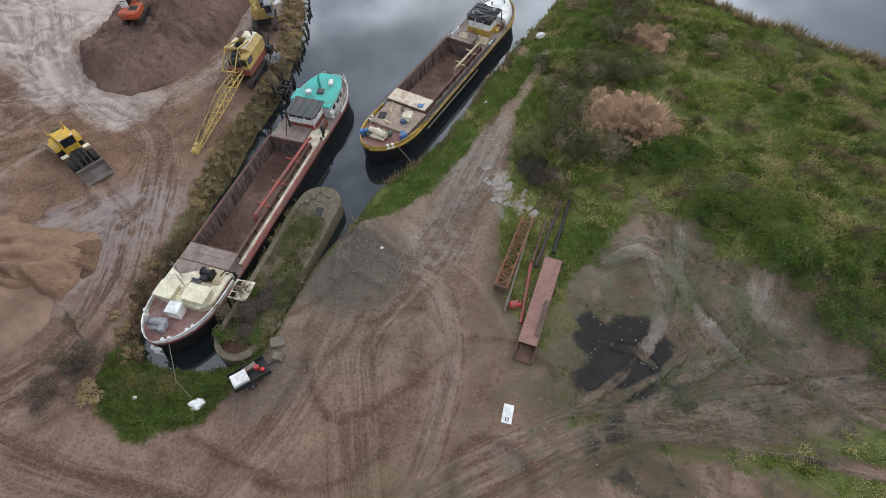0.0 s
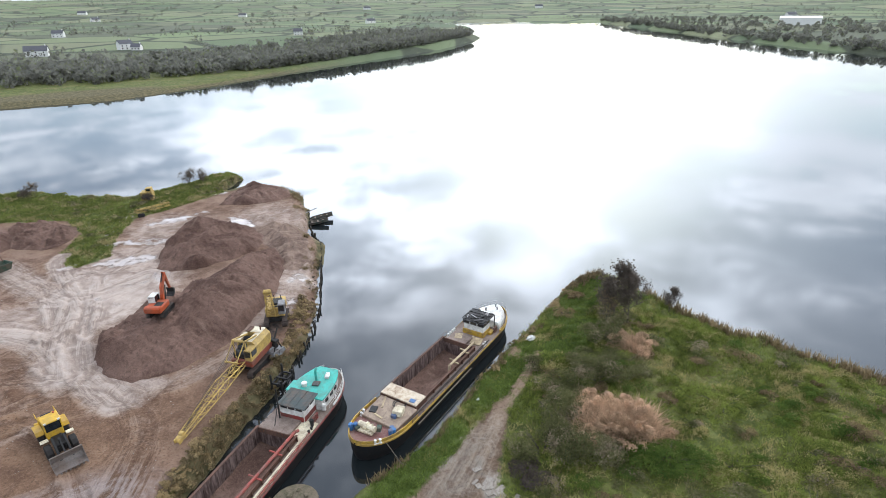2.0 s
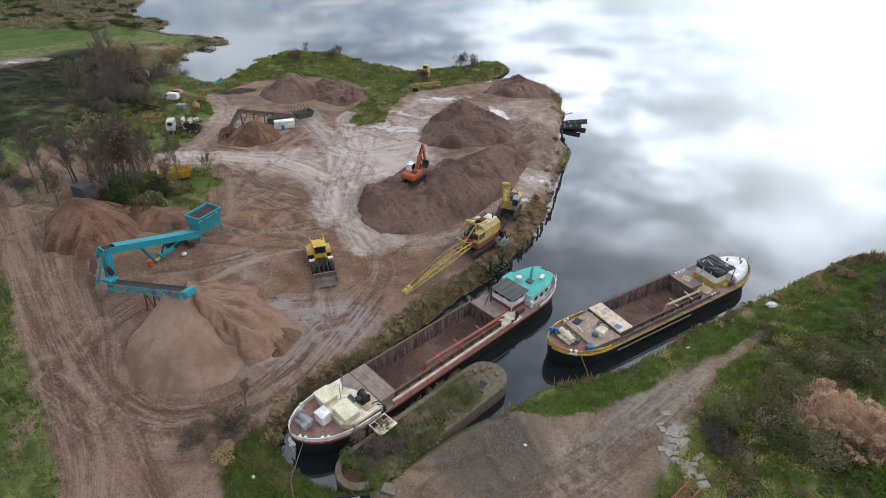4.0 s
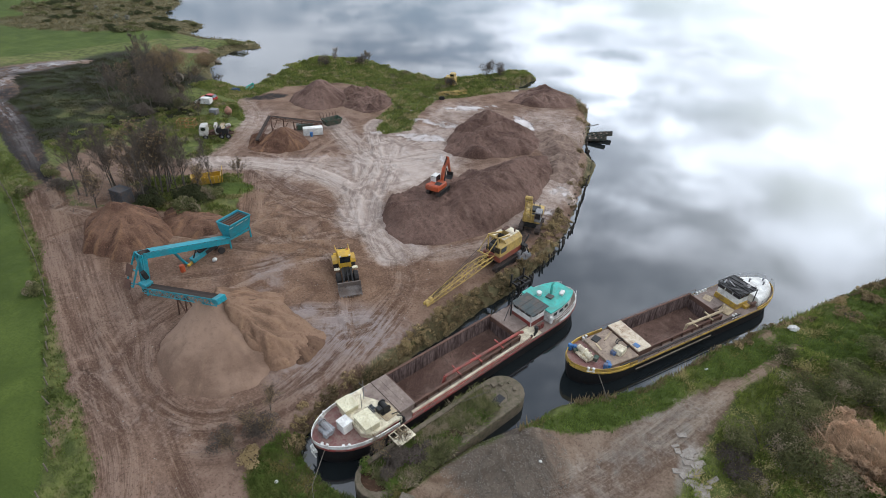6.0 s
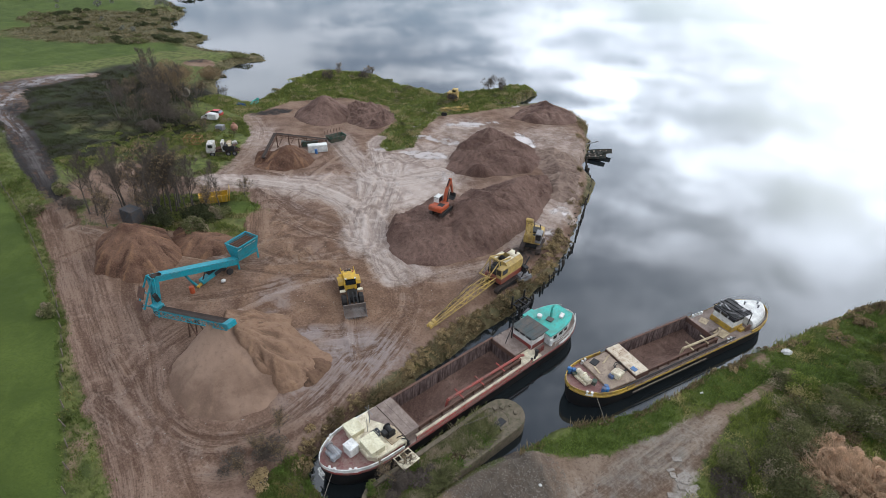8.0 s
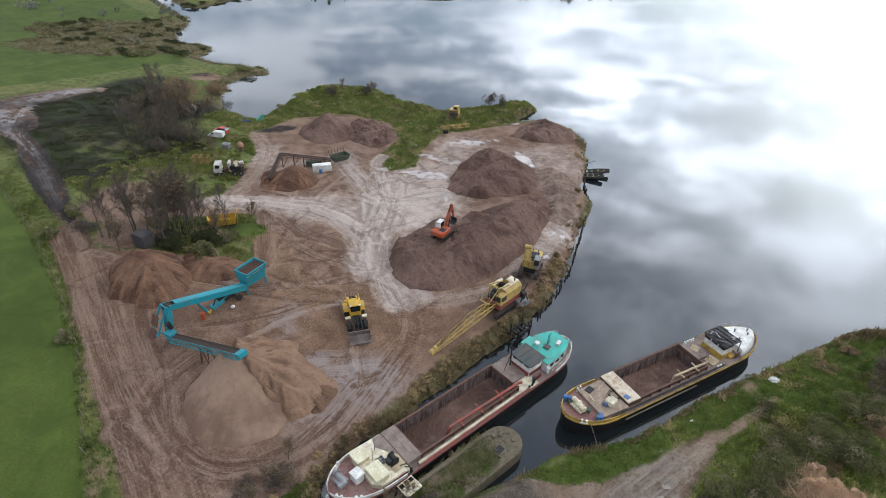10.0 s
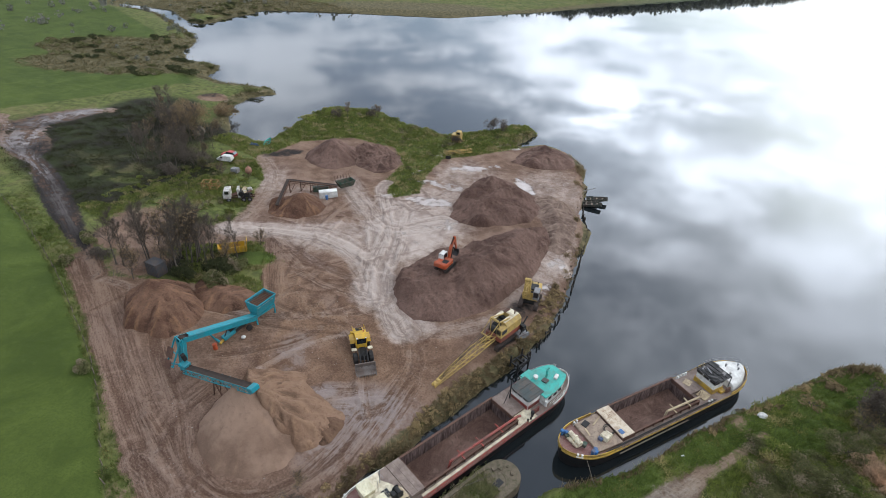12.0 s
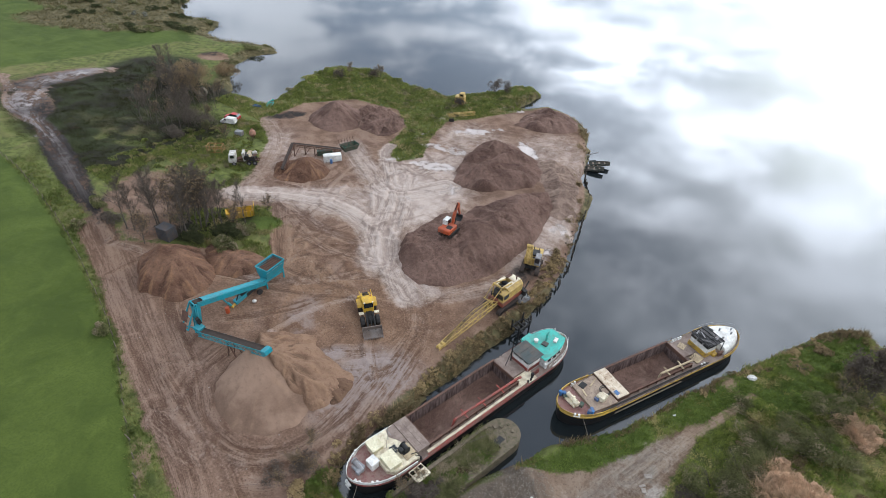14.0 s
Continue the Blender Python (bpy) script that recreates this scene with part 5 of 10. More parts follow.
    for s in (h0, h1):
        box(bm, (s, (hp - hs) / 2, deck + up / 2), (0.10, hp + hs + 0.2, up))
    part("hold_coaming", bm, M_RUST, ship)
    bm = bmesh.new()
    zf = 0.03
    for side in (-1, 1):
        bm.faces.new([bm.verts.new(p) for p in ((h0, edge_y[side], deck + up), (h1, edge_y[side], deck + up), (h1, edge_y[side] - side * 0.05, zf), (h0, edge_y[side] - side * 0.05, zf))])
        k = int((h1 - h0) / 0.9)
        for i in range(1, k):
            s = h0 + (h1 - h0) * i / k
            box(bm, (s, edge_y[side] - side * 0.06, (deck + zf) / 2 + 0.2), (0.07, 0.06, deck - zf))
    for s in (h0, h1):
        bm.faces.new([bm.verts.new(p) for p in ((s, -hs, deck + up), (s, hp, deck + up), (s, hp, zf), (s, -hs, zf))])
    part("hold_lining", bm, M_HOLD, ship)
    k1, k2 = 90, 30
    gxs, gys = np.linspace(h0, h1, k1), np.linspace(-hs, hp, k2)
    mx, my = np.meshgrid(gxs, gys)
    zz_f = zf + 0.05 + 0.55 * np.clip(fbm(mx / 2.5 + x, my / 1.6, 3, 7) - 0.35, 0, 1) + 0.35 * (np.abs(my) / hs) ** 3
    me, _ = grid_mesh("hold_floor", gxs, gys, zz_f)
    a = me.attributes.new("rill", "FLOAT", "POINT")
    a.data.foreach_set("value", fbm(mx.ravel() / 1.4 + x, my.ravel() / 0.9, 3, 8).astype(np.float32))
    me.materials.append(grit_mat)
    fl = new("hold_floor", me)
    fl.parent = ship
    fl["label"] = "damp sand and slurry left in the hold"
    return ship, top, half


def bollard_pair(parent, x, y, z, turn=0, mat=None):
    bm = bmesh.new()
    c, s = math.cos(radians(turn)), math.sin(radians(turn))
    box(bm, (x, y, z + 0.04), (0.85, 0.3, 0.08), (0, 0, turn))
    for d in (-0.26, 0.26):
        px_, py_ = x + c * d, y + s * d
        tube(bm, (px_, py_, z + 0.05), (px_, py_, z + 0.42), 0.11, None, 10)
        tube(bm, (px_, py_, z + 0.42), (px_, py_, z + 0.5), 0.16, 0.13, 10)
    part("bollard", bm, mat or M_WHITE, parent)


def rail_run(parent, pts, tall, mat, name="guard_rail", wires=2):
    bm = bmesh.new()
    for p in pts:
        tube(bm, p, (p[0], p[1], p[2] + tall), 0.025, None, 5)
    for k in range(wires):
        z = tall * (1 - 0.45 * k)
        chain(bm, [(p[0], p[1], p[2] + z) for p in pts], 0.018, 4)
    part(name, bm, mat, parent)


def pane_box(parent, at_, size_):
    bm = bmesh.new()
    box(bm, at_, size_)
    part("window", bm, glass_mat, parent)


# The barge with the turquoise roof.
L1 = 37.0
red_barge, top1, half1 = barge(-17.65, 35.4, math.degrees(math.atan2(-0.98, -0.20)), L1, 5.95, 1.75, (-6.6, 8.4, 1.95, 2.62), M_REDSTRAKE, M_WHITE, "long empty black sand barge with red strake and cream hatch house", M_REDDECK, M_DECK)
b, e = red_barge, L1 / 2
# forward: grey hatch boards, cream house with two lockers, winch and windlass
for i in range(4):
    bm = bmesh.new()
    box(bm, (8.72 + 0.46 * i, -0.3, 2.42 + 0.012 * (i % 2)), (0.455, 5.0, 0.10), chamfer=0.01)
    part("hatch_board", bm, M_DECK, b)
bm = bmesh.new()
side_profile(bm, [(8.6, 1.75), (10.9, 1.75), (10.9, 2.4), (8.6, 2.36)], -2.75, 2.15)
part("hatch_coaming", bm, M_DECK, b)
bm = bmesh.new()
prism(bm, [(10.5, -2.8, 1.7), (13.9, -2.65, 1.7), (14.6, -2.0, 1.7), (14.6, 1.9, 1.7), (13.9, 2.65, 1.7), (10.5, 2.8, 1.7)], (0, 0, 0.85))
bmesh.ops.bevel(bm, geom=list(bm.edges), offset=0.08, segments=1, affect="EDGES")
part("deck_house", bm, M_CREAM, b, "cream deck house with rust-stained paint")
for cx, cy, lx, ly, up_ in ((13.9, -1.55, 1.5, 1.7, 0.55), (13.6, 1.35, 1.6, 2.1, 0.75)):
    bm = bmesh.new()
    box(bm, (cx, cy, 2.5 + up_ / 2), (lx, ly, up_), (0, 0, 0), 0.06)
    box(bm, (cx, cy, 2.5 + up_ + 0.03), (lx + 0.08, ly + 0.08, 0.06), (0, 0, 0), 0.02)
    part("skylight_coaming", bm, M_YELLOWED, b, "yellowed raised coaming")
bm = bmesh.new()
box(bm, (15.3, 0.15, 2.55), (1.05, 1.1, 1.15), (0, 0, 6), 0.05)
box(bm, (15.3, 0.15, 3.14), (1.13, 1.18, 0.06), (0, 0, 6), 0.02)
part("locker", bm, M_WHITE, b, "white deck locker")
bm = bmesh.new()
box(bm, (12.2, 2.79, 2.1), (3.4, 0.04, 0.34), (0, 0, 1.2))
part("red_panel", bm, M_REDSTRAKE, b, "dark red painted band")
bm = bmesh.new()
prism(bm, [(10.45, -2.7, 2.552), (11.6, -2.6, 2.552), (11.9, -1.6, 2.552), (11.3, -0.6, 2.552), (10.9, 0.4, 2.552), (10.45, 0.6, 2.552)], (0, 0, 0.018))
part("sand_spill", bm, M_DECK, b, "thin brown sand spread over the house top")
bm = bmesh.new()
box(bm, (11.35, 1.35, 2.60), (1.5, 1.9, 0.08), (0, 0, 4), 0.02)
part("winch_bed", bm, M_TAN, b, "rust-stained tan winch bed")
bm = bmesh.new()
chain(bm, [(10.9, 2.4, 2.7), (10.6, 2.75, 2.75), (10.4, 2.9, 2.4), (10.5, 3.0, 1.9)], 0.06, 6)
chain(bm, [(11.2, 2.0, 2.7), (10.7, 2.3, 2.9), (10.5, 2.6, 2.7)], 0.05, 6)
part("hose", bm, M_GREASE, b, "black hoses hanging from the winch")
bm = bmesh.new()
for i in range(2):
    for j in range(3):
        bm = bmesh.new()
        box(bm, (12.12 + 0.42 * i, -0.55 + 0.36 * j + 0.4, 2.59), (0.36, 0.3, 0.06), (0, 0, 0))
        part("pane", bm, glass_mat, b)
bm = bmesh.new()
box(bm, (11.5, 1.0, 2.72), (1.0, 1.2, 0.12))
tube(bm, (11.4, 0.6, 3.15), (11.4, 1.5, 3.15), 0.3, None, 14)
tube(bm, (11.4, 0.55, 3.15), (11.4, 0.62, 3.15), 0.42, None, 14)
tube(bm, (11.4, 1.48, 3.15), (11.4, 1.55, 3.15), 0.42, None, 14)
box(bm, (12.0, 1.1, 3.1), (0.5, 0.6, 0.5), chamfer=0.06)
part("winch", bm, M_GREASE, b, "greasy black winch")
bm = bmesh.new()
tube(bm, (12.2, -1.2, 2.7), (12.2, -1.2, 5.2), 0.05, 0.03, 6)
tube(bm, (12.2, -1.9, 4.4), (12.2, -0.5, 4.4), 0.025, None, 5)
tube(bm, (13.0, -0.4, 2.7), (13.0, -0.4, 4.6), 0.03, None, 5)
part("mast", bm, M_GREY, b)
bm = bmesh.new()
box(bm, (16.9, -0.4, 2.75), (1.1, 1.2, 0.4), (0, 0, 10), 0.06)
tube(bm, (16.9, -1.2, 3.0), (16.9, 0.5, 3.0), 0.28, None, 12)
tube(bm, (16.9, -1.3, 3.0), (16.9, -1.1, 3.0), 0.40, None, 12)
box(bm, (17.3, 0.3, 2.95), (0.5, 0.5, 0.5), (0, 0, 20), 0.05)
part("windlass", bm, M_GREY, b, "pale grey anchor windlass")
for px_, py_, t in ((16.4, 2.2, -30), (16.2, -2.35, 30), (17.9, 1.0, -60), (10.6, 2.75, 0), (-8.2, 2.75, 0), (-8.0, -2.75, 0)):
    bollard_pair(b, px_, py_, top1(px_), t, M_GREASE if px_ < 12 else M_WHITE)
bm = bmesh.new()
prism(bm, [(e - 0.05, -0.5, 1.6), (e + 0.25, -0.35, 1.6), (e + 0.25, 0.35, 1.6), (e - 0.05, 0.5, 1.6)], (0, 0, 0.25))
tube(bm, (e + 0.12, 0, 1.0), (e + 0.12, 0, 2.4), 0.07, None, 6)
tube(bm, (e + 0.15, -0.45, 1.0), (e + 0.15, 0.45, 1.0), 0.07, None, 6)
part("anchor", bm, M_WHITE, b, "white-painted bow anchor")
# side decks: pale walkway with red pipes and stanchions on the port side
bm = bmesh.new()
box(bm, (0.9, 2.62, 1.86), (16.5, 0.5, 0.16), chamfer=0.03)
part("walkway", bm, M_CREAM, b, "pale gangway plate along the hold")
bm = bmesh.new()
chain(bm, [(9.5, 3.0, 2.25), (-7.6, 3.0, 2.25)], 0.07, 6)
chain(bm, [(9.5, 3.0, 2.02), (-7.6, 3.0, 2.02)], 0.05, 6)
part("guard_rail", bm, M_REDPIPE, b, "red side rail")
rail_run(b, [(9.5 - 2.15 * i, 3.02, 1.75) for i in range(9)], 0.75, M_RUST, "stanchion_rail", 1)
bm = bmesh.new()
chain(bm, [(4.3, 1.35, 0.9), (4.0, 1.45, 2.55), (-6.9, 1.78, 2.62), (-7.5, 1.75, 2.3)], 0.17, 10)
for s in (2.5, -0.5, -3.8):
    tube(bm, (s, 1.5, 2.58), (s, 0.85, 2.66), 0.09, None, 8)
    box(bm, (s, 1.95, 2.45), (0.16, 0.7, 0.12))
part("discharge_pipe", bm, M_REDPIPE, b, "red discharge pipe above the hold")
bm = bmesh.new()
tube(bm, (4.3, 1.36, 0.9), (4.3, 1.36, 0.2), 0.17, None, 10)
part("pipe_end", bm, M_CREAM, b)
rail_run(b, [(8.2 - 1.9 * i, -2.98, 1.75) for i in range(8)], 0.5, M_RUST, "starboard_rail", 1)
# aft: sandy deck, mast, wheelhouse, turquoise roof
bm = bmesh.new()
box(bm, (-7.9, -0.85, 2.0), (2.4, 3.9, 0.42), chamfer=0.05)
part("aft_hatch", bm, M_DECK, b, "sand-strewn aft hatch")
bm = bmesh.new()
box(bm, (-8.1, 1.75, 1.84), (3.0, 2.3, 0.14), (0, 0, 0), 0.02)
part("deck_plate", bm, M_CREAM, b, "cream painted deck by the wheelhouse")
bm = bmesh.new()
box(bm, (-10.3, 0.0, 2.75), (2.3, 3.0, 2.0), chamfer=0.05)
part("wheelhouse", bm, M_WHITE, b, "white wheelhouse")
bm = bmesh.new()
box(bm, (-9.12, 0.0, 2.3), (0.05, 2.9, 0.62))
box(bm, (-10.3, 1.53, 2.3), (2.2, 0.04, 0.62))
box(bm, (-10.3, -1.53, 2.3), (2.2, 0.04, 0.62))
part("red_panel", bm, M_REDSTRAKE, b, "dark red painted band")
for yy in (-0.95, 0.0, 0.95):
    pane_box(b, (-9.12, yy, 3.5), (0.05, 0.8, 0.3))
for xx in (-9.8, -10.8):
    for yy in (-1.52, 1.52):
        pane_box(b, (xx, yy, 3.5), (0.8, 0.05, 0.32))
bm = bmesh.new()
box(bm, (-10.4, 0, 3.82), (2.9, 3.5, 0.12), (0, 2, 0), 0.04)
for i in range(4):
    box(bm, (-10.4, -1.3 + 0.87 * i, 3.90), (2.8, 0.05, 0.04), (0, 2, 0))
part("wheelhouse_roof", bm, M_DARKROOF, b, "dark felted wheelhouse roof")


def stern_outline(s0, s1, inset, half, k=9):
    pts = [(s0 + (s1 - s0) * i / k) for i in range(k + 1)]
    left = [(s, max(0.05, half(s) - inset)) for s in pts]
    return [(s, w) for s, w in left] + [(s, -w) for s, w in reversed(left)]


bm = bmesh.new()
prism(bm, [(s, w, 1.8) for s, w in stern_outline(-11.6, -17.1, 0.72, half1)], (0, 0, 1.35))
part("stern_cabin", bm, M_STERN, b, "white stern cabin")
bm = bmesh.new()
prism(bm, [(s, w, 3.15) for s, w in stern_outline(-11.6, -17.2, 0.62, half1)], (0, 0, 0.14))
bmesh.ops.bevel(bm, geom=list(bm.edges), offset=0.04, segments=1, affect="EDGES")
part("cabin_roof", bm, M_DECKTEAL, b, "turquoise painted cabin roof")
for s in (-12.6, -13.7, -14.8):
    for yy in (half1(s) - 0.70, -half1(s) + 0.70):
        pane_box(b, (s, yy, 2.65), (0.6, 0.06, 0.42))
bm = bmesh.new()
box(bm, (-12.9, -1.9, 3.3), (2.0, 1.5, 0.10), (0, -4, 6), 0.02)
part("roof_hatch", bm, M_DECKTEAL, b, "raised turquoise hatch lid")
bm = bmesh.new()
box(bm, (-13.9, 0.2, 3.38), (0.8, 0.8, 0.2), (0, 0, 10), 0.03)
part("skylight", bm, M_DARKROOF, b)
bm = bmesh.new()
tube(bm, (-13.2, -0.9, 3.25), (-13.2, -0.9, 3.75), 0.28, 0.34, 12)
part("water_tank", bm, M_WHITE, b, "small white tank on the roof")
bm = bmesh.new()
box(bm, (-15.6, 0.7, 3.42), (0.9, 0.5, 0.3), (0, 0, 20), 0.04)
part("roof_locker", bm, M_WHITE, b)
bm = bmesh.new()
tube(bm, (-14.6, -0.2, 3.25), (-14.6, -0.2, 4.6), 0.16, 0.14, 10)
tube(bm, (-14.6, -0.2, 4.6), (-14.9, -0.2, 4.8), 0.15, 0.12, 10)
part("funnel", bm, M_DECKTEAL, b, "turquoise funnel")
bm = bmesh.new()
tube(bm, (-8.7, -1.3, 1.9), (-8.7, -1.3, 6.0), 0.10, 0.06, 8)
tube(bm, (-8.7, -1.9, 5.2), (-8.7, -0.6, 5.2), 0.04, None, 6)
tube(bm, (-8.7, -1.3, 4.2), (-7.3, -1.0, 2.3), 0.05, None, 6)
part("mast", bm, M_GREASE, b, "dark derrick mast")
for s, yy in ((-9.0, 2.5), (-11.7, 2.45)):
    bm = bmesh.new()
    tube(bm, (s, yy, 1.9), (s, yy, 2.55), 0.18, None, 10)
    tube(bm, (s, yy, 2.55), (s, yy, 2.75), 0.27, 0.2, 10)
    part("ventilator", bm, M_GREASE if s > -10 else M_WHITE, b)
bm = bmesh.new()
for i in range(5):
    tube(bm, (-9.2 - 0.28 * i, 2.35, 1.9), (-9.2 - 0.28 * i, 2.35, 2.55 + 0.05 * (i % 2)), 0.12, None, 8)
part("gas_bottle", bm, M_REDSTRAKE, b, "row of rusty gas bottles")
rail_run(b, [(s, half1(s) * sgn * 0.97, top1(s) + 0.25) for sgn in (1,) for s in (-12, -13.5, -15, -16.2, -17.2, -17.9)], 0.7, M_WHITE, "stern_rail", 2)
rail_run(b, [(s, -half1(s) * 0.97, top1(s) + 0.25) for s in (-12, -13.5, -15, -16.2, -17.2, -17.9)], 0.7, M_WHITE, "stern_rail", 2)

# The barge with the yellow strake.
L2 = 33.2
yellow_barge, top2, half2 = barge(-1.25, 56.35, math.degrees(math.atan2(-0.9145, -0.4045)), L2, 5.8, 1.75, (-5.0, 6.6, 1.95, 2.6), M_YELSTRAKE, M_YELSTRAKE, "empty black sand barge with yellow strake and white wheelhouse", M_REDDECK, M_DECK)
b, e = yellow_barge, L2 / 2
bm = bmesh.new()
box(bm, (7.7, -0.25, 2.47), (2.0, 4.9, 0.14), (0, 0, 0), 0.03)
part("hatch_cover", bm, M_HATCH, b, "stained tan plywood hatch cover")
bm = bmesh.new()
box(bm, (7.7, -0.25, 2.08), (2.1, 4.95, 0.64))
part("hatch_coaming", bm, M_RUST, b)
bm = bmesh.new()
prism(bm, [(8.8, -2.5, 1.7), (12.6, -2.3, 1.7), (12.6, 2.3, 1.7), (8.8, 2.5, 1.7)], (0, 0, 0.55))
bmesh.ops.bevel(bm, geom=list(bm.edges), offset=0.05, segments=1, affect="EDGES")
part("raised_deck", bm, M_TANDECK, b, "tan-brown raised foredeck")
bm = bmesh.new()
box(bm, (10.6, 1.15, 2.62), (0.9, 1.1, 0.75), (0, 0, 15), 0.08)
tube(bm, (10.2, 0.7, 2.7), (9.9, 1.5, 2.7), 0.3, None, 10)
part("winch_engine", bm, M_CREAM, b, "cream winch engine")
bm = bmesh.new()
box(bm, (11.2, 1.0, 2.45), (0.5, 0.6, 0.4), (0, 0, 15), 0.05)
part("engine_box", bm, M_BLUE, b)
bm = bmesh.new()
box(bm, (14.3, -0.2, 2.45), (1.2, 1.9, 0.3), (0, 0, 5), 0.05)
tube(bm, (14.3, -1.2, 2.85), (14.3, 0.9, 2.85), 0.32, None, 12)
tube(bm, (14.3, -0.3, 2.85), (14.3, -0.1, 2.85), 0.46, None, 14)
bar(bm, (14.9, 0.2, 2.4), (14.1, 0.5, 3.3), 0.12)
part("windlass", bm, M_CREAM, b, "cream anchor windlass")
bm = bmesh.new()
box(bm, (13.7, 0.9, 2.6), (0.7, 0.5, 0.5), (0, 0, 25), 0.06)
part("gear_box", bm, M_GREEN, b)
bm = bmesh.new()
box(bm, (14.8, -1.1, 2.55), (0.5, 0.4, 0.4), (0, 0, -20), 0.05)
part("gear_box", bm, M_GREEN, b)
for px_, py_ in ((15.0, -1.8), (14.6, -1.5), (13.4, 2.2), (13.1, 2.35), (12.9, 2.0)):
    bm = bmesh.new()
    z0 = top2(px_)
    tube(bm, (px_, py_, z0), (px_, py_, z0 + 0.75), 0.26, None, 12)
    tube(bm, (px_, py_, z0 + 0.75), (px_, py_, z0 + 0.8), 0.2, None, 12)
    part("drum", bm, M_BLUE, b, "blue drum")
for px_, py_, t in ((15.2, 1.9, -40), (12.2, -2.55, 10), (-6.8, 2.6, 0), (-6.5, -2.6, 0), (-7.6, -2.6, 0)):
    bollard_pair(b, px_, py_, top2(px_), t)
bm = bmesh.new()
chain(bm, [(0.6, 1.55, 1.2), (0.5, 1.62, 2.7), (-5.2, 1.85, 2.85), (-5.9, 1.6, 3.1), (-6.3, 1.2, 2.9), (-6.4, 1.2, 2.0)], 0.15, 10)
for s in (-0.6, -3.2):
    tube(bm, (s, 1.65, 2.75), (s, 1.0, 2.8), 0.1, None, 8)
    box(bm, (s, 1.95, 2.5), (0.16, 0.7, 0.14))
part("discharge_pipe", bm, M_TAN, b, "pale yellow discharge pipe above the hold")
bm = bmesh.new()
chain(bm, [(11.8, 2.75, 2.25), (7, 2.85, 2.2), (-7.6, 2.85, 2.2)], 0.08, 6)
chain(bm, [(9.8, 2.6, 2.0), (-7.6, 2.6, 2.0)], 0.07, 6)
part("suction_pipe", bm, M_GREASE, b, "dark pipes along the side deck")
rail_run(b, [(10.5 - 2.1 * i, -2.9, 1.75) for i in range(9)], 0.75, M_RUST, "starboard_rail", 1)
rail_run(b, [(10.5 - 2.1 * i, 2.95, 1.75) for i in range(9)], 0.6, M_RUST, "port_rail", 1)
bm = bmesh.new()
tube(bm, (9.5, 3.02, 0.95), (-2.5, 3.02, 0.95), 0.09, None, 8)
part("fender_log", bm, M_WOOD, b, "grey fender pole slung on the side")
bm = bmesh.new()
box(bm, (-6.4, -0.9, 1.95), (2.4, 2.9, 0.36), (0, 0, 0), 0.05)
part("aft_hatch", bm, M_DECK, b, "scuffed aft hatch")
bm = bmesh.new()
box(bm, (-7.0, 1.3, 1.85), (1.6, 1.4, 0.14), (0, 0, 10))
part("plywood_sheet", bm, M_TAN, b, "pale plywood sheets on deck")
bm = bmesh.new()
box(bm, (-9.3, 0.1, 3.0), (1.9, 3.0, 1.5), chamfer=0.05)
part("wheelhouse", bm, M_WHITE, b, "white wheelhouse")
bm = bmesh.new()
box(bm, (-9.25, 0.1, 2.1), (2.1, 3.2, 0.75), chamfer=0.04)
box(bm, (-9.9, 1.9, 1.9), (0.9, 0.6, 0.4), chamfer=0.04)
part("wheelhouse_base", bm, M_YELSTRAKE, b, "yellow wheelhouse base")
bm = bmesh.new()
for i in range(4):
    box(bm, (-10.6, 2.3, 1.8 + 0.22 * i), (0.9, 0.28, 0.05), (0, 0, 0))
part("steps", bm, M_RUST, b)
for yy in (-1.0, 0.1, 1.2):
    pane_box(b, (-8.33, yy, 3.52), (0.06, 0.95, 0.4))
for xx in (-8.9, -9.8):
    for yy in (-1.42, 1.62):
        pane_box(b, (xx, yy, 3.52), (0.75, 0.05, 0.4))
bm = bmesh.new()
box(bm, (-9.7, 0.1, 3.85), (2.9, 3.3, 0.10), (0, 3, 0), 0.03)
part("wheelhouse_roof", bm, M_CHARRED, b, "charred and flaking wheelhouse roof")
bm = bmesh.new()
for i in range(5):
    bar(bm, (-8.3 - 0.7 * i, -1.6, 4.0), (-8.3 - 0.7 * i, 1.8, 4.05), 0.08)
for yy in (-1.6, 0.1, 1.8):
    bar(bm, (-8.2, yy, 4.0), (-11.3, yy, 3.9), 0.08)
for xx, yy in ((-11.3, -1.6), (-11.3, 1.8)):
    bar(bm, (xx, yy, 2.0), (xx, yy, 3.9), 0.08)
box(bm, (-10.9, -0.9, 3.98), (1.0, 1.2, 0.08), (0, 0, 7))
box(bm, (-8.6, 0.9, 4.05), (0.9, 1.4, 0.10), (0, 0, -6))
part("roof_frame", bm, M_GREASE, b, "charred black roof frame")
gg = random.Random(77)
for i in range(9):
    bm = bmesh.new()
    box(bm, (-9.7 + gg.uniform(-1.3, 1.2), 0.1 + gg.uniform(-1.4, 1.4), 4.07 + 0.02 * i), (gg.uniform(0.5, 1.3), gg.uniform(0.15, 0.5), 0.05), (gg.uniform(-3, 3), gg.uniform(-3, 3), gg.uniform(0, 180)), 0.01)
    part("burnt_board", bm, (M_GREASE, M_CHARRED, M_GREY)[i % 3], b)
bm = bmesh.new()
k = 10
rings = []
for i in range(6):
    t = i / 5
    inset = 0.32 + 0.75 * t * t
    pts = stern_outline(-11.3 - 0.2 * t, -16.6 + 0.6 * t, inset, half2)
    rings.append([(s, w, 1.8 + 0.95 * math.sin(t * math.pi / 2)) for s, w in pts])
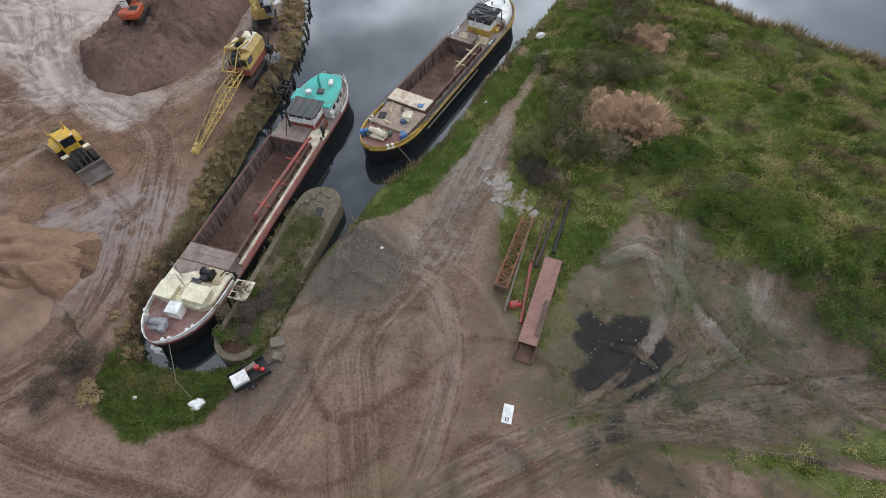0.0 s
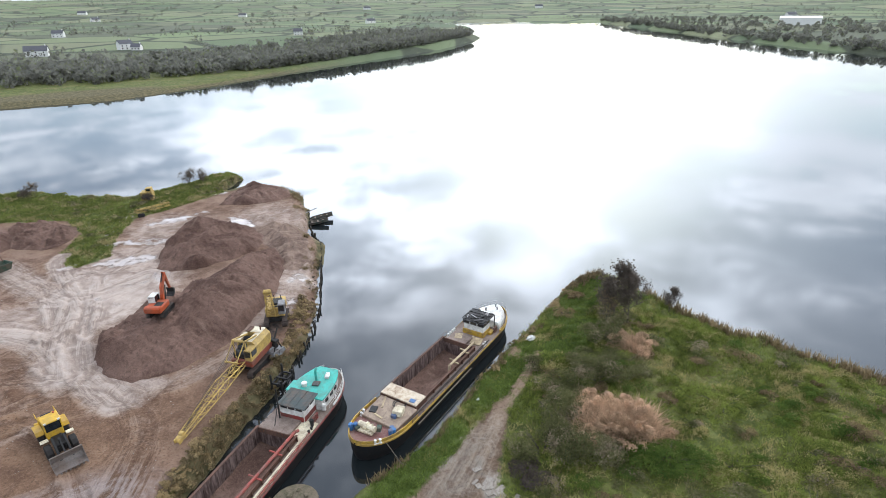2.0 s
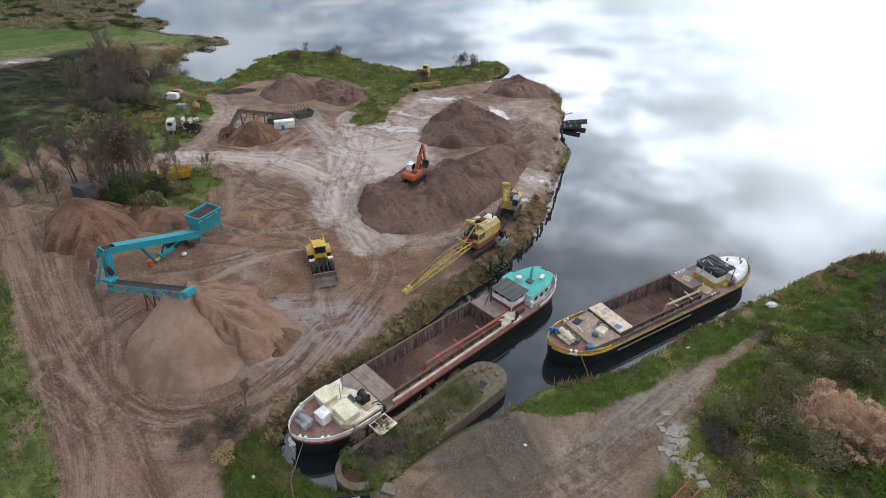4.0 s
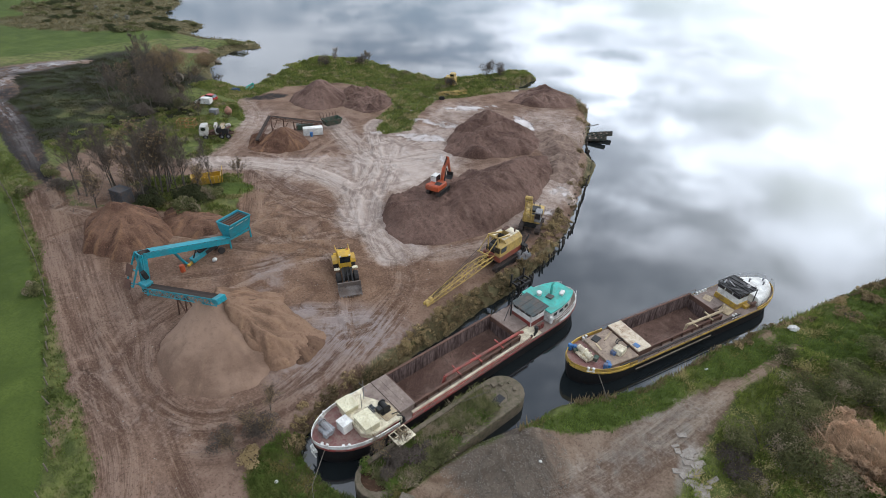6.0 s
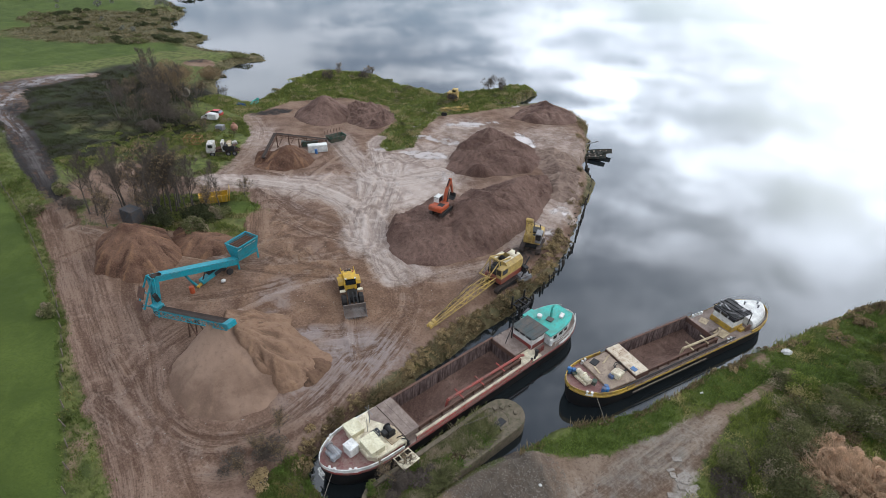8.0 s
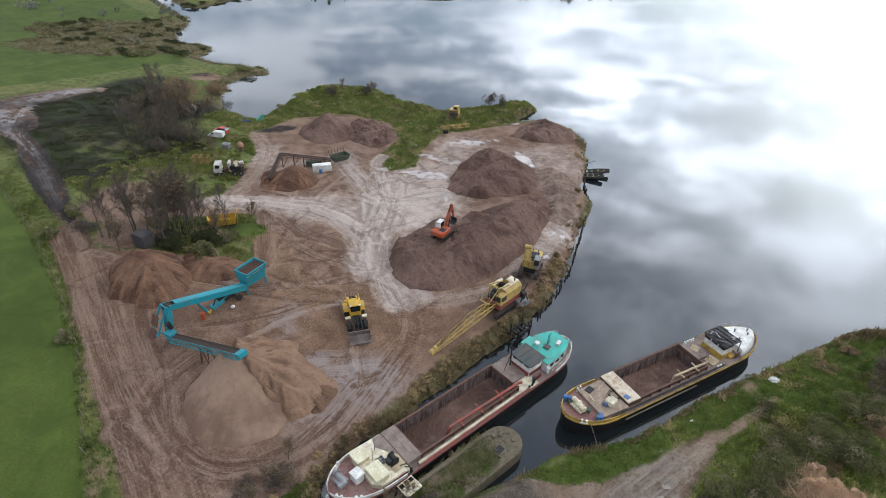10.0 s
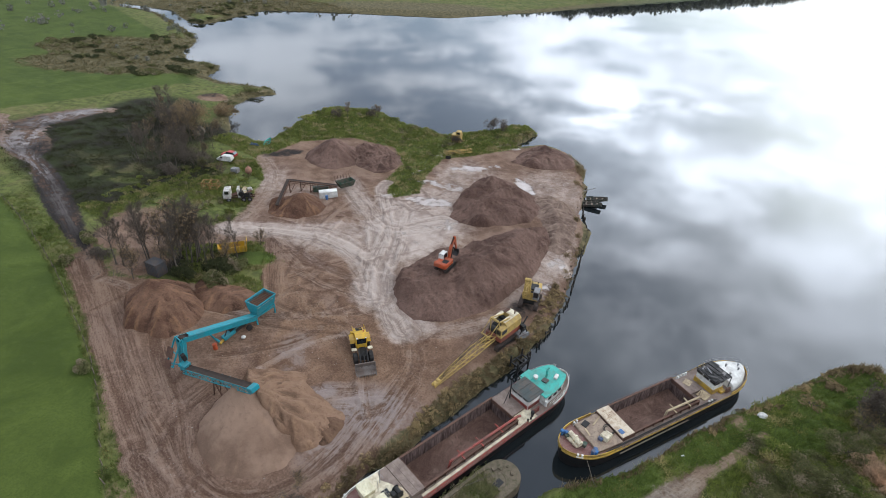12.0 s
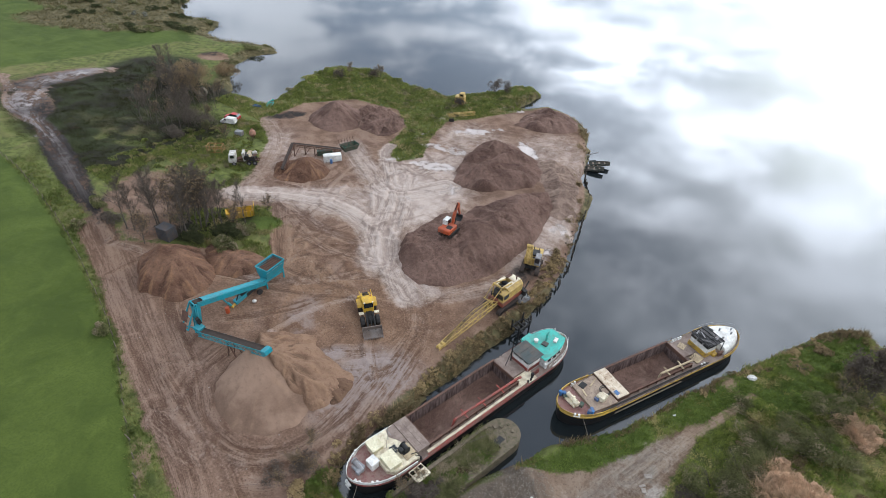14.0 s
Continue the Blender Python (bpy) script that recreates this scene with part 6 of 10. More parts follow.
loft(bm, rings)
part("stern_cabin", bm, M_WHITE, b, "rounded white stern cabin")
for s, yy in ((-12.6, 0.8), (-13.6, -0.7), (-14.6, 0.6), (-12.4, -1.1), (-15.3, 0)):
    bm = bmesh.new()
    tube(bm, (s, yy, 2.65), (s, yy, 3.1), 0.1, None, 8)
    tube(bm, (s, yy, 3.1), (s, yy, 3.2), 0.17, 0.12, 8)
    part("vent", bm, M_GREY, b)
rail_run(b, [(s, half2(s) * 0.96, top2(s) + 0.25) for s in (-11.5, -12.8, -14.0, -15.0, -15.8, -16.5)], 0.75, M_GREY, "stern_rail", 2)
rail_run(b, [(s, -half2(s) * 0.96, top2(s) + 0.25) for s in (-11.5, -12.8, -14.0, -15.0, -15.8, -16.5)], 0.75, M_GREY, "stern_rail", 2)

for px_, py_, ln_, wd_, turn_ in ((9.7, -1.5, 2.0, 0.2, 24), (11.9, -0.6, 1.2, 0.22, 80)):
    bm = bmesh.new()
    box(bm, (px_, py_, 2.29), (ln_, wd_, 0.06), (0, 0, turn_), 0.01)
    part("plank", bm, M_TAN, b, "loose pale plank")
bm = bmesh.new()
box(bm, (11.3, -1.7, 2.32), (1.0, 0.8, 0.12), (0, 2, 18), 0.03)
part("tarpaulin", bm, M_GREASE, b, "folded dark tarpaulin")
bm = bmesh.new()
chain(bm, [(9.2 + 0.5 * math.cos(k * 0.7) * (1 + 0.04 * k), 0.4 + 0.5 * math.sin(k * 0.7) * (1 + 0.04 * k), 2.29 + 0.012 * k) for k in range(20)], 0.05, 5)
part("hose_coil", bm, M_GREASE, b, "coil of black hose")
bm = bmesh.new()
box(bm, (8.2, 1.4, 2.57), (0.6, 0.7, 0.05), (0, 0, 8), 0.01)
part("hatch_lid", bm, M_BLUE, b, "small blue lid on the plywood")
bm = bmesh.new()
box(bm, (-6.6, -1.2, 2.16), (1.2, 1.0, 0.05), (0, 0, 20), 0.01)
part("plywood_sheet", bm, M_TAN, b)

# ---- the old concrete pier beside the dock ----
pier = thing("concrete_pier", -17.4, 35.2, 0, math.degrees(math.atan2(0.98, 0.20)), "old round-ended concrete pier filled with weeds", "pier")


def capsule(x0, x1, y0, y1, k=9, tip0=1.0, tip1=1.0):
    r, c = (y1 - y0) / 2, (y0 + y1) / 2
    out = []
    for i in range(k + 1):
        t = -math.pi / 2 + math.pi * i / k
        out.append((x1 - r * tip1 + r * tip1 * math.cos(t), c + r * math.sin(t)))
    for i in range(k + 1):
        t = math.pi / 2 + math.pi * i / k
        out.append((x0 + r * tip0 + r * tip0 * math.cos(t), c + r * math.sin(t)))
    return out


def ring_wall(bm, outer, inner, z0, z1):
    loft(bm, [[(x, y, z) for x, y in pts] for pts, z in ((outer, z0), (outer, z1), (inner, z1), (inner, z0))], True, False)


OUT, INN = capsule(-17.6, 2.3, -8.0, -3.6), capsule(-17.0, 0.2, -7.15, -4.1)
bm = bmesh.new()
ring_wall(bm, [(x, y) for x, y in OUT], INN, -1.6, 1.55)
bmesh.ops.bevel(bm, geom=[ed for ed in bm.edges if all(abs(v.co.z - 1.55) < 1e-3 for v in ed.verts)], offset=0.06, segments=1, affect="EDGES")
part("pier_wall", bm, M_PIER, pier, "mossy concrete wall")
bm = bmesh.new()
prism(bm, [(x, y, -1.5) for x, y in INN], (0, 0, 2.75))
part("pier_fill", bm, lobe_mat, pier, "weedy earth fill")
bm = bmesh.new()
prism(bm, [(-1.6, -7.2, 1.25), (1.6, -6.8, 1.25), (1.6, -4.4, 1.25), (-1.6, -4.2, 1.25)], (0, 0, 0.26))
part("pier_cap", bm, M_PIER, pier)
bm = bmesh.new()
box(bm, (-2.6, -5.2, 1.35), (0.35, 2.4, 0.3), (0, 0, 4), 0.04)
part("pier_kerb", bm, M_PIER, pier)
# No hole is cut: a thin black plate stands for the shaft's inner shade.
bm = bmesh.new()
box(bm, (-1.2, -6.3, 1.52), (1.5, 0.8, 0.06), (0, 0, 6))
part("shaft_opening", bm, M_GREASE, pier, "black plate standing for the shade inside the pier's open shaft")
for u_, v_, k_, t_ in ((0.6, -5.0, 0.5, 20), (1.1, -6.4, 0.35, 50), (-0.2, -4.6, 0.4, 75), (1.4, -5.4, 0.3, 10)):
    bm = bmesh.new()
    box(bm, (u_, v_, 1.52 + k_ * 0.25), (k_ * 1.5, k_, k_ * 0.6), (4, 6, t_), 0.05)
    part("loose_block", bm, M_PIER, pier, "broken block on the pier")

# ---- machines in the yard ----


def wheel_loader(x, y, turn):
    """Articulated wheel loader, bucket to the front (plus x)."""
    t = thing("wheel_loader", x, y, ground_z(x, y), turn, "yellow articulated wheel loader with an empty toothed bucket", "loader")
    for wx, wy in ((-1.75, 1.08), (-1.75, -1.08), (1.55, 1.08), (1.55, -1.08)):
        tyre(t, wx, wy, 0.80, 0.62)
    bm = bmesh.new()
    side_profile(bm, [(-3.55, 0.95), (-3.6, 1.75), (-3.3, 2.15), (-1.0, 2.35), (-0.7, 1.2), (-1.0, 0.8), (-3.2, 0.75)], -0.72, 0.72)
    bmesh.ops.bevel(bm, geom=list(bm.edges), offset=0.07, segments=2, affect="EDGES")
    part("engine_hood", bm, M_YELLOW, t)
    bm = bmesh.new()
    box(bm, (-3.55, 0, 0.95), (0.5, 2.3, 0.7), chamfer=0.08)
    part("counterweight", bm, M_YELLOW, t)
    bm = bmesh.new()
    for i in range(5):
        box(bm, (-3.0 + 0.3 * i, 0, 2.30 + 0.022 * i), (0.16, 0.9, 0.05))
    part("grille", bm, M_GREASE, t)
    for yy in (-1.12, 1.12):
        bm = bmesh.new()
        side_profile(bm, [(-2.7, 1.35), (-2.5, 1.78), (-1.15, 1.78), (-0.8, 1.5), (-0.82, 1.42), (-1.17, 1.69), (-2.47, 1.69), (-2.65, 1.32)], yy - 0.36, yy + 0.36)
        part("mudguard", bm, M_YELLOW, t)
        bm = bmesh.new()
        side_profile(bm, [(0.35, 1.3), (0.45, 1.7), (1.0, 1.78), (1.05, 1.7), (0.55, 1.62), (0.42, 1.28)], yy - 0.34, yy + 0.34)
        part("mudguard", bm, M_CREAM, t, "faded front mudguard")
    bm = bmesh.new()
    box(bm, (-0.35, 0, 1.9), (1.5, 1.5, 0.9), chamfer=0.06)
    part("cab_base", bm, M_YELLOW, t)
    bm = bmesh.new()
    prism(bm, [(-1.05, -0.72, 2.3), (0.42, -0.72, 2.3), (0.42, 0.72, 2.3), (-1.05, 0.72, 2.3)], (0.0, 0, 0.95))
    cab = part("cab_glass", bm, glass_mat, t, "dark cab windows")
    for cx, cy in ((-1.05, -0.72), (-1.05, 0.72), (0.42, -0.72), (0.42, 0.72)):
        bm = bmesh.new()
        bar(bm, (cx, cy, 2.3), (cx, cy, 3.28), 0.1)
        part("cab_post", bm, M_YELLOW, t)
    for yy in (-0.86, 0.86):
        bm = bmesh.new()
        chain(bm, [(-3.2, yy, 2.1), (-3.2, yy, 2.75), (-1.5, yy, 2.85), (-1.5, yy, 2.2)], 0.035, 5)
        part("handrail", bm, M_YELLOW, t)
    bm = bmesh.new()
    box(bm, (-0.32, 0, 3.33), (1.75, 1.62, 0.14), chamfer=0.05)
    part("cab_roof", bm, M_YELLOW, t)
    bm = bmesh.new()
    for yy in (-0.6, 0.6):
        box(bm, (0.5, yy, 3.38), (0.12, 0.22, 0.16))
    part("work_lamp", bm, M_WHITE, t)
    bm = bmesh.new()
    tube(bm, (-2.0, 0.35, 2.25), (-2.0, 0.35, 2.95), 0.08, None, 8)
    part("exhaust", bm, M_GREASE, t)
    bm = bmesh.new()
    box(bm, (1.25, 0, 1.2), (1.9, 0.95, 0.9), chamfer=0.06)
    box(bm, (0.2, 0, 0.95), (1.2, 0.6, 0.5))
    part("front_frame", bm, M_GREASE, t, "greasy dark front frame")
    for yy in (-0.52, 0.52):
        bm = bmesh.new()
        side_profile(bm, [(0.9, 1.75), (1.2, 2.05), (2.4, 1.65), (3.35, 0.62), (3.2, 0.42), (2.2, 1.2), (1.1, 1.62)], yy - 0.1, yy + 0.1)
        part("lift_arm", bm, M_GREASE, t, "dark lift arm")
    bm = bmesh.new()
    bar(bm, (1.6, -0.6, 1.5), (1.6, 0.6, 1.5), 0.18)
    bar(bm, (1.9, 0, 1.5), (2.1, 0, 2.25), 0.24)
    bar(bm, (2.1, 0, 2.2), (3.2, 0, 1.05), 0.14)
    for yy in (-0.3, 0.3):
        tube(bm, (1.0, yy, 1.3), (2.4, yy, 1.35), 0.09, None, 8)
    part("tilt_linkage", bm, M_GREASE, t)
    bm = bmesh.new()
    prof = [(3.25, 1.35), (3.2, 0.65), (3.45, 0.16), (4.45, 0.05), (4.45, 0.11), (3.52, 0.25), (3.30, 0.68), (3.36, 1.30)]
    side_profile(bm, prof, -1.42, 1.42)
    for yy in (-1.42, 1.37):
        side_profile(bm, [(3.25, 1.35), (3.2, 0.65), (3.45, 0.16), (4.42, 0.06), (3.75, 0.75)], yy, yy + 0.05)
    bucket = part("bucket", bm, M_BUCKET, t, "worn grey-brown steel bucket")
    for i in range(8):
        bm = bmesh.new()
        yy = -1.34 + 2.68 * i / 7
        box(bm, (4.52, yy, 0.08), (0.26, 0.14, 0.09), (0, 0, 0), 0.0, 0.7)
        part("bucket_tooth", bm, M_BUCKET, bucket)
    bm = bmesh.new()
    tube(bm, (-0.9, 0.5, 3.4), (-0.9, 0.5, 3.55), 0.09, None, 8)
    part("beacon", bm, M_ORANGE, t)
    return t


wheel_loader(-37.9, 37.3, -36)


def excavator(x, y, z, turn):
    t = thing("excavator", x, y, z, turn, "orange crawler excavator standing on the gravel heap", "excavator")
    for yy in (-1.05, 1.05):
        crawler(t, yy, 3.9, 0.42, 0.58)
    bm = bmesh.new()
    box(bm, (0, 0, 0.7), (1.6, 1.6, 0.35))
    tube(bm, (0, 0, 0.85), (0, 0, 1.05), 0.65, None, 16)
    part("turntable", bm, M_GREASE, t)
    bm = bmesh.new()
    box(bm, (-0.65, 0, 1.5), (2.9, 2.5, 0.95), chamfer=0.12)
    part("upper_body", bm, M_ORANGE, t)
    bm = bmesh.new()
    side_profile(bm, [(-2.2, 1.05), (-2.45, 1.3), (-2.45, 2.0), (-2.1, 2.15), (-1.6, 2.15), (-1.6, 1.05)], -1.25, 1.25)
    bmesh.ops.bevel(bm, geom=list(bm.edges), offset=0.1, segments=2, affect="EDGES")
    part("counterweight", bm, M_ORANGE, t)
    bm = bmesh.new()
    box(bm, (-1.0, -0.5, 2.02), (1.2, 1.1, 0.12), chamfer=0.03)
    part("engine_cover", bm, M_GREASE, t)
    bm = bmesh.new()
    box(bm, (0.25, 0.75, 2.25), (1.5, 0.95, 1.35), chamfer=0.06)
    part("cab_glass", bm, glass_mat, t, "dark cab windows")
    bm = bmesh.new()
    box(bm, (0.22, 0.75, 2.98), (1.6, 1.0, 0.12), chamfer=0.04)
    for cx in (-0.5, 1.0):
        for cy in (0.27, 1.23):
            bar(bm, (cx, cy, 1.6), (cx, cy, 2.95), 0.1)
    box(bm, (-0.52, 0.75, 2.2), (0.06, 0.9, 1.2))
    part("cab_frame", bm, M_WHITE, t, "white cab frame")
    bm = bmesh.new()
    prof = [(0.55, 1.5), (1.15, 3.9), (2.6, 5.55), (2.95, 5.35), (1.75, 3.75), (1.0, 1.5)]
    side_profile(bm, prof, -0.42, 0.02)
    part("boom", bm, M_ORANGE, t)
    bm = bmesh.new()
    side_profile(bm, [(2.35, 5.85), (2.95, 5.6), (3.75, 2.6), (3.55, 2.45), (2.6, 4.9)], -0.36, -0.04)
    part("dipper_arm", bm, M_ORANGE, t)
    bm = bmesh.new()
    for yy in (-0.5, 0.1):
        tube(bm, (1.1, yy, 1.4), (1.9, yy, 3.9), 0.09, None, 8)
    tube(bm, (1.5, -0.2, 4.5), (2.55, -0.2, 5.8), 0.09, None, 8)
    tube(bm, (2.8, -0.2, 5.1), (3.7, -0.2, 3.0), 0.07, None, 8)
    part("ram", bm, M_GREASE, t)
    bm = bmesh.new()
    side_profile(bm, [(3.6, 2.55), (4.05, 2.3), (4.0, 1.6), (3.4, 1.15), (2.85, 1.35), (3.3, 1.5), (3.65, 1.8)], -0.75, 0.35)
    part("bucket", bm, M_GREASE, t, "dark digging bucket")
    return t


digger = excavator(-40.3, 59.6, heap_z("broad dark brown gravel heap with a dug-over top", -40.3, 59.6) - 0.1, 98)
digger.scale = (0.88, 0.88, 0.88)


def dragline(x, y, turn):
    """The old rope crane with its lattice boom laid low."""
    z = ground_z(x, y)
    t = thing("crawler_crane", x, y, z, turn, "old yellow and red dragline crane with lattice boom lowered", "crane", "crawler cranes")
    for yy in (-1.35, 1.35):
        crawler(t, yy, 4.6, 0.5, 0.75)
    bm = bmesh.new()
    box(bm, (0, 0, 0.75), (1.8, 2.0, 0.5))
    tube(bm, (0, 0, 0.9), (0, 0, 1.3), 0.95, None, 18)
    part("turntable", bm, M_GREASE, t)
    bm = bmesh.new()
    box(bm, (-1.0, 0, 1.75), (5.0, 2.9, 0.9), chamfer=0.08)
    part("lower_body", bm, M_CRANERED, t, "dull red lower panels")
    bm = bmesh.new()
    ring = lambda x_, w, zz_: [(x_, -w, 2.2), (x_, -w, zz_ - 0.45), (x_, -w * 0.62, zz_), (x_, w * 0.62, zz_), (x_, w, zz_ - 0.45), (x_, w, 2.2)]
    loft(bm, [ring(-3.55, 1.25, 3.75), ring(-3.2, 1.42, 4.0), ring(-2.0, 1.42, 4.0)])
    prism(bm, [(-2.0, 0.15, 2.2), (-2.0, 1.42, 2.2), (-2.0, 1.42, 3.55), (-2.0, 0.95, 4.0), (-2.0, 0.15, 4.0)], (2.1, 0, 0))
    box(bm, (-1.1, -1.39, 2.75), (1.8, 0.06, 1.1))
    part("machinery_house", bm, M_OLDYELLOW, t, "faded yellow machinery house, open in front")
    bm = bmesh.new()
    box(bm, (-0.85, -1.2, 3.9), (2.4, 0.5, 0.08), (0, 0, 0), 0.02)
    box(bm, (-2.7, 0, 4.03), (1.3, 1.7, 0.05), (0, 0, 0), 0.02)
    box(bm, (-0.95, 0.5, 4.03), (2.0, 0.7, 0.05), (0, 0, 0), 0.02)
    part("roof", bm, M_CREAM, t, "bleached cream roof plates")
    bm = bmesh.new()
    box(bm, (-1.2, -0.55, 2.6), (1.5, 1.3, 0.8), (0, 0, 0), 0.05)
    tube(bm, (-1.6, -1.2, 3.2), (-1.6, 0.1, 3.2), 0.38, None, 14)
    tube(bm, (-0.7, -1.1, 3.05), (-0.7, 0.1, 3.05), 0.3, None, 14)
    part("engine", bm, M_GREASE, t, "black greasy engine and drums")
    bm = bmesh.new()
    box(bm, (0.75, 0.95, 2.9), (1.5, 0.95, 1.5), chamfer=0.06)
    part("cab", bm, M_OLDYELLOW, t)
    bm = bmesh.new()
    box(bm, (0.75, 1.44, 3.1), (1.1, 0.04, 0.7))
    box(bm, (1.52, 0.95, 3.1), (0.04, 0.75, 0.8))
    part("window", bm, glass_mat, t)
    bm = bmesh.new()
    box(bm, (0.35, -0.45, 2.5), (1.6, 1.6, 0.9), chamfer=0.05)
    tube(bm, (0.9, -1.1, 2.7), (0.9, 0.3, 2.7), 0.42, None, 14)
    tube(bm, (0.0, -1.1, 2.9), (0.0, 0.3, 2.9), 0.36, None, 14)
    part("winch", bm, M_GREASE, t, "greasy rope winch")
    bm = bmesh.new()
    box(bm, (-2.4, -0.8, 4.2), (1.2, 0.5, 0.16), chamfer=0.03)
    part("roof_hatch", bm, M_RUST, t)
    bm = bmesh.new()
    tube(bm, (-2.7, 0.5, 4.1), (-2.7, 0.5, 4.7), 0.1, None, 8)
    part("exhaust", bm, M_RUST, t)
    bm = bmesh.new()
    girder(bm, (1.6, 0, 1.9), (6.0, 0, 1.75), 1.15, 1.25, 0.5, 1.0, 0.075, 4)
    girder(bm, (6.0, 0, 1.75), (13.2, 0, 0.75), 1.25, 0.6, 1.0, 0.45, 0.07, 8)
    boom = part("lattice_boom", bm, M_OLDYELLOW, t, "faded yellow lattice boom")
    bm = bmesh.new()
    for yy in (-0.28, 0.28):
        box(bm, (13.5, yy, 0.72), (1.1, 0.12, 0.5), (0, 8, 0), 0.03)
    tube(bm, (13.6, -0.25, 0.7), (13.6, 0.25, 0.7), 0.36, None, 14)
    tube(bm, (13.1, -0.25, 0.95), (13.1, 0.25, 0.95), 0.3, None, 14)
    part("boom_head", bm, M_OLDYELLOW, boom)
    bm = bmesh.new()
    for yy in (-0.8, 0.8):
        bar(bm, (-1.4, yy * 0.8, 4.1), (1.4, yy, 4.9), 0.16)
        bar(bm, (1.2, yy, 2.2), (1.4, yy, 4.9), 0.14)
        bar(bm, (1.4, yy, 4.85), (3.4, yy * 0.9, 3.2), 0.10)
    bar(bm, (1.4, -0.85, 4.9), (1.4, 0.85, 4.9), 0.16)
    bar(bm, (3.4, -0.9, 3.2), (3.4, 0.9, 3.2), 0.14)
    tube(bm, (1.4, -0.5, 4.9), (1.4, 0.5, 4.9), 0.2, None, 10)
    part("gantry", bm, M_OLDYELLOW, t)
    bm = bmesh.new()
    for yy in (-0.35, -0.12, 0.12, 0.35):
        chain(bm, [(1.4, yy, 4.9), (13.1, yy * 0.5, 1.0)], 0.02, 4)
    chain(bm, [(0.9, -0.2, 2.9), (7.0, -0.1, 2.35), (13.0, -0.05, 1.1)], 0.018, 4)
    part("rope", bm, M_GREASE, t)
    return t


dragline(-24.9, 53.2, -95.5)


def grab_crane(x, y, turn):
    z = ground_z(x, y)
    t = thing("crawler_crane", x, y, z, turn, "small yellow crawler crane with its boom raised steeply", "crane", "crawler cranes")
    for yy in (-1.25, 1.25):
        crawler(t, yy, 4.2, 0.48, 0.7)
    bm = bmesh.new()
    box(bm, (0, 0, 0.7), (1.8, 1.8, 0.5))
    tube(bm, (0, 0, 0.9), (0, 0, 1.2), 0.85, None, 16)
    part("turntable", bm, M_GREASE, t)
    bm = bmesh.new()
    box(bm, (-0.9, 0, 1.9), (3.6, 2.6, 1.4), chamfer=0.1)
    part("machinery_house", bm, M_OLDYELLOW, t, "faded yellow machinery house")
    bm = bmesh.new()
    box(bm, (-2.65, 0, 1.7), (0.5, 2.5, 1.0), chamfer=0.12)
    part("counterweight", bm, M_GREASE, t)
    bm = bmesh.new()
    box(bm, (0.5, 0.98, 2.5), (1.6, 0.95, 1.6), chamfer=0.08)
    part("cab", bm, M_GREY, t, "grey cab with scratched windows")
    bm = bmesh.new()
    box(bm, (1.32, 0.98, 2.7), (0.04, 0.75, 0.9))
    box(bm, (0.5, 1.47, 2.7), (1.2, 0.04, 0.8))
    part("window", bm, glass_mat, t)
    bm = bmesh.new()
    box(bm, (-0.8, 0.2, 2.75), (1.6, 1.4, 0.35), chamfer=0.04)
    tube(bm, (0.4, -0.3, 2.3), (0.4, 0.9, 2.3), 0.4, None, 12)
    part("winch", bm, M_GREASE, t)
    bm = bmesh.new()
    girder(bm, (1.1, -0.45, 1.6), (1.9, -0.45, 5.6), 1.0, 0.8, 0.5, 0.75, 0.075, 8)
    boom = part("lattice_boom", bm, M_OLDYELLOW, t, "stained yellow lattice boom")
    bm = bmesh.new()
    box(bm, (2.0, -0.45, 5.8), (0.5, 1.1, 0.4), (0, 20, 0), 0.05)
    tube(bm, (2.05, -0.9, 5.9), (2.05, 0.0, 5.9), 0.3, None, 12)
    part("boom_head", bm, M_OLDYELLOW, boom)
    bm = bmesh.new()
    for yy in (-0.2, 0.7):
        chain(bm, [(-1.6, yy, 3.4), (2.0, yy * 0.6 - 0.5, 5.9)], 0.022, 4)
        bar(bm, (-1.6, yy, 2.6), (-1.6, yy, 3.4), 0.1)
    chain(bm, [(0.4, 0.3, 2.5), (2.0, -0.45, 5.9)], 0.02, 4)
    part("rope", bm, M_GREASE, t)
    return t


grab_crane(-26.2, 64.6, -72)

# the clamshell grab and black hose frame on the bank
g = thing("clamshell_grab", -22.9, 56.4, ground_z(-22.9, 56.4), 70, "black clamshell grab lying on the bank", "grab")
bm = bmesh.new()
for s in (-1, 1):
    side_profile(bm, [(0.05 * s, 0.9), (0.9 * s, 0.95), (1.15 * s, 0.4), (0.5 * s, 0.0), (0.05 * s, 0.05)], -0.7, 0.7)
part("jaw", bm, M_GREY, g, "grey steel jaws")
bm = bmesh.new()
for s in (-1, 1):
    for yy in (-0.5, 0.5):
        bar(bm, (0.7 * s, yy, 0.9), (0.15 * s, yy, 2.1), 0.12)
box(bm, (0, 0, 2.2), (0.7, 1.2, 0.35), chamfer=0.05)
tube(bm, (0, -0.4, 1.5), (0, 0.4, 1.5), 0.3, None, 12)
bar(bm, (0, 0, 2.2), (1.2, 0.4, 3.2), 0.16)
part("grab_frame", bm, M_GREASE, g, "black grab frame")
g = thing("hose_frame", -20.2, 51.8, 0.0, 80, "black steel dolphin frame at the water's edge", "frame")
bm = bmesh.new()
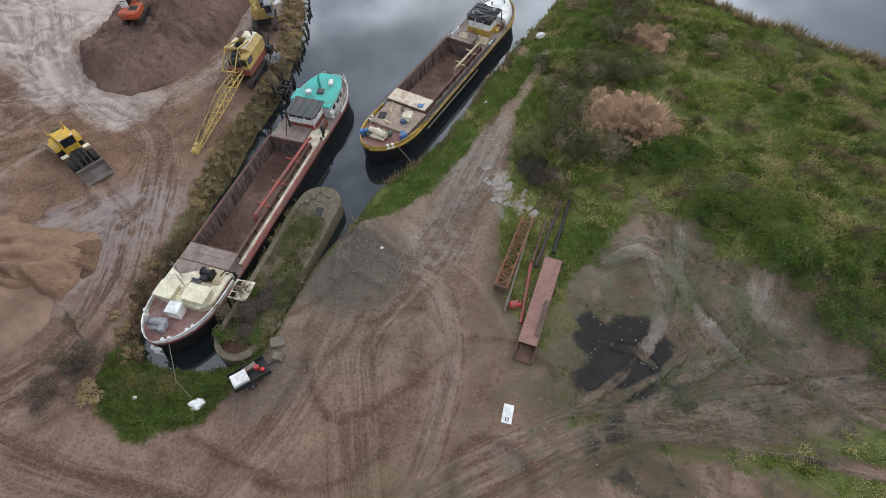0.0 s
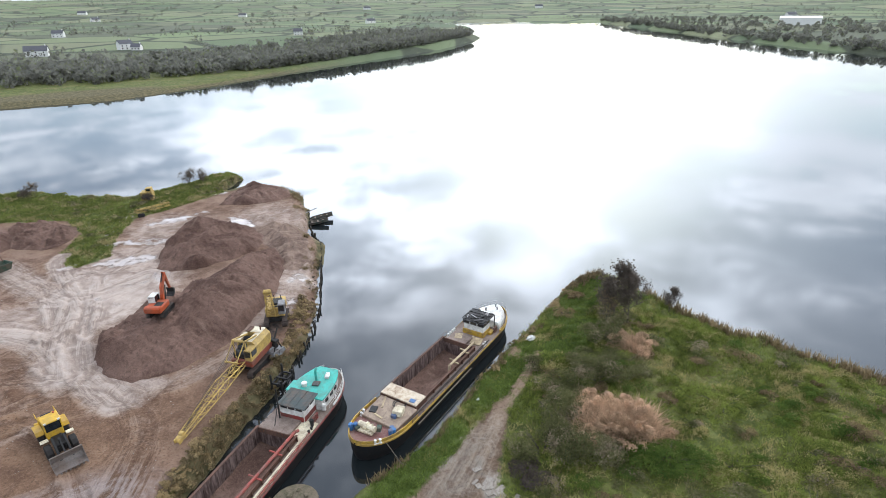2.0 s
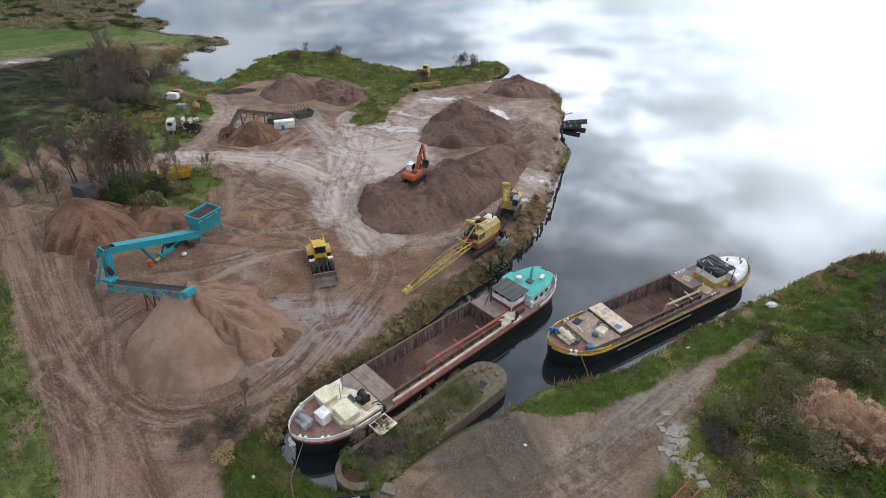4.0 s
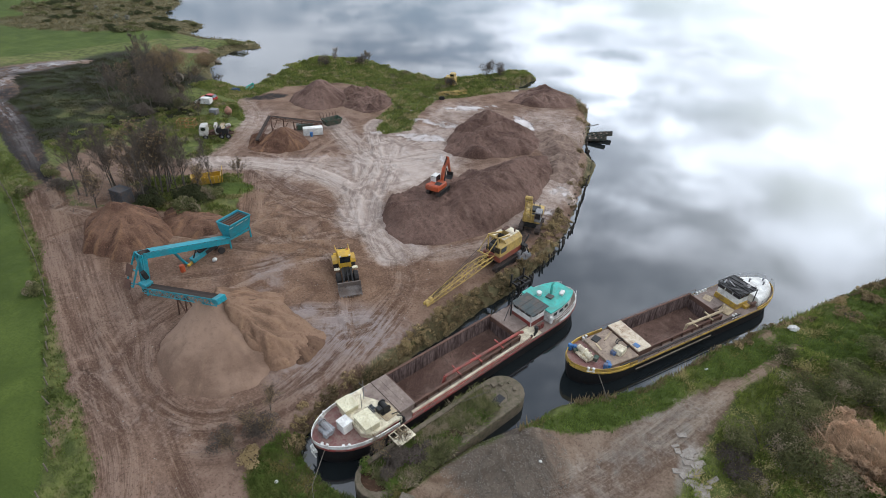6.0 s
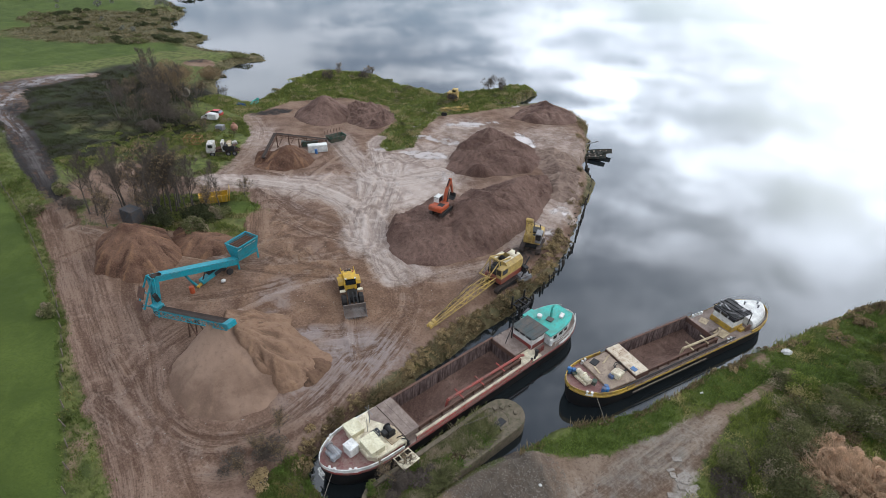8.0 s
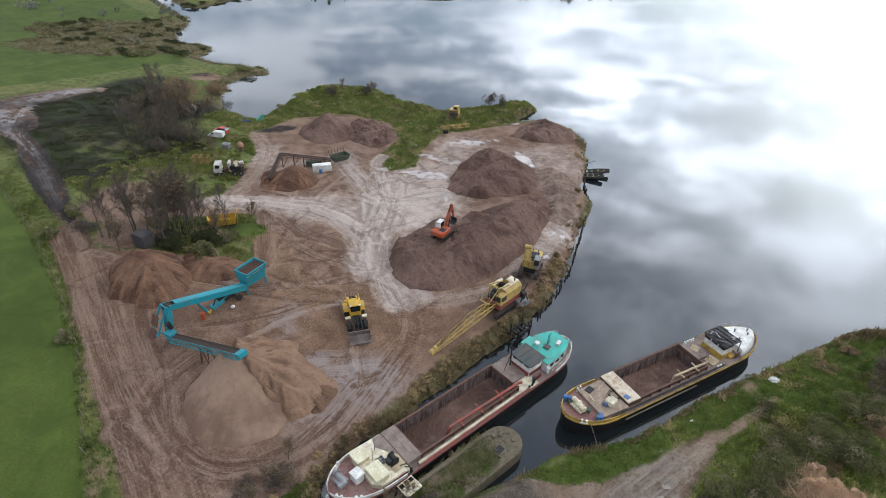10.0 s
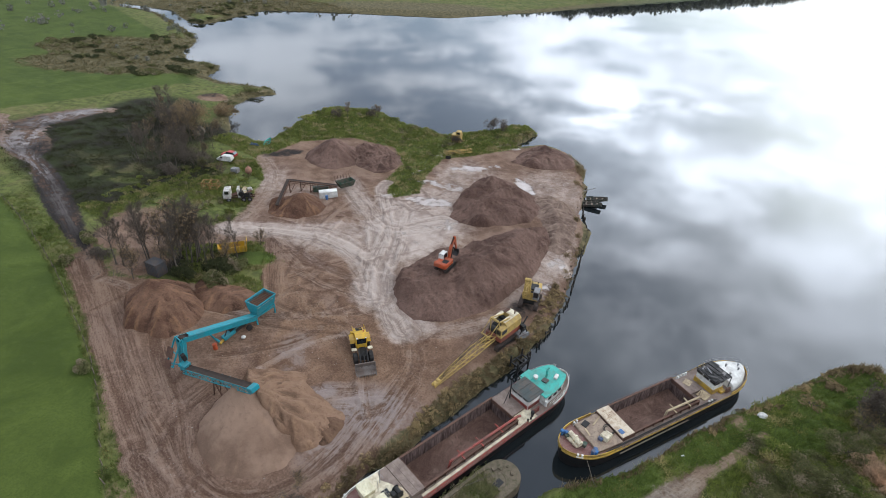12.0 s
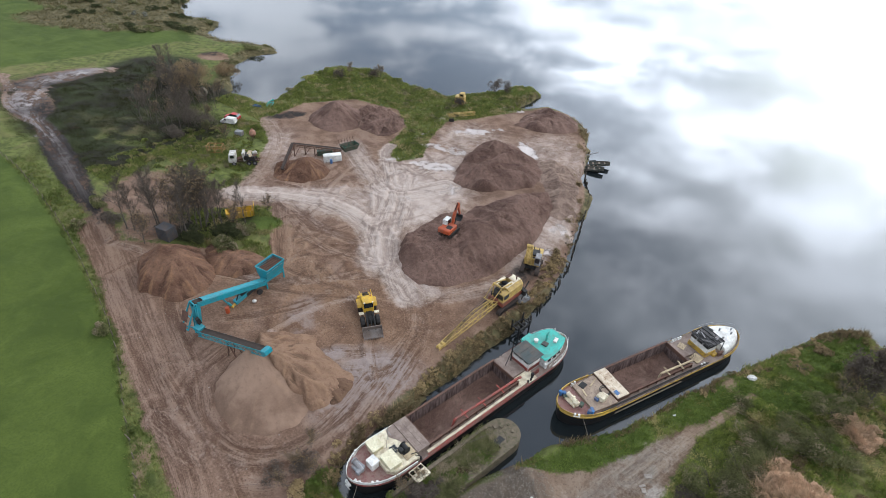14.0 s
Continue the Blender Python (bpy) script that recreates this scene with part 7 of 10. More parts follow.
for yy in (-0.7, 0.7):
    for xx in (-1.2, 1.2):
        tube(bm, (xx, yy, -1.0), (xx, yy, 2.4 + 0.4 * yy), 0.13, None, 8)
    bar(bm, (-1.3, yy, 1.4), (1.3, yy, 1.5), 0.2)
    bar(bm, (-1.2, yy, 0.2), (1.2, yy, 1.4), 0.12)
for xx in (-1.2, 0, 1.2):
    bar(bm, (xx, -0.8, 1.55), (xx, 0.8, 1.55), 0.18)
part("pile_frame", bm, M_GREASE, g)
bm = bmesh.new()
for xx in (-0.7, 0.5):
    tube(bm, (xx, -0.2, 1.2), (xx, 0.1, 1.2), 0.42, None, 14)
part("tyre_fender", bm, M_TYRE, g)

# ---- the turquoise screening conveyor ----
cv = thing("screening_conveyor", -54.6, 27.5, ground_z(-54.6, 27.5), 0, "turquoise mobile screening conveyor with feed hopper and stacking belt", "conveyor")


def at_cv(x, y, z):
    return (x + 54.6, y - 27.5, z - ground_z(-54.6, 27.5))


def belt_run(a, b_, width, deep, parent, lattice=False):
    """A belt conveyor from a to b: side beams, belt with a load, head drum."""
    a, b_ = Vector(a), Vector(b_)
    d = (b_ - a).normalized()
    side = d.cross(Vector((0, 0, 1))).normalized()
    up = side.cross(d)
    bm = bmesh.new()
    for s in (-1, 1):
        o = side * s * width / 2
        if lattice:
            k = max(3, int((b_ - a).length / 1.0))
            for j in (0, -deep):
                tube(bm, a + o + up * j, b_ + o + up * j, 0.07, None, 5)
            for i in range(k):
                p, q = a.lerp(b_, i / k), a.lerp(b_, (i + 1) / k)
                tube(bm, p + o + up * (-deep if i % 2 else 0), q + o + up * (0 if i % 2 else -deep), 0.045, None, 4)
                tube(bm, q + o, q + o - up * deep, 0.045, None, 4)
        else:
            vs = [bm.verts.new(p + o + side * s * e_ + up * j) for p in (a, b_) for e_, j in ((0, 0.12), (0.07, 0.12), (0.07, -deep), (0, -deep))]
            for q in ((0, 1, 2, 3), (7, 6, 5, 4), (0, 4, 5, 1), (1, 5, 6, 2), (2, 6, 7, 3), (3, 7, 4, 0)):
                bm.faces.new([vs[i] for i in q])
    k = max(3, int((b_ - a).length / 1.4))
    for i in range(k + 1):
        p = a.lerp(b_, i / k)
        tube(bm, p - side * width / 2 - up * deep * 0.8, p + side * width / 2 - up * deep * 0.8, 0.04, None, 5)
    beam = part("conveyor_beam", bm, M_TEAL if parent is cv else M_RUST, parent)
    bm = bmesh.new()
    vs = []
    for p in (a, b_):
        vs.append([bm.verts.new(p + side * width * q + up * h) for q, h in ((-0.47, 0.14), (-0.22, 0.0), (0.22, 0.0), (0.47, 0.14))])
    for i in range(3):
        bm.faces.new((vs[0][i], vs[0][i + 1], vs[1][i + 1], vs[1][i]))
    for p in (a, b_):
        tube(bm, p - side * width * 0.46 - up * 0.2, p + side * width * 0.46 - up * 0.2, 0.2, None, 12)
    part("belt", bm, belt_mat, beam)
    if not lattice:
        bm = bmesh.new()
        vs = [bm.verts.new(p + side * width * q + up * h) for p in (a, a.lerp(b_, 0.93)) for q, h in ((-0.5, 0.16), (-0.3, 0.34), (0.3, 0.34), (0.5, 0.16))]
        for i in range(3):
            bm.faces.new((vs[i], vs[i + 1], vs[i + 5], vs[i + 4]))
        part("belt_cover", bm, M_TEAL, beam, "turquoise cover plates over the belt")
        bm = bmesh.new()
        for t0, t1 in ((0.10, 0.16), (0.42, 0.50), (0.80, 0.84), (0.86, 0.92)):
            p, q = a.lerp(b_, t0), a.lerp(b_, t1)
            vs = [bm.verts.new(o_ + side * (-width / 2 - 0.075) * -1 + up * j) for o_, j in ((p, -0.08), (q, -0.08), (q, -0.34), (p, -0.34))]
            bm.faces.new(vs)
        part("marking", bm, M_WHITE, beam, "white lettering bars")
    return beam


def strut(name, p, q, thick, mat=None, label=""):
    """One beam of the conveyor between two places of the yard."""
    bm = bmesh.new()
    bar(bm, at_cv(*p), at_cv(*q), thick)
    return part(name, bm, mat or M_TEAL, cv, label)


def rect(cx, cy, lx, ly, z, turn=12):
    c, s = math.cos(radians(turn)), math.sin(radians(turn))
    return [(cx + c * u * lx / 2 - s * v * ly / 2, cy + s * u * lx / 2 + c * v * ly / 2, z) for u, v in ((-1, -1), (1, -1), (1, 1), (-1, 1))]


ZC = ground_z(-53.8, 26)
belt_run(at_cv(-53.8, 31.0, 4.75), at_cv(-52.9, 19.7, 8.5), 0.95, 0.62, cv)
belt_run(at_cv(-51.6, 18.6, 5.0), at_cv(-38.7, 20.4, 8.6), 0.95, 0.75, cv, True)
# feed hopper with its load and tipping grid
ox, oy, oz = at_cv(-54.2, 32.7, 0)
bm = bmesh.new()
loft(bm, [rect(ox, oy, 1.5, 3.3, oz + 4.9, 9), rect(ox, oy, 1.9, 3.7, oz + 5.9, 9), rect(ox, oy, 2.4, 3.7, oz + 6.9, 9), rect(ox, oy, 2.26, 3.56, oz + 6.9, 9), rect(ox, oy, 1.75, 3.55, oz + 5.92, 9), rect(ox, oy, 1.4, 3.2, oz + 4.95, 9)], True, False)
hop = part("feed_hopper", bm, M_TEAL, cv, "turquoise feed hopper")
bm = bmesh.new()
for i in range(11):
    t = -0.5 + (i + 0.5) / 11
    c, s_ = math.cos(radians(9)), math.sin(radians(9))
    mid_x, mid_y = ox - s_ * t * 3.5, oy + c * t * 3.5
    bar(bm, (mid_x - c * 1.08, mid_y - s_ * 1.08, oz + 6.78), (mid_x + c * 1.08, mid_y + s_ * 1.08, oz + 6.78), 0.08)
part("grid_bars", bm, M_RUST, hop)
rim = rect(ox, oy, 2.4, 3.7, oz + 6.92, 9)
bm = bmesh.new()
for i in range(4):
    tube(bm, rim[i], rim[(i + 1) % 4], 0.09, None, 6)
part("hopper_rim", bm, M_TEAL, hop)
bm = bmesh.new()
prism(bm, rect(ox, oy, 1.95, 3.4, oz + 6.2, 9), (0, 0, 0.3))
part("load", bm, orange_mat, hop, "brown sand lying in the hopper")
bm = bmesh.new()
sx, sy = at_cv(-52.98, 32.5, 0)[:2]
for k, wide in ((-1.2, 0.7), (0.2, 1.3), (1.4, 0.5)):
    c, s_ = math.cos(radians(99)), math.sin(radians(99))
    p0, p1 = (sx + c * (k - wide / 2), sy + s_ * (k - wide / 2)), (sx + c * (k + wide / 2), sy + s_ * (k + wide / 2))
    bm.faces.new([bm.verts.new(v) for v in ((*p0, oz + 6.45), (*p1, oz + 6.45), (p1[0] + 0.14, p1[1], oz + 6.68), (p0[0] + 0.14, p0[1], oz + 6.68))])
part("marking", bm, M_WHITE, hop, "white lettering bars")
for cx, cy in ((-54.9, 31.2), (-53.3, 31.0), (-55.4, 34.2), (-53.6, 34.4)):
    strut("hopper_leg", (cx, cy, 5.1), (cx, cy, ground_z(cx, cy) - 0.1), 0.18)
for p, q in (((-54.9, 31.2), (-55.4, 34.2)), ((-53.3, 31.0), (-53.6, 34.4))):
    strut("side_rail", (*p, 4.7), (*q, 4.7), 0.22)
# chassis with engine, prop and jack under the boom
bm = bmesh.new()
box(bm, at_cv(-53.6, 27.8, 4.55), (0.85, 4.8, 0.62), (11, 0, 2), 0.06)
chassis = part("chassis", bm, M_TEAL, cv, "turquoise chassis beam")
bm = bmesh.new()
box(bm, at_cv(-53.14, 28.2, 4.68), (0.06, 1.7, 0.5), (11, 0, 2))
part("engine_panel", bm, M_GREASE, chassis, "black engine panel")
bm = bmesh.new()
box(bm, at_cv(-53.6, 27.3, 5.02), (0.6, 1.5, 0.4), (11, 0, 2), 0.05)
part("engine_box", bm, M_GREASE, chassis)
for e_ in (-0.5, 0.5):
    strut("prop", (-53.5 + e_, 23.2, 7.2), (-54.0 + e_, 25.0, ground_z(-54, 25) - 0.05), 0.17)
strut("cross_tie", (-54.5, 25.0, ZC + 0.3), (-53.1, 25.0, ZC + 0.3), 0.15)
strut("ram", (-53.4, 25.6, ZC + 0.7), (-53.3, 26.6, 6.1), 0.12, M_GREASE, "black lifting ram")
for e_ in (-0.75, 0.75):
    bm = bmesh.new()
    tube(bm, at_cv(-53.7 + e_ - 0.16, 29.4, ZC + 0.42), at_cv(-53.7 + e_ + 0.16, 29.4, ZC + 0.42), 0.44, None, 18)
    tube(bm, at_cv(-53.7 + e_ - 0.18, 29.4, ZC + 0.42), at_cv(-53.7 + e_ + 0.18, 29.4, ZC + 0.42), 0.2, None, 12)
    part("wheel", bm, M_TYRE, cv)
bm = bmesh.new()
box(bm, at_cv(-53.3, 25.1, ZC + 0.4), (0.32, 0.9, 0.3), (0, 0, 25), 0.04)
part("jack_leg", bm, M_YELLOW, cv, "yellow stabiliser foot")
# transfer tower at the head of the boom
for p, q in (((-53.5, 19.5, 8.6), (-52.8, 18.6, ZC - 0.1)), ((-52.3, 19.5, 8.6), (-51.7, 18.6, ZC - 0.1)), ((-53.5, 19.3, 8.6), (-53.9, 17.6, 5.0)), ((-52.3, 19.3, 8.6), (-52.6, 17.6, 4.9))):
    strut("tower_post", p, q, 0.17)
for p, q in (((-53.5, 19.3, 8.6), (-52.3, 19.3, 8.6)), ((-53.1, 19.0, 6.6), (-51.9, 19.0, 6.6)), ((-53.9, 17.6, 5.0), (-52.6, 17.6, 4.9)), ((-53.7, 18.4, 6.8), (-52.4, 18.4, 6.8)), ((-53.1, 19.0, 6.6), (-51.8, 18.7, 4.9)), ((-53.9, 17.6, 5.0), (-52.8, 18.6, 4.6))):
    strut("tower_tie", p, q, 0.12)
side = [(-53.3, 19.1), (-52.2, 19.1), (-52.2, 20.0), (-53.3, 20.0)]
bm = bmesh.new()
loft(bm, [[at_cv(x_, y_, 8.3) for x_, y_ in side], [at_cv(x_ * 0.6 - 51.7 * 0.4, y_ * 0.6 + 18.7 * 0.4, 5.3) for x_, y_ in side]], True, False)
part("chute", bm, M_TEAL, cv)
bm = bmesh.new()
box(bm, at_cv(-51.75, 18.95, 6.3), (0.5, 0.5, 1.1), (12, 0, 0), 0.05)
part("motor", bm, M_GREASE, cv, "black drive motor")
bm = bmesh.new()
box(bm, at_cv(-51.5, 18.7, 5.35), (1.2, 1.1, 0.5), (0, 0, 8), 0.05)
part("tail_guard", bm, M_TEAL, cv)
for z_, y_, k_ in ((6.6, 18.15, 1.5), (5.0, 17.5, 1.2)):
    bm = bmesh.new()
    box(bm, at_cv(-53.6, y_, z_), (1.2, 0.08, k_), (-24, 0, 6), 0.02)
    part("side_screen", bm, M_RUST, cv, "dirty screen panel")
for e_ in (-0.45, 0.45):
    strut("trestle_leg", (-45.4, 19.6 + e_, 6.2), (-46.1, 19.6 + e_, ground_z(-46, 19.6) - 0.1), 0.12, M_RUST)
    strut("trestle_leg", (-45.4, 19.6 + e_, 6.2), (-44.2, 19.9 + e_, ground_z(-44.2, 20) - 0.1), 0.12, M_RUST)
bm = bmesh.new()
box(bm, at_cv(-38.5, 20.4, 8.5), (0.9, 1.2, 0.65), (0, -16, 7), 0.05)
part("head_guard", bm, M_TEAL, cv)
bm = bmesh.new()
tube(bm, (0, 0, 0), (0, 0, 0.9), 0.32, None, 14)
tube(bm, (0, 0, 0.9), (0, 0, 0.94), 0.28, None, 14)
solid("drum", bm, M_ORANGE, -53.1, 23.9, ground_z(-53.1, 23.9), 0, "rusty orange oil drum by the conveyor leg", "drum")
bm = bmesh.new()
bmesh.ops.create_icosphere(bm, subdivisions=2, radius=0.33)
for v in bm.verts:
    v.co.z = v.co.z * 0.9 + 0.28 + 0.05 * math.sin(v.co.x * 9)
solid("float_ball", bm, M_WHITE, -52.0, 27.7, ground_z(-52.0, 27.7), 0, "white plastic float on the sand", "float", smooth=True)

# ---- the old screening plant and clutter on the north-west side ----
op = thing("old_conveyor", -84.0, 68.0, ground_z(-84, 68), 0, "derelict rusty conveyor and green hopper on trestles", "conveyor")
belt_run((-2.8, -4.4, 3.8), (4.3, 2.9, 1.9), 0.8, 0.6, op, True)
belt_run((2.5, -11.7, 2.3), (-2.8, -4.4, 4.0), 0.7, 0.5, op, True)
for x_, y_, t_ in ((-2.4, -4.6, 3.4), (-1.4, -2.4, 3.0), (0.6, -1.4, 2.5), (1.2, 0.2, 2.3), (3.2, 2.0, 1.7)):
    bm = bmesh.new()
    bar(bm, (x_, y_, -0.1), (x_, y_, t_), 0.16)
    part("trestle_leg", bm, M_RUST, op)
    bm = bmesh.new()
    bar(bm, (x_, y_, 0.2), (x_ + 1.1, y_ + 0.7, t_ - 0.3), 0.1)
    part("brace", bm, M_RUST, op)
bm = bmesh.new()
loft(bm, [rect(3.9, 5.9, 1.6, 3.2, 0.4, -14), rect(3.9, 5.9, 2.2, 4.0, 1.9, -14), rect(3.9, 5.9, 2.0, 3.8, 1.9, -14), rect(3.9, 5.9, 1.5, 3.1, 0.5, -14)], True, False)
part("hopper", bm, M_GREEN, op, "dull green hopper")
bm = bmesh.new()
for i in range(6):
    bar(bm, (2.4 + 0.2 * i, 4.3 + 0.68 * i, 1.7), (1.9 + 0.2 * i, 4.5 + 0.68 * i, 3.0), 0.10)
part("grid_bars", bm, M_RUST, op)
bm = bmesh.new()
box(bm, (1.6, 0.6, 0.9), (3.4, 1.4, 1.2), (0, 0, 48), 0.06)
part("engine_box", bm, M_GREEN, op)
op.matrix_world = op.matrix_world @ Matrix.Diagonal((1, 1, 0.82, 1))
bm = bmesh.new()
box(bm, (0, 0, 0.75), (3.9, 1.5, 1.5), chamfer=0.06)
for i in range(5):
    box(bm, (-1.5 + 0.75 * i, -0.77, 0.75), (0.06, 0.05, 1.4))
solid("storage_box", bm, M_WHITE, -79.3, 68.0, ground_z(-79.3, 68.0), 56, "white metal storage box beside the old conveyor", "box")
bm = bmesh.new()
tube(bm, (0, 0, 0), (0, 0, 0.9), 0.3, None, 14)
solid("drum", bm, M_BLUE, -78.4, 66.8, ground_z(-78.4, 66.8), 0, "blue plastic drum by the white box", "drum")


def old_truck(x, y, turn):
    t = thing("truck", x, y, ground_z(x, y), turn, "derelict white lorry with stripped cab and tank body", "truck")
    for wx in (-2.2, -1.0, 2.0):
        for wy in (-0.95, 0.95):
            tyre(t, wx, wy, 0.5, 0.32, rim_mat=M_GREY)
    bm = bmesh.new()
    for yy in (-0.42, 0.42):
        box(bm, (-0.1, yy, 0.85), (6.2, 0.12, 0.25))
    for i in range(5):
        box(bm, (-2.8 + 1.3 * i, 0, 0.85), (0.12, 0.9, 0.2))
    part("chassis", bm, M_RUST, t)
    bm = bmesh.new()
    side_profile(bm, [(1.5, 0.8), (3.0, 0.8), (3.05, 1.8), (2.8, 2.7), (1.5, 2.75)], -1.1, 1.1)
    bmesh.ops.bevel(bm, geom=list(bm.edges), offset=0.08, segments=1, affect="EDGES")
    part("cab", bm, M_OLDWHITE, t)
    bm = bmesh.new()
    box(bm, (2.96, 0, 2.2), (0.05, 1.8, 0.7), (0, -14, 0))
    box(bm, (2.2, 1.12, 2.2), (0.8, 0.03, 0.6))
    box(bm, (2.2, -1.12, 2.2), (0.8, 0.03, 0.6))
    part("window", bm, glass_mat, t)
    bm = bmesh.new()
    box(bm, (-0.1, -0.2, 1.8), (0.5, 1.9, 1.9), (0, 6, 0), 0.05)
    part("tank_body", bm, M_OLDWHITE, t)
    for i, (px_, py_, pz_, turn_) in enumerate(((0.75, 0.2, 1.5, 10), (-1.2, -0.5, 2.3, 70), (-2.2, 0.4, 2.0, 35), (-1.5, 0.9, 2.5, 110))):
        bm = bmesh.new()
        box(bm, (px_, py_, pz_), (1.3, 0.7, 0.1), (12 * i - 20, 14, turn_))
        part("loose_plate", bm, (M_RUST, M_TAN)[i % 2], t)
    bm = bmesh.new()
    tube(bm, (-0.6, -1.0, 1.7), (-0.6, 1.0, 1.7), 0.55, None, 14)
    box(bm, (-1.7, 0.2, 1.5), (1.2, 1.6, 1.0), chamfer=0.05)
    bar(bm, (-2.6, -0.8, 1.0), (-1.0, 0.8, 2.4), 0.14)
    part("machinery", bm, M_GREASE, t)
    bm = bmesh.new()
    box(bm, (-2.3, -0.5, 2.2), (0.9, 0.9, 0.5), (0, 10, 20), 0.05)
    box(bm, (-1.4, 0.6, 2.3), (0.5, 0.8, 0.6), (0, 0, 10), 0.05)
    part("locker", bm, M_OLDWHITE, t)
    return t


truck = old_truck(-91.0, 53.8, 229)
truck.matrix_world = truck.matrix_world @ Matrix.Scale(1.0, 4)


def small_van(x, y, turn):
    t = thing("van", x, y, ground_z(x, y), turn, "small white panel van parked on grass", "van")
    for wx in (-1.35, 1.4):
        for wy in (-0.78, 0.78):
            tyre(t, wx, wy, 0.33, 0.2, rim_mat=M_GREY)
    bm = bmesh.new()
    ring = lambda y_: [(-2.2, y_, 0.35), (2.25, y_, 0.35), (2.3, y_, 0.85), (1.45, y_, 1.08), (0.75, y_, 1.72), (0.4, y_, 1.84), (-2.1, y_, 1.84), (-2.25, y_, 1.2)]
    prism(bm, ring(-0.88), (0, 1.76, 0))
    bmesh.ops.bevel(bm, geom=list(bm.edges), offset=0.09, segments=2, affect="EDGES")
    part("body", bm, M_WHITE, t)
    bm = bmesh.new()
    prism(bm, [(1.47, -0.72, 1.10), (1.47, 0.72, 1.10), (0.82, 0.68, 1.70), (0.82, -0.68, 1.70)], (0.03, 0, 0.03))
    for yy in (-0.9, 0.87):
        side_profile(bm, [(0.3, 1.15), (1.2, 1.15), (0.72, 1.62), (0.3, 1.65)], yy, yy + 0.03)
    part("window", bm, glass_mat, t)
    bm = bmesh.new()
    for yy in (-0.7, 0.7):
        box(bm, (2.28, yy, 0.75), (0.06, 0.3, 0.16))
    part("headlight", bm, M_GREY, t)
    bm = bmesh.new()
    box(bm, (2.3, 0, 0.45), (0.12, 1.6, 0.2), chamfer=0.03)
    box(bm, (-2.25, 0, 0.45), (0.12, 1.6, 0.2), chamfer=0.03)
    part("bumper", bm, M_GREASE, t)
    return t


van = small_van(-111.4, 63.9, 205)
van.matrix_world = van.matrix_world @ Matrix.Scale(0.86, 4)


def small_car(x, y, turn):
    t = thing("car", x, y, ground_z(x, y), turn, "red hatchback parked behind the van", "car")
    for wx in (-1.2, 1.25):
        for wy in (-0.74, 0.74):
            tyre(t, wx, wy, 0.31, 0.2, rim_mat=M_GREY)
    bm = bmesh.new()
    prism(bm, [(-1.9, -0.82, 0.35), (1.9, -0.82, 0.35), (1.95, -0.82, 0.72), (0.95, -0.82, 0.92), (-1.85, -0.82, 0.95)], (0, 1.64, 0))
    bmesh.ops.bevel(bm, geom=list(bm.edges), offset=0.07, segments=2, affect="EDGES")
    part("body", bm, M_RED, t)
    bm = bmesh.new()
    loft(bm, [[(-1.85, -0.76, 0.93), (0.95, -0.76, 0.9), (0.95, 0.76, 0.9), (-1.85, 0.76, 0.93)], [(-1.45, -0.62, 1.4), (0.25, -0.62, 1.42), (0.25, 0.62, 1.42), (-1.45, 0.62, 1.4)]])
    part("window", bm, glass_mat, t)
    bm = bmesh.new()
    box(bm, (-0.6, 0, 1.43), (1.65, 1.22, 0.06), chamfer=0.02)
    part("roof", bm, M_RED, t)


small_car(-113.2, 66.2, 205)

# steel frames, tanks and a dinghy
M_CRADLE = weathered("rusty_orange_paint", (0.34, 0.19, 0.05), 0.3, 0.7)
fr = thing("steel_cradle", -99.6, 52.6, ground_z(-99.6, 52.6), 40, "rusty yellow steel cradle standing in grass", "frame")
for yy in (-0.9, 0.9):
    bm = bmesh.new()
    for xx in (-1.6, 0, 1.6):
        bar(bm, (xx, yy, 0), (xx, yy, 1.7), 0.14)
    bar(bm, (-1.7, yy, 1.7), (1.7, yy, 1.7), 0.14)
    bar(bm, (-1.7, yy, 0.4), (1.7, yy, 0.4), 0.12)
    part("side_frame", bm, M_CRADLE, fr)
for xx in (-1.6, 0, 1.6):
    for up_ in (0.4, 1.7):
        bm = bmesh.new()
        bar(bm, (xx, -0.9, up_), (xx, 0.9, up_), 0.12)
        part("cross_member", bm, M_CRADLE, fr)
bm = bmesh.new()
box(bm, (0, 0, 0.55), (1.7, 1.3, 1.1), chamfer=0.08)
box(bm, (0.2, 0, 1.15), (0.5, 0.5, 0.15), chamfer=0.03)
solid("water_tank", bm, M_GREY, -104.0, 61.6, ground_z(-104, 61.6), 25, "dented grey steel tank standing in grass", "tank")
bm = bmesh.new()
bmesh.ops.create_uvsphere(bm, u_segments=16, v_segments=10, radius=1.0)
for v in bm.verts:
    v.co = Vector((v.co.x * 0.78, v.co.y * 0.78, v.co.z * 0.9 + 0.85))
tube(bm, (0, 0, 1.7), (0, 0, 1.92), 0.26, 0.22, 10)
solid("mixer_drum", bm, weathered("pale_orange_paint", (0.40, 0.19, 0.12), 0.25, 0.6), -101.4, 63.4, ground_z(-101.4, 63.4) - 0.05, 0, "faded orange concrete mixer drum", "drum", smooth=True)


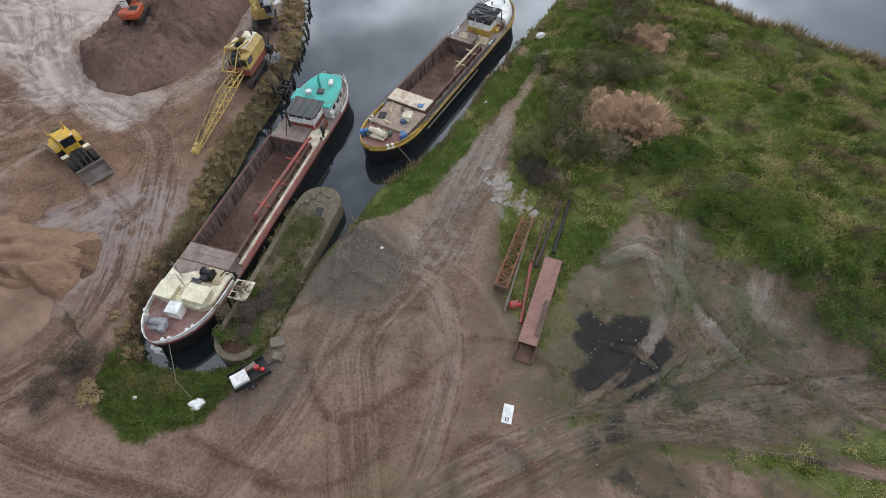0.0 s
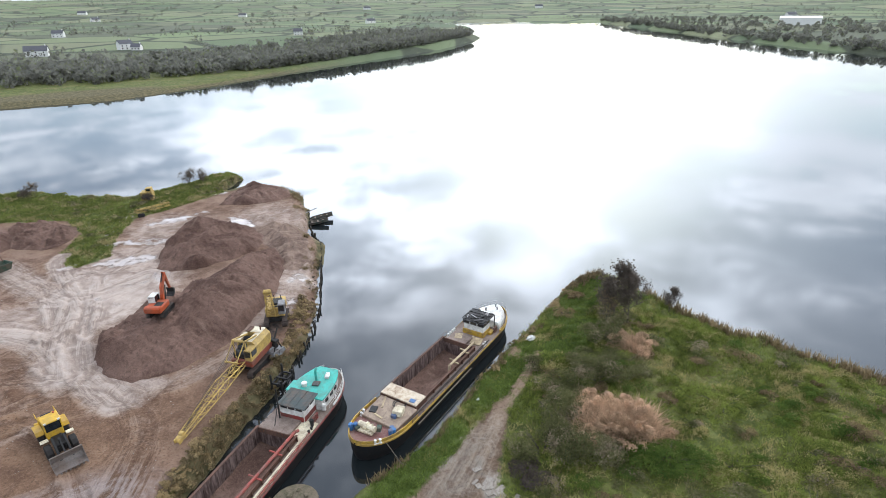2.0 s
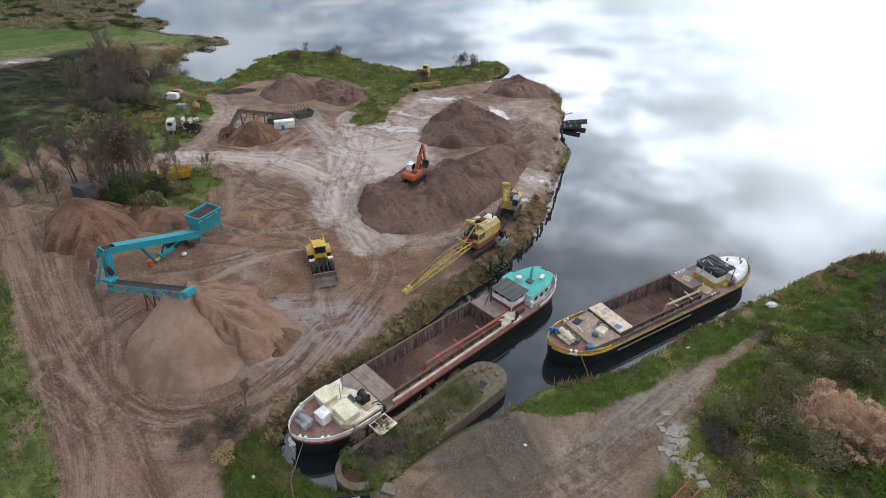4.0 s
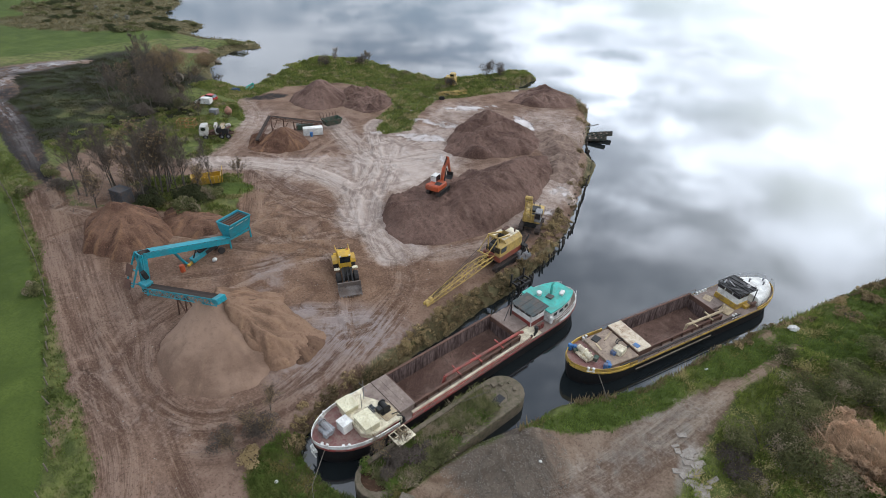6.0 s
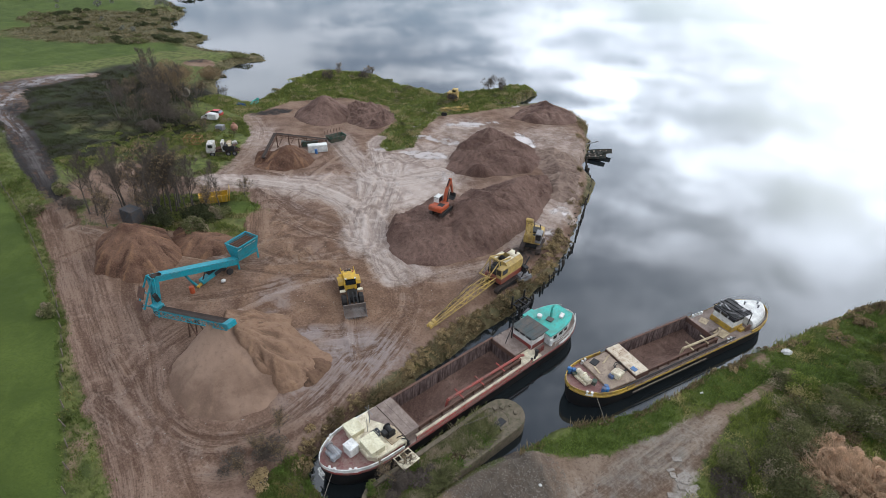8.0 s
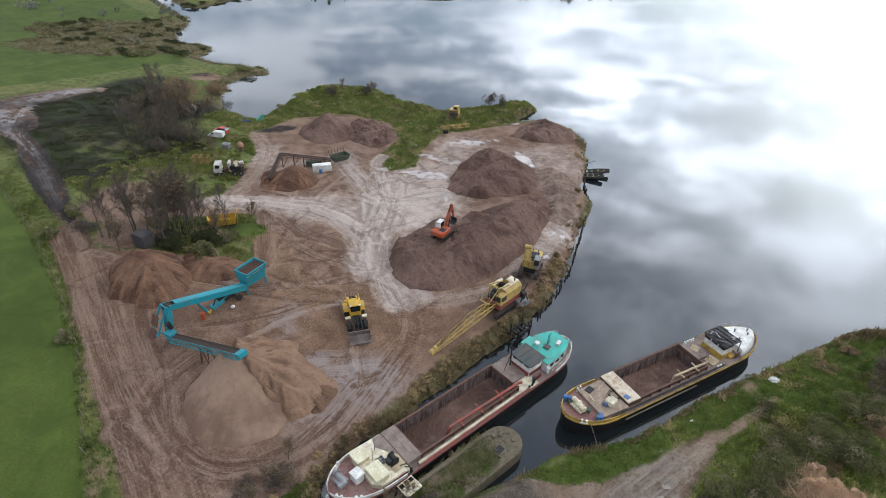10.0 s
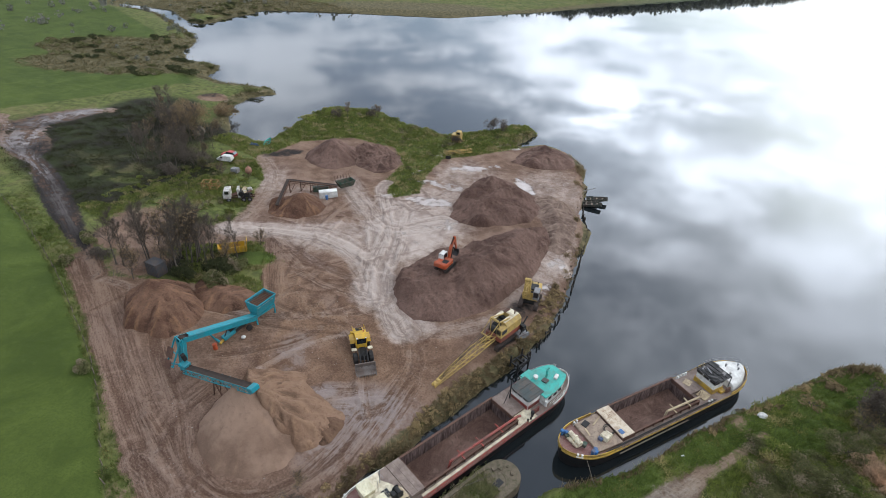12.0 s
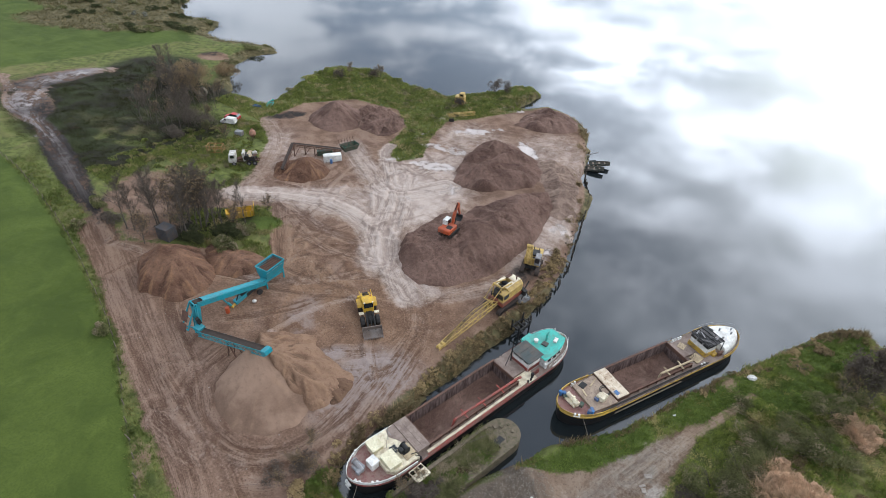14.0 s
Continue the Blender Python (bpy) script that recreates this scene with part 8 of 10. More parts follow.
def dinghy(x, y, turn, mat, label):
    t = thing("rowing_boat", x, y, max(0.12, ground_z(x, y) + 0.08), turn, label, "boat")
    bm = bmesh.new()
    rings = []
    for i in range(11):
        s = i / 10
        w = 0.85 * (1 - max(0, (s - 0.45) / 0.55) ** 2.2) * (0.82 + 0.18 * min(1, s * 3))
        xx = -2.0 + 4.1 * s
        zt = 0.55 + 0.25 * max(0, s - 0.5) ** 2 * 4
        rings.append([(xx, -w, zt), (xx, -w * 0.8, 0.05), (xx, 0, -0.12), (xx, w * 0.8, 0.05), (xx, w, zt), (xx, w * 0.92, zt), (xx, w * 0.7, 0.14), (xx, 0, 0.02), (xx, -w * 0.7, 0.14), (xx, -w * 0.92, zt)])
    loft(bm, rings)
    part("hull", bm, mat, t, smooth=False)
    for xx in (-1.2, 0.0, 1.1):
        bm = bmesh.new()
        box(bm, (xx, 0, 0.38), (0.3, 1.35 if xx < 1 else 0.95, 0.05))
        part("thwart", bm, M_WOOD, t)
    return t


dinghy(-114.0, 78.2, 70, M_DECKTEAL, "turquoise rowing boat drawn up on the shore").matrix_world = pose(-114.0, 78.2, ground_z(-114.0, 78.2) + 0.15, 4, -6, 118) @ Matrix.Scale(0.85, 4)
dinghy(-113.6, 76.6, 20, M_BLUE, "small blue dinghy on the grass").matrix_world = pose(-115.3, 74.9, ground_z(-115.3, 74.9) + 0.1, 0, 0, 20) @ Matrix.Scale(0.6, 4)
bm = bmesh.new()
loft(bm, [[(x_ * q, d_, y_ * q + 1.1) for x_, y_ in [(math.cos(2 * math.pi * i / 18), math.sin(2 * math.pi * i / 18)) for i in range(18)]] for q, d_ in ((1.15, -0.5), (1.15, 0.5), (0.98, 0.5), (0.98, -0.5), (1.15, -0.5))], True, False)
solid("concrete_ring", bm, M_CONCRETE, -131.2, 69.6, ground_z(-131.2, 69.6), 35, "white concrete pipe ring standing on edge", "pipe ring")
sk = thing("skip", -73.6, 40.6, ground_z(-73.6, 40.6), 58, "yellow steel skip half hidden by branches", "skip")
bm = bmesh.new()
loft(bm, [[(-2.0, -0.8, 0.1), (2.0, -0.8, 0.1), (2.0, 0.8, 0.1), (-2.0, 0.8, 0.1)], [(-2.5, -0.95, 1.4), (2.2, -0.95, 1.4), (2.2, 0.95, 1.4), (-2.5, 0.95, 1.4)], [(-2.4, -0.88, 1.4), (2.1, -0.88, 1.4), (2.1, 0.88, 1.4), (-2.4, 0.88, 1.4)], [(-1.9, -0.74, 0.2), (1.9, -0.74, 0.2), (1.9, 0.74, 0.2), (-1.9, 0.74, 0.2)]], True, True)
part("body", bm, M_YELLOW, sk)
bm = bmesh.new()
box(bm, (2.35, 0, 1.25), (0.12, 1.9, 2.2), (0, 8, 0), 0.03)
part("tailgate", bm, M_YELLOW, sk, "bright yellow tailgate")
bm = bmesh.new()
for i in range(6):
    bar(bm, (-1.6 + 0.66 * i, -0.97, 0.3), (-1.75 + 0.7 * i, -0.99, 1.4), 0.1)
part("rib", bm, M_OLDYELLOW, sk)
bm = bmesh.new()
box(bm, (0, 0, 1.2), (2.6, 2.0, 2.4), chamfer=0.05)
M_SLATE = weathered("slate_grey_paint", (0.06, 0.066, 0.075), 0.1, 0.7)
hold_box = thing("container", -76.4, 28.2, ground_z(-76.4, 28.2), 12, "grey steel container among the bare trees", "container")
part("body", bm, M_SLATE, hold_box)
for i in range(7):
    bm = bmesh.new()
    box(bm, (-1.1 + 0.366 * i, -1.025, 1.2), (0.14, 0.05, 2.2))
    part("rib", bm, M_SLATE, hold_box)
gw = thing("gangway", -73.2, 107.2, ground_z(-73.2, 107.2), 52, "yellow lattice gangway lying beside the ditch", "gangway")
bm = bmesh.new()
girder(bm, (-3.6, 0, 0.55), (3.6, 0, 0.75), 0.8, 0.8, 0.7, 0.7, 0.07, 9)
part("girder", bm, M_OLDYELLOW, gw)
bm = bmesh.new()
for xx in (-2.0, -1.5):
    tube(bm, (xx, -0.9, 0.3), (xx, -1.15, 0.3), 0.45, None, 14)
solid("tyre", bm, M_TYRE, -72.0, 104.4, ground_z(-72.0, 104.4) + 0.1, 30, "old black tyres at the water's edge", "tyre")
M_HULKGREEN = weathered("dark_green_hulk", (0.035, 0.05, 0.04), 0.2, 0.7)
hut = thing("pump_house", -78.6, 113.6, ground_z(-78.6, 113.6), 20, "small yellow machine house behind a bush", "hut")
bm = bmesh.new()
box(bm, (0, 0, 1.1), (2.6, 2.0, 2.2), chamfer=0.08)
part("body", bm, M_OLDYELLOW, hut)
bm = bmesh.new()
box(bm, (0.5, 0, 2.6), (1.3, 1.6, 0.9), chamfer=0.08)
part("cab", bm, M_OLDYELLOW, hut)
bm = bmesh.new()
box(bm, (0.5, -0.82, 2.65), (0.9, 0.04, 0.5))
part("window", bm, glass_mat, hut)
# two old boats run into the yard's bank
for x_, y_, t_, k_ in ((-35.0, 109.6, 28, 1.15), (-34.8, 106.6, 22, 1.05), (-35.6, 108.0, 35, 0.8)):
    dinghy(x_, y_, t_, M_HULKGREEN, "dark green hulk of a boat stuck in the bank").matrix_world = pose(x_, y_, 0.35, 0, -8, t_) @ Matrix.Scale(k_, 4)
bm = bmesh.new()
tube(bm, (0, -1.8, 0.2), (0, 1.8, 0.5), 0.12, None, 8)
solid("pipe", bm, M_GREY, -38.6, 112.4, ground_z(-39.6, 112.4), -30, "pale pipe lying on the bank", "pipe")

# ---- clutter by the road on the point ----


def z_of(x, y, up=0.0):
    return ground_z(x, y) + up


lt = thing("lattice_girder", 7.7, 29.2, z_of(7.7, 29.2), 74, "rusty lattice girder lying in grass", "girder")
bm = bmesh.new()
girder(bm, (-4.1, 0, 0.5), (4.1, 0, 0.5), 1.0, 1.0, 0.8, 0.8, 0.08, 11)
part("girder", bm, weathered("orange_rust", (0.22, 0.085, 0.04), 0.4, 0.9), lt)
bm = bmesh.new()
box(bm, (-4.15, 0, 0.5), (0.2, 1.15, 0.95), chamfer=0.03)
part("end_plate", bm, M_RUST, lt)


def lying_pipe(a, b_, r, mat, label, category="pipe"):
    za, zb_ = z_of(*a) + r, z_of(*b_) + r
    mid = Vector(((a[0] + b_[0]) / 2, (a[1] + b_[1]) / 2, (za + zb_) / 2))
    bm = bmesh.new()
    p, q = Vector((*a, za)) - mid, Vector((*b_, zb_)) - mid
    tube(bm, p, q, r, None, 12)
    for t in (0.0, 0.33, 0.66, 1.0):
        c = p.lerp(q, min(0.99, max(0.01, t)))
        d = (q - p).normalized() * 0.05
        tube(bm, c - d, c + d, r * 1.3, None, 12)
    return solid("pipe", bm, mat, mid.x, mid.y, mid.z, 0, label, category, "pipes in the grass")


lying_pipe((9.3, 33.6), (7.0, 23.2), 0.12, M_WOOD, "long mossy pole lying in grass", "pole")
lying_pipe((9.2, 28.4), (8.4, 22.2), 0.15, M_REDPIPE, "rusty red steel pipe in the grass")
lying_pipe((10.5, 33.2), (9.3, 28.5), 0.14, M_RUST, "rusty pipe in line with the red one")
lying_pipe((12.0, 35.8), (9.6, 28.0), 0.16, M_TRACK, "dark steel pipe lying in the grass")
lying_pipe((12.8, 35.8), (11.2, 29.6), 0.15, M_GREASE, "dark steel pipe lying in the grass")
lying_pipe((4.0, 50.6), (1.2, 49.0), 0.1, M_WHITE, "pale pole lying on the grassy bank", "pole")
tr = thing("steel_trough", 9.9, 23.8, z_of(9.9, 23.8), 75.5, "long red-brown rusty steel trough lying on sand", "trough")
bm = bmesh.new()
box(bm, (0.6, 0, 0.62), (8.9, 1.55, 0.08), chamfer=0.01)
M_OXIDE = weathered("red_oxide_paint", (0.20, 0.095, 0.08), 0.12, 0.7, 0.0, (0.26, 0.15, 0.10))
part("top_plate", bm, M_OXIDE, tr)
bm = bmesh.new()
for yy in (-0.76, 0.76):
    box(bm, (0, yy, 0.3), (10.4, 0.07, 0.6))
box(bm, (5.1, 0, 0.3), (0.07, 1.5, 0.6))
box(bm, (-0.1, 0, 0.05), (10.3, 1.45, 0.05))
part("side_plate", bm, M_RUST, tr)
bm = bmesh.new()
side_profile(bm, [(-3.0, 0.72), (0.6, 0.72), (-0.3, 0.78), (-2.4, 0.76)], -0.72, -0.35)
part("sand_spill", bm, tan_mat, tr, "drift of sand on the plate")
can = thing("fuel_can", 7.9, 23.9, z_of(7.9, 23.9), 20, "bright red plastic fuel drum in the grass", "drum")
bm = bmesh.new()
tube(bm, (-0.42, 0, 0.33), (0.42, 0, 0.33), 0.33, None, 14)
tube(bm, (-0.48, 0, 0.33), (-0.42, 0, 0.33), 0.24, 0.33, 14)
tube(bm, (0.42, 0, 0.33), (0.48, 0, 0.33), 0.33, 0.24, 14)
part("body", bm, M_RED, can)
bm = bmesh.new()
tube(bm, (0.3, 0, 0.62), (0.3, 0, 0.74), 0.08, None, 8)
part("cap", bm, M_GREASE, can)
bd = thing("sign_board", 7.6, 14.4, z_of(7.6, 14.4), -8, "white board lying on the mud", "board")
bm = bmesh.new()
box(bm, (0, 0, 0.06), (0.78, 1.45, 0.06), (4, 0, 0), 0.01)
part("panel", bm, M_WHITE, bd)
bm = bmesh.new()
for xx in (-0.08, 0.1):
    box(bm, (xx, -0.42, 0.075), (0.07, 0.3, 0.03), (4, 0, 0))
part("marking", bm, M_GREASE, bd)
tl = thing("trailer", -12.6, 15.4, z_of(-12.6, 15.4), 40, "small dark trailer with a white lid and red canister", "trailer")
bm = bmesh.new()
box(bm, (0, 0, 0.55), (3.0, 1.5, 0.25), chamfer=0.04)
for yy in (-0.75, 0.75):
    box(bm, (0, yy, 0.8), (3.0, 0.06, 0.4))
bar(bm, (1.5, 0, 0.5), (2.4, 0, 0.45), 0.1)
part("bed", bm, M_GREASE, tl)
for yy in (-0.85, 0.85):
    tyre(tl, -0.2, yy, 0.32, 0.2, rim_mat=M_GREY)
bm = bmesh.new()
box(bm, (-0.75, -0.12, 1.0), (1.25, 1.05, 0.5), (0, 3, 0), 0.05)
part("white_lid", bm, M_WHITE, tl, "white box lid")
bm = bmesh.new()
tube(bm, (0.7, 0.1, 0.7), (0.7, 0.1, 1.15), 0.2, None, 10)
tube(bm, (1.0, -0.3, 0.7), (1.05, -0.3, 1.0), 0.15, None, 10)
part("canister", bm, M_RED, tl)
bm = bmesh.new()
box(bm, (0.2, 0.45, 0.85), (1.1, 0.4, 0.3), (0, 0, 6), 0.03)
part("crate", bm, M_WOOD, tl)
for x_, y_, s_, t_ in ((-11.4, 18.6, 1.2, 20), (-11.0, 17.3, 0.9, -10)):
    bm = bmesh.new()
    box(bm, (0, 0, 0.18), (s_, s_ * 0.75, 0.32), (3, 4, 0), 0.06)
    solid("concrete_block", bm, M_CONCRETE, x_, y_, z_of(x_, y_), t_, "weathered concrete block on gravel", "block")


def rubble_bag(x, y, size, label, mat):
    bm = bmesh.new()
    bmesh.ops.create_icosphere(bm, subdivisions=3, radius=1.0)
    for v in bm.verts:
        k = 1 + 0.35 * noise.noise(v.co * 2.1 + Vector((x, y, 0)))
        v.co = Vector((v.co.x * size * k, v.co.y * size * 0.8 * k, max(-0.05, v.co.z * size * 0.55 * k + size * 0.3)))
    return solid("bag", bm, mat, x, y, z_of(x, y), 25, label, "bag", smooth=False)


rubble_bag(-16.2, 12.9, 0.62, "torn white sack of rubbish on grass", M_WHITE)
rubble_bag(10.0, 63.2, 0.6, "white plastic rubbish on the bank", M_WHITE)
rubble_bag(-4.5, 29.1, 0.17, "scrap of white plastic on the road", M_WHITE)
rubble_bag(-21.4, 13.0, 0.2, "pale scrap of litter in grass", M_WHITE)
pf = thing("steel_platform", -15.5, 23.0, 1.5, 82, "pale steel gangway platform on the pier", "platform")
bm = bmesh.new()
box(bm, (0, 0, 0.75), (2.0, 1.1, 0.06))
part("deck_plate", bm, M_CREAM, pf, "pale mossy deck plate")
bm = bmesh.new()
for i in range(4):
    bar(bm, (-0.9 + 0.6 * i, 0.52, 0.78), (-0.9 + 0.6 * i, 1.12, 0.78), 0.08)
bar(bm, (-0.95, 1.1, 0.78), (0.95, 1.1, 0.78), 0.09)
part("frame", bm, M_CREAM, pf)
for xx in (-0.9, 0.9):
    for yy in (-0.4, 1.0):
        bm = bmesh.new()
        bar(bm, (xx, yy, -0.35), (xx, yy, 0.72), 0.09)
        part("leg", bm, M_WOOD, pf)
gg = random.Random(88)
for k in range(38):
    t_ = gg.random()
    x_, y_ = 5.4 + 2.9 * t_ + gg.gauss(0, 0.5), 38.6 - 4.6 * t_ + gg.gauss(0, 0.6)
    bm = bmesh.new()
    box(bm, (0, 0, 0.03), (gg.uniform(0.5, 1.3), gg.uniform(0.3, 0.7), 0.1), (gg.uniform(-4, 4), gg.uniform(-4, 4), 0), 0.03)
    solid("slab", bm, M_SLAB, x_, y_, z_of(x_, y_, 0.0), gg.uniform(20, 70), "broken pale concrete slab beside the dirt road", "slab", "broken slabs")
# mooring lines
for pts, name in (([(-20.4, 17.9, 2.2), (-18.6, 14.6, 1.7), (-16.6, 13.2, 1.75)], "bow"), ([(-14.0, 30.0, 1.9), (-12.6, 33.5, 1.6)], "pier"), ([(-5.3, 42.6, 2.0), (-3.0, 40.2, 1.4), (-1.6, 39.4, z_of(-1.6, 39.4, 0.05))], "point")):
    bm = bmesh.new()
    chain(bm, pts, 0.03, 5)
    solid("mooring_rope", bm, M_ROPE, 0, 0, 0, 0, "slack grey mooring rope from a barge", "rope", "mooring ropes")

# ---- plants ----
rng = np.random.default_rng(7)
GZ = zz.reshape(gx.shape)


def grid_sample(field, x, y):
    """A field of the ground sheet at many places."""
    i = np.clip(np.searchsorted(xs, x) - 1, 0, len(xs) - 2)
    j = np.clip(np.searchsorted(ys, y) - 1, 0, len(ys) - 2)
    u, v = (x - xs[i]) / (xs[i + 1] - xs[i]), (y - ys[j]) / (ys[j + 1] - ys[j])
    f = field
    return (f[j, i] * (1 - u) + f[j, i + 1] * u) * (1 - v) + (f[j + 1, i] * (1 - u) + f[j + 1, i + 1] * u) * v


FIELDS = {k: v.reshape(gx.shape) for k, v in attrs.items()}
SHORE = shore.reshape(gx.shape)


def tri_mesh(name, co, size, mat):
    """A mesh of loose faces with size corners each."""
    me = bpy.data.meshes.new(name)
    count = len(co) // size
    me.vertices.add(len(co))
    me.vertices.foreach_set("co", np.ascontiguousarray(co, dtype=np.float32).ravel())
    me.loops.add(len(co))
    me.loops.foreach_set("vertex_index", np.arange(len(co), dtype=np.int32))
    me.polygons.add(count)
    me.polygons.foreach_set("loop_start", (np.arange(count) * size).astype(np.int32))
    me.update(calc_edges=True)
    me.materials.append(mat)
    return me


def blades(pts, tall, per, width=0.07, lean=0.45, jitter=0.18):
    """Tufts: per leaning blades at each place, as loose triangles."""
    k = len(pts)
    base = np.repeat(pts, per, 0) + np.concatenate([rng.normal(0, jitter, (k * per, 2)), np.full((k * per, 1), -0.05)], 1)
    hgt = np.repeat(tall, per) * rng.uniform(0.55, 1.15, k * per)
    ang = rng.uniform(0, 2 * np.pi, k * per)
    tip = base + np.stack([np.cos(ang) * hgt * lean * rng.uniform(0.3, 1.3, k * per), np.sin(ang) * hgt * lean * rng.uniform(0.3, 1.3, k * per), hgt], 1)
    across = np.stack([-np.sin(ang), np.cos(ang), np.zeros(k * per)], 1) * (width * rng.uniform(0.6, 1.4, k * per))[:, None]
    return np.stack([base - across, base + across, tip], 1).reshape(-1, 3)


def scatter(x0, x1, y0, y1, count, test):
    x, y = rng.uniform(x0, x1, count), rng.uniform(y0, y1, count)
    keep = test(x, y) & (grid_sample(SHORE, x, y) > 0.15)
    x, y = x[keep], y[keep]
    return np.stack([x, y, grid_sample(GZ, x, y)], 1)


M_GRASS = leafy("rough_grass", (0.056, 0.078, 0.020), (0.335, 0.385, 0.092), (0.44, 0.37, 0.17), 0.24)
M_SHORE = leafy("shore_grass", (0.062, 0.082, 0.025), (0.27, 0.30, 0.085), (0.38, 0.31, 0.16), 0.22)
M_POINTGRASS = leafy("bright_point_grass", (0.052, 0.082, 0.020), (0.215, 0.275, 0.066), (0.27, 0.23, 0.09), 0.16)
M_LUSH = leafy("lush_grass", (0.052, 0.074, 0.020), (0.170, 0.205, 0.056), (0.22, 0.18, 0.07), 0.18)
M_BANK = leafy("withered_bank_grass", (0.062, 0.047, 0.028), (0.42, 0.315, 0.175), (0.13, 0.155, 0.045), 0.10)
M_BANKSCRUB = leafy("withered_scrub", (0.055, 0.045, 0.028), (0.33, 0.25, 0.14), (0.46, 0.35, 0.19), 0.3)
M_MARSH = leafy("marsh_growth", (0.055, 0.055, 0.026), (0.19, 0.16, 0.08), (0.28, 0.20, 0.11), 0.18)
M_BOG = leafy("bog_tussocks", (0.023, 0.022, 0.012), (0.056, 0.060, 0.024), (0.078, 0.060, 0.036), 0.16)
M_REED = leafy("dry_reeds", (0.24, 0.165, 0.10), (0.86, 0.61, 0.415))
M_BRAMBLE = leafy("bramble_leaves", (0.050, 0.056, 0.026), (0.265, 0.26, 0.115), (0.36, 0.29, 0.20), 0.22)
M_SCRUB = leafy("green_scrub", (0.046, 0.085, 0.022), (0.175, 0.235, 0.055), (0.24, 0.215, 0.09), 0.18)
M_TWIG = leafy("bare_twigs", (0.068, 0.056, 0.045), (0.205, 0.168, 0.138))
M_HOLLY = leafy("evergreen_leaves", (0.032, 0.038, 0.020), (0.105, 0.112, 0.055))
M_WILLOW = leafy("autumn_leaves", (0.15, 0.11, 0.075), (0.38, 0.27, 0.15))
M_BARK = plain("bark", (0.105, 0.088, 0.072), 0.95, 0, 0.25, 6.0)
# Distant trees paler and greyer than near twigs: haze put into their colour.
M_HAZETREE = leafy("far_trees", (0.12, 0.122, 0.105), (0.29, 0.28, 0.235), (0.19, 0.21, 0.11), 0.2)


M_PILE = plain("rotten_timber", (0.045, 0.038, 0.03), 0.95)
M_STONE = leafy("stone", (0.10, 0.085, 0.07), (0.42, 0.37, 0.32))
M_DARKSTONE = leafy("dark_stone", (0.03, 0.026, 0.022), (0.11, 0.095, 0.08))


def stuff(name, co, size, mat, label, category):
    return tagged(new(name, tri_mesh(name, co, size, mat)), label, category, kind="stuff")


def rough_here(x, y):
    return (grid_sample(FIELDS["bare"], x, y) + 0.5 * (fbm(x / 1.7, y / 1.7, 3, 71) - 0.5) < 0.42) & (grid_sample(FIELDS["meadow"], x, y) < 0.5)


# the overgrown point
p = scatter(-3, 62, 10, 92, 62000, lambda x, y: rough_here(x, y) & (x > 4 - 0.2 * (y - 20)) & (fbm(x / 3.2, y / 3.2, 3, 72) > 0.18))
stuff("rough_grass", blades(p, 0.10 + 1.0 * fbm(p[:, 0] / 2.4, p[:, 1] / 2.4, 3, 73) ** 2, 7, 0.045, 1.3), 3, M_GRASS, "tangled rough grass on the point", "grass")
p = scatter(-13, 40, 20, 92, 62000, lambda x, y: (grid_sample(FIELDS["meadow"], x, y) > 0.35) & (grid_sample(FIELDS["bare"], x, y) < 0.5))
stuff("lush_grass", blades(p, np.full(len(p), 0.24), 6, 0.06, 1.1), 3, M_POINTGRASS, "short lush green grass", "grass")
p = scatter(-28, -12, 8, 19, 2600, lambda x, y: grid_sample(FIELDS["bare"], x, y) < 0.5)
stuff("weed_patch", blades(p, 0.1 + 0.6 * fbm(p[:, 0] / 1.5, p[:, 1] / 1.5, 2, 79), 8, 0.06, 1.2), 3, M_LUSH, "green weeds at the end of the dock", "weeds")
# withered fringe along the banks of yard and dock
p = scatter(-68, -12, 14, 142, 60000, lambda x, y: (grid_sample(SHORE, x, y) < 1.2 + 1.3 * sstep(31, 42, y) + 1.4 * (fbm(x / 4, y / 4, 2, 75) - 0.5)) & (x < -19.6) & (fbm(x / 2, y / 2, 2, 76) > np.where(y > 62, 0.70, 0.30)))
stuff("bank_grass", blades(p, 0.2 + 0.6 * fbm(p[:, 0] / 3, p[:, 1] / 3, 2, 77), 8, 0.048, 1.4), 3, M_BANK, "withered brown grass and reeds along the bank", "grass")
p = scatter(-8, 26, 31, 92, 9000, lambda x, y: (grid_sample(SHORE, x, y) < 1.5) & (fbm(x / 3, y / 3, 2, 78) > 0.42))
stuff("bank_grass", blades(p, 0.4 + 0.7 * fbm(p[:, 0] / 3, p[:, 1] / 3, 2, 79), 8, 0.08, 0.7), 3, M_BANK, "brown reeds along the point's bank", "grass")
p = scatter(18, 62, 55, 92, 7000, lambda x, y: (grid_sample(SHORE, x, y) < 2.8))
stuff("shore_reeds", blades(p, 0.9 + 0.9 * fbm(p[:, 0] / 3, p[:, 1] / 3, 2, 80), 8, 0.07, 0.4), 3, M_BANK, "tall withered reeds on the outer shore", "reeds")
p = scatter(11, 35, 14, 36, 9000, lambda x, y: (grid_sample(FIELDS["bare"], x, y) > 0.45) & (grid_sample(FIELDS["dark"], x, y) < 0.5) & (fbm(x / 2.2, y / 2.2, 3, 96) > 0.54))
stuff("sparse_grass", blades(p, np.full(len(p), 0.12), 4, 0.05, 1.4, 0.3), 3, M_LUSH, "thin moss and grass among the muddy ruts", "grass")
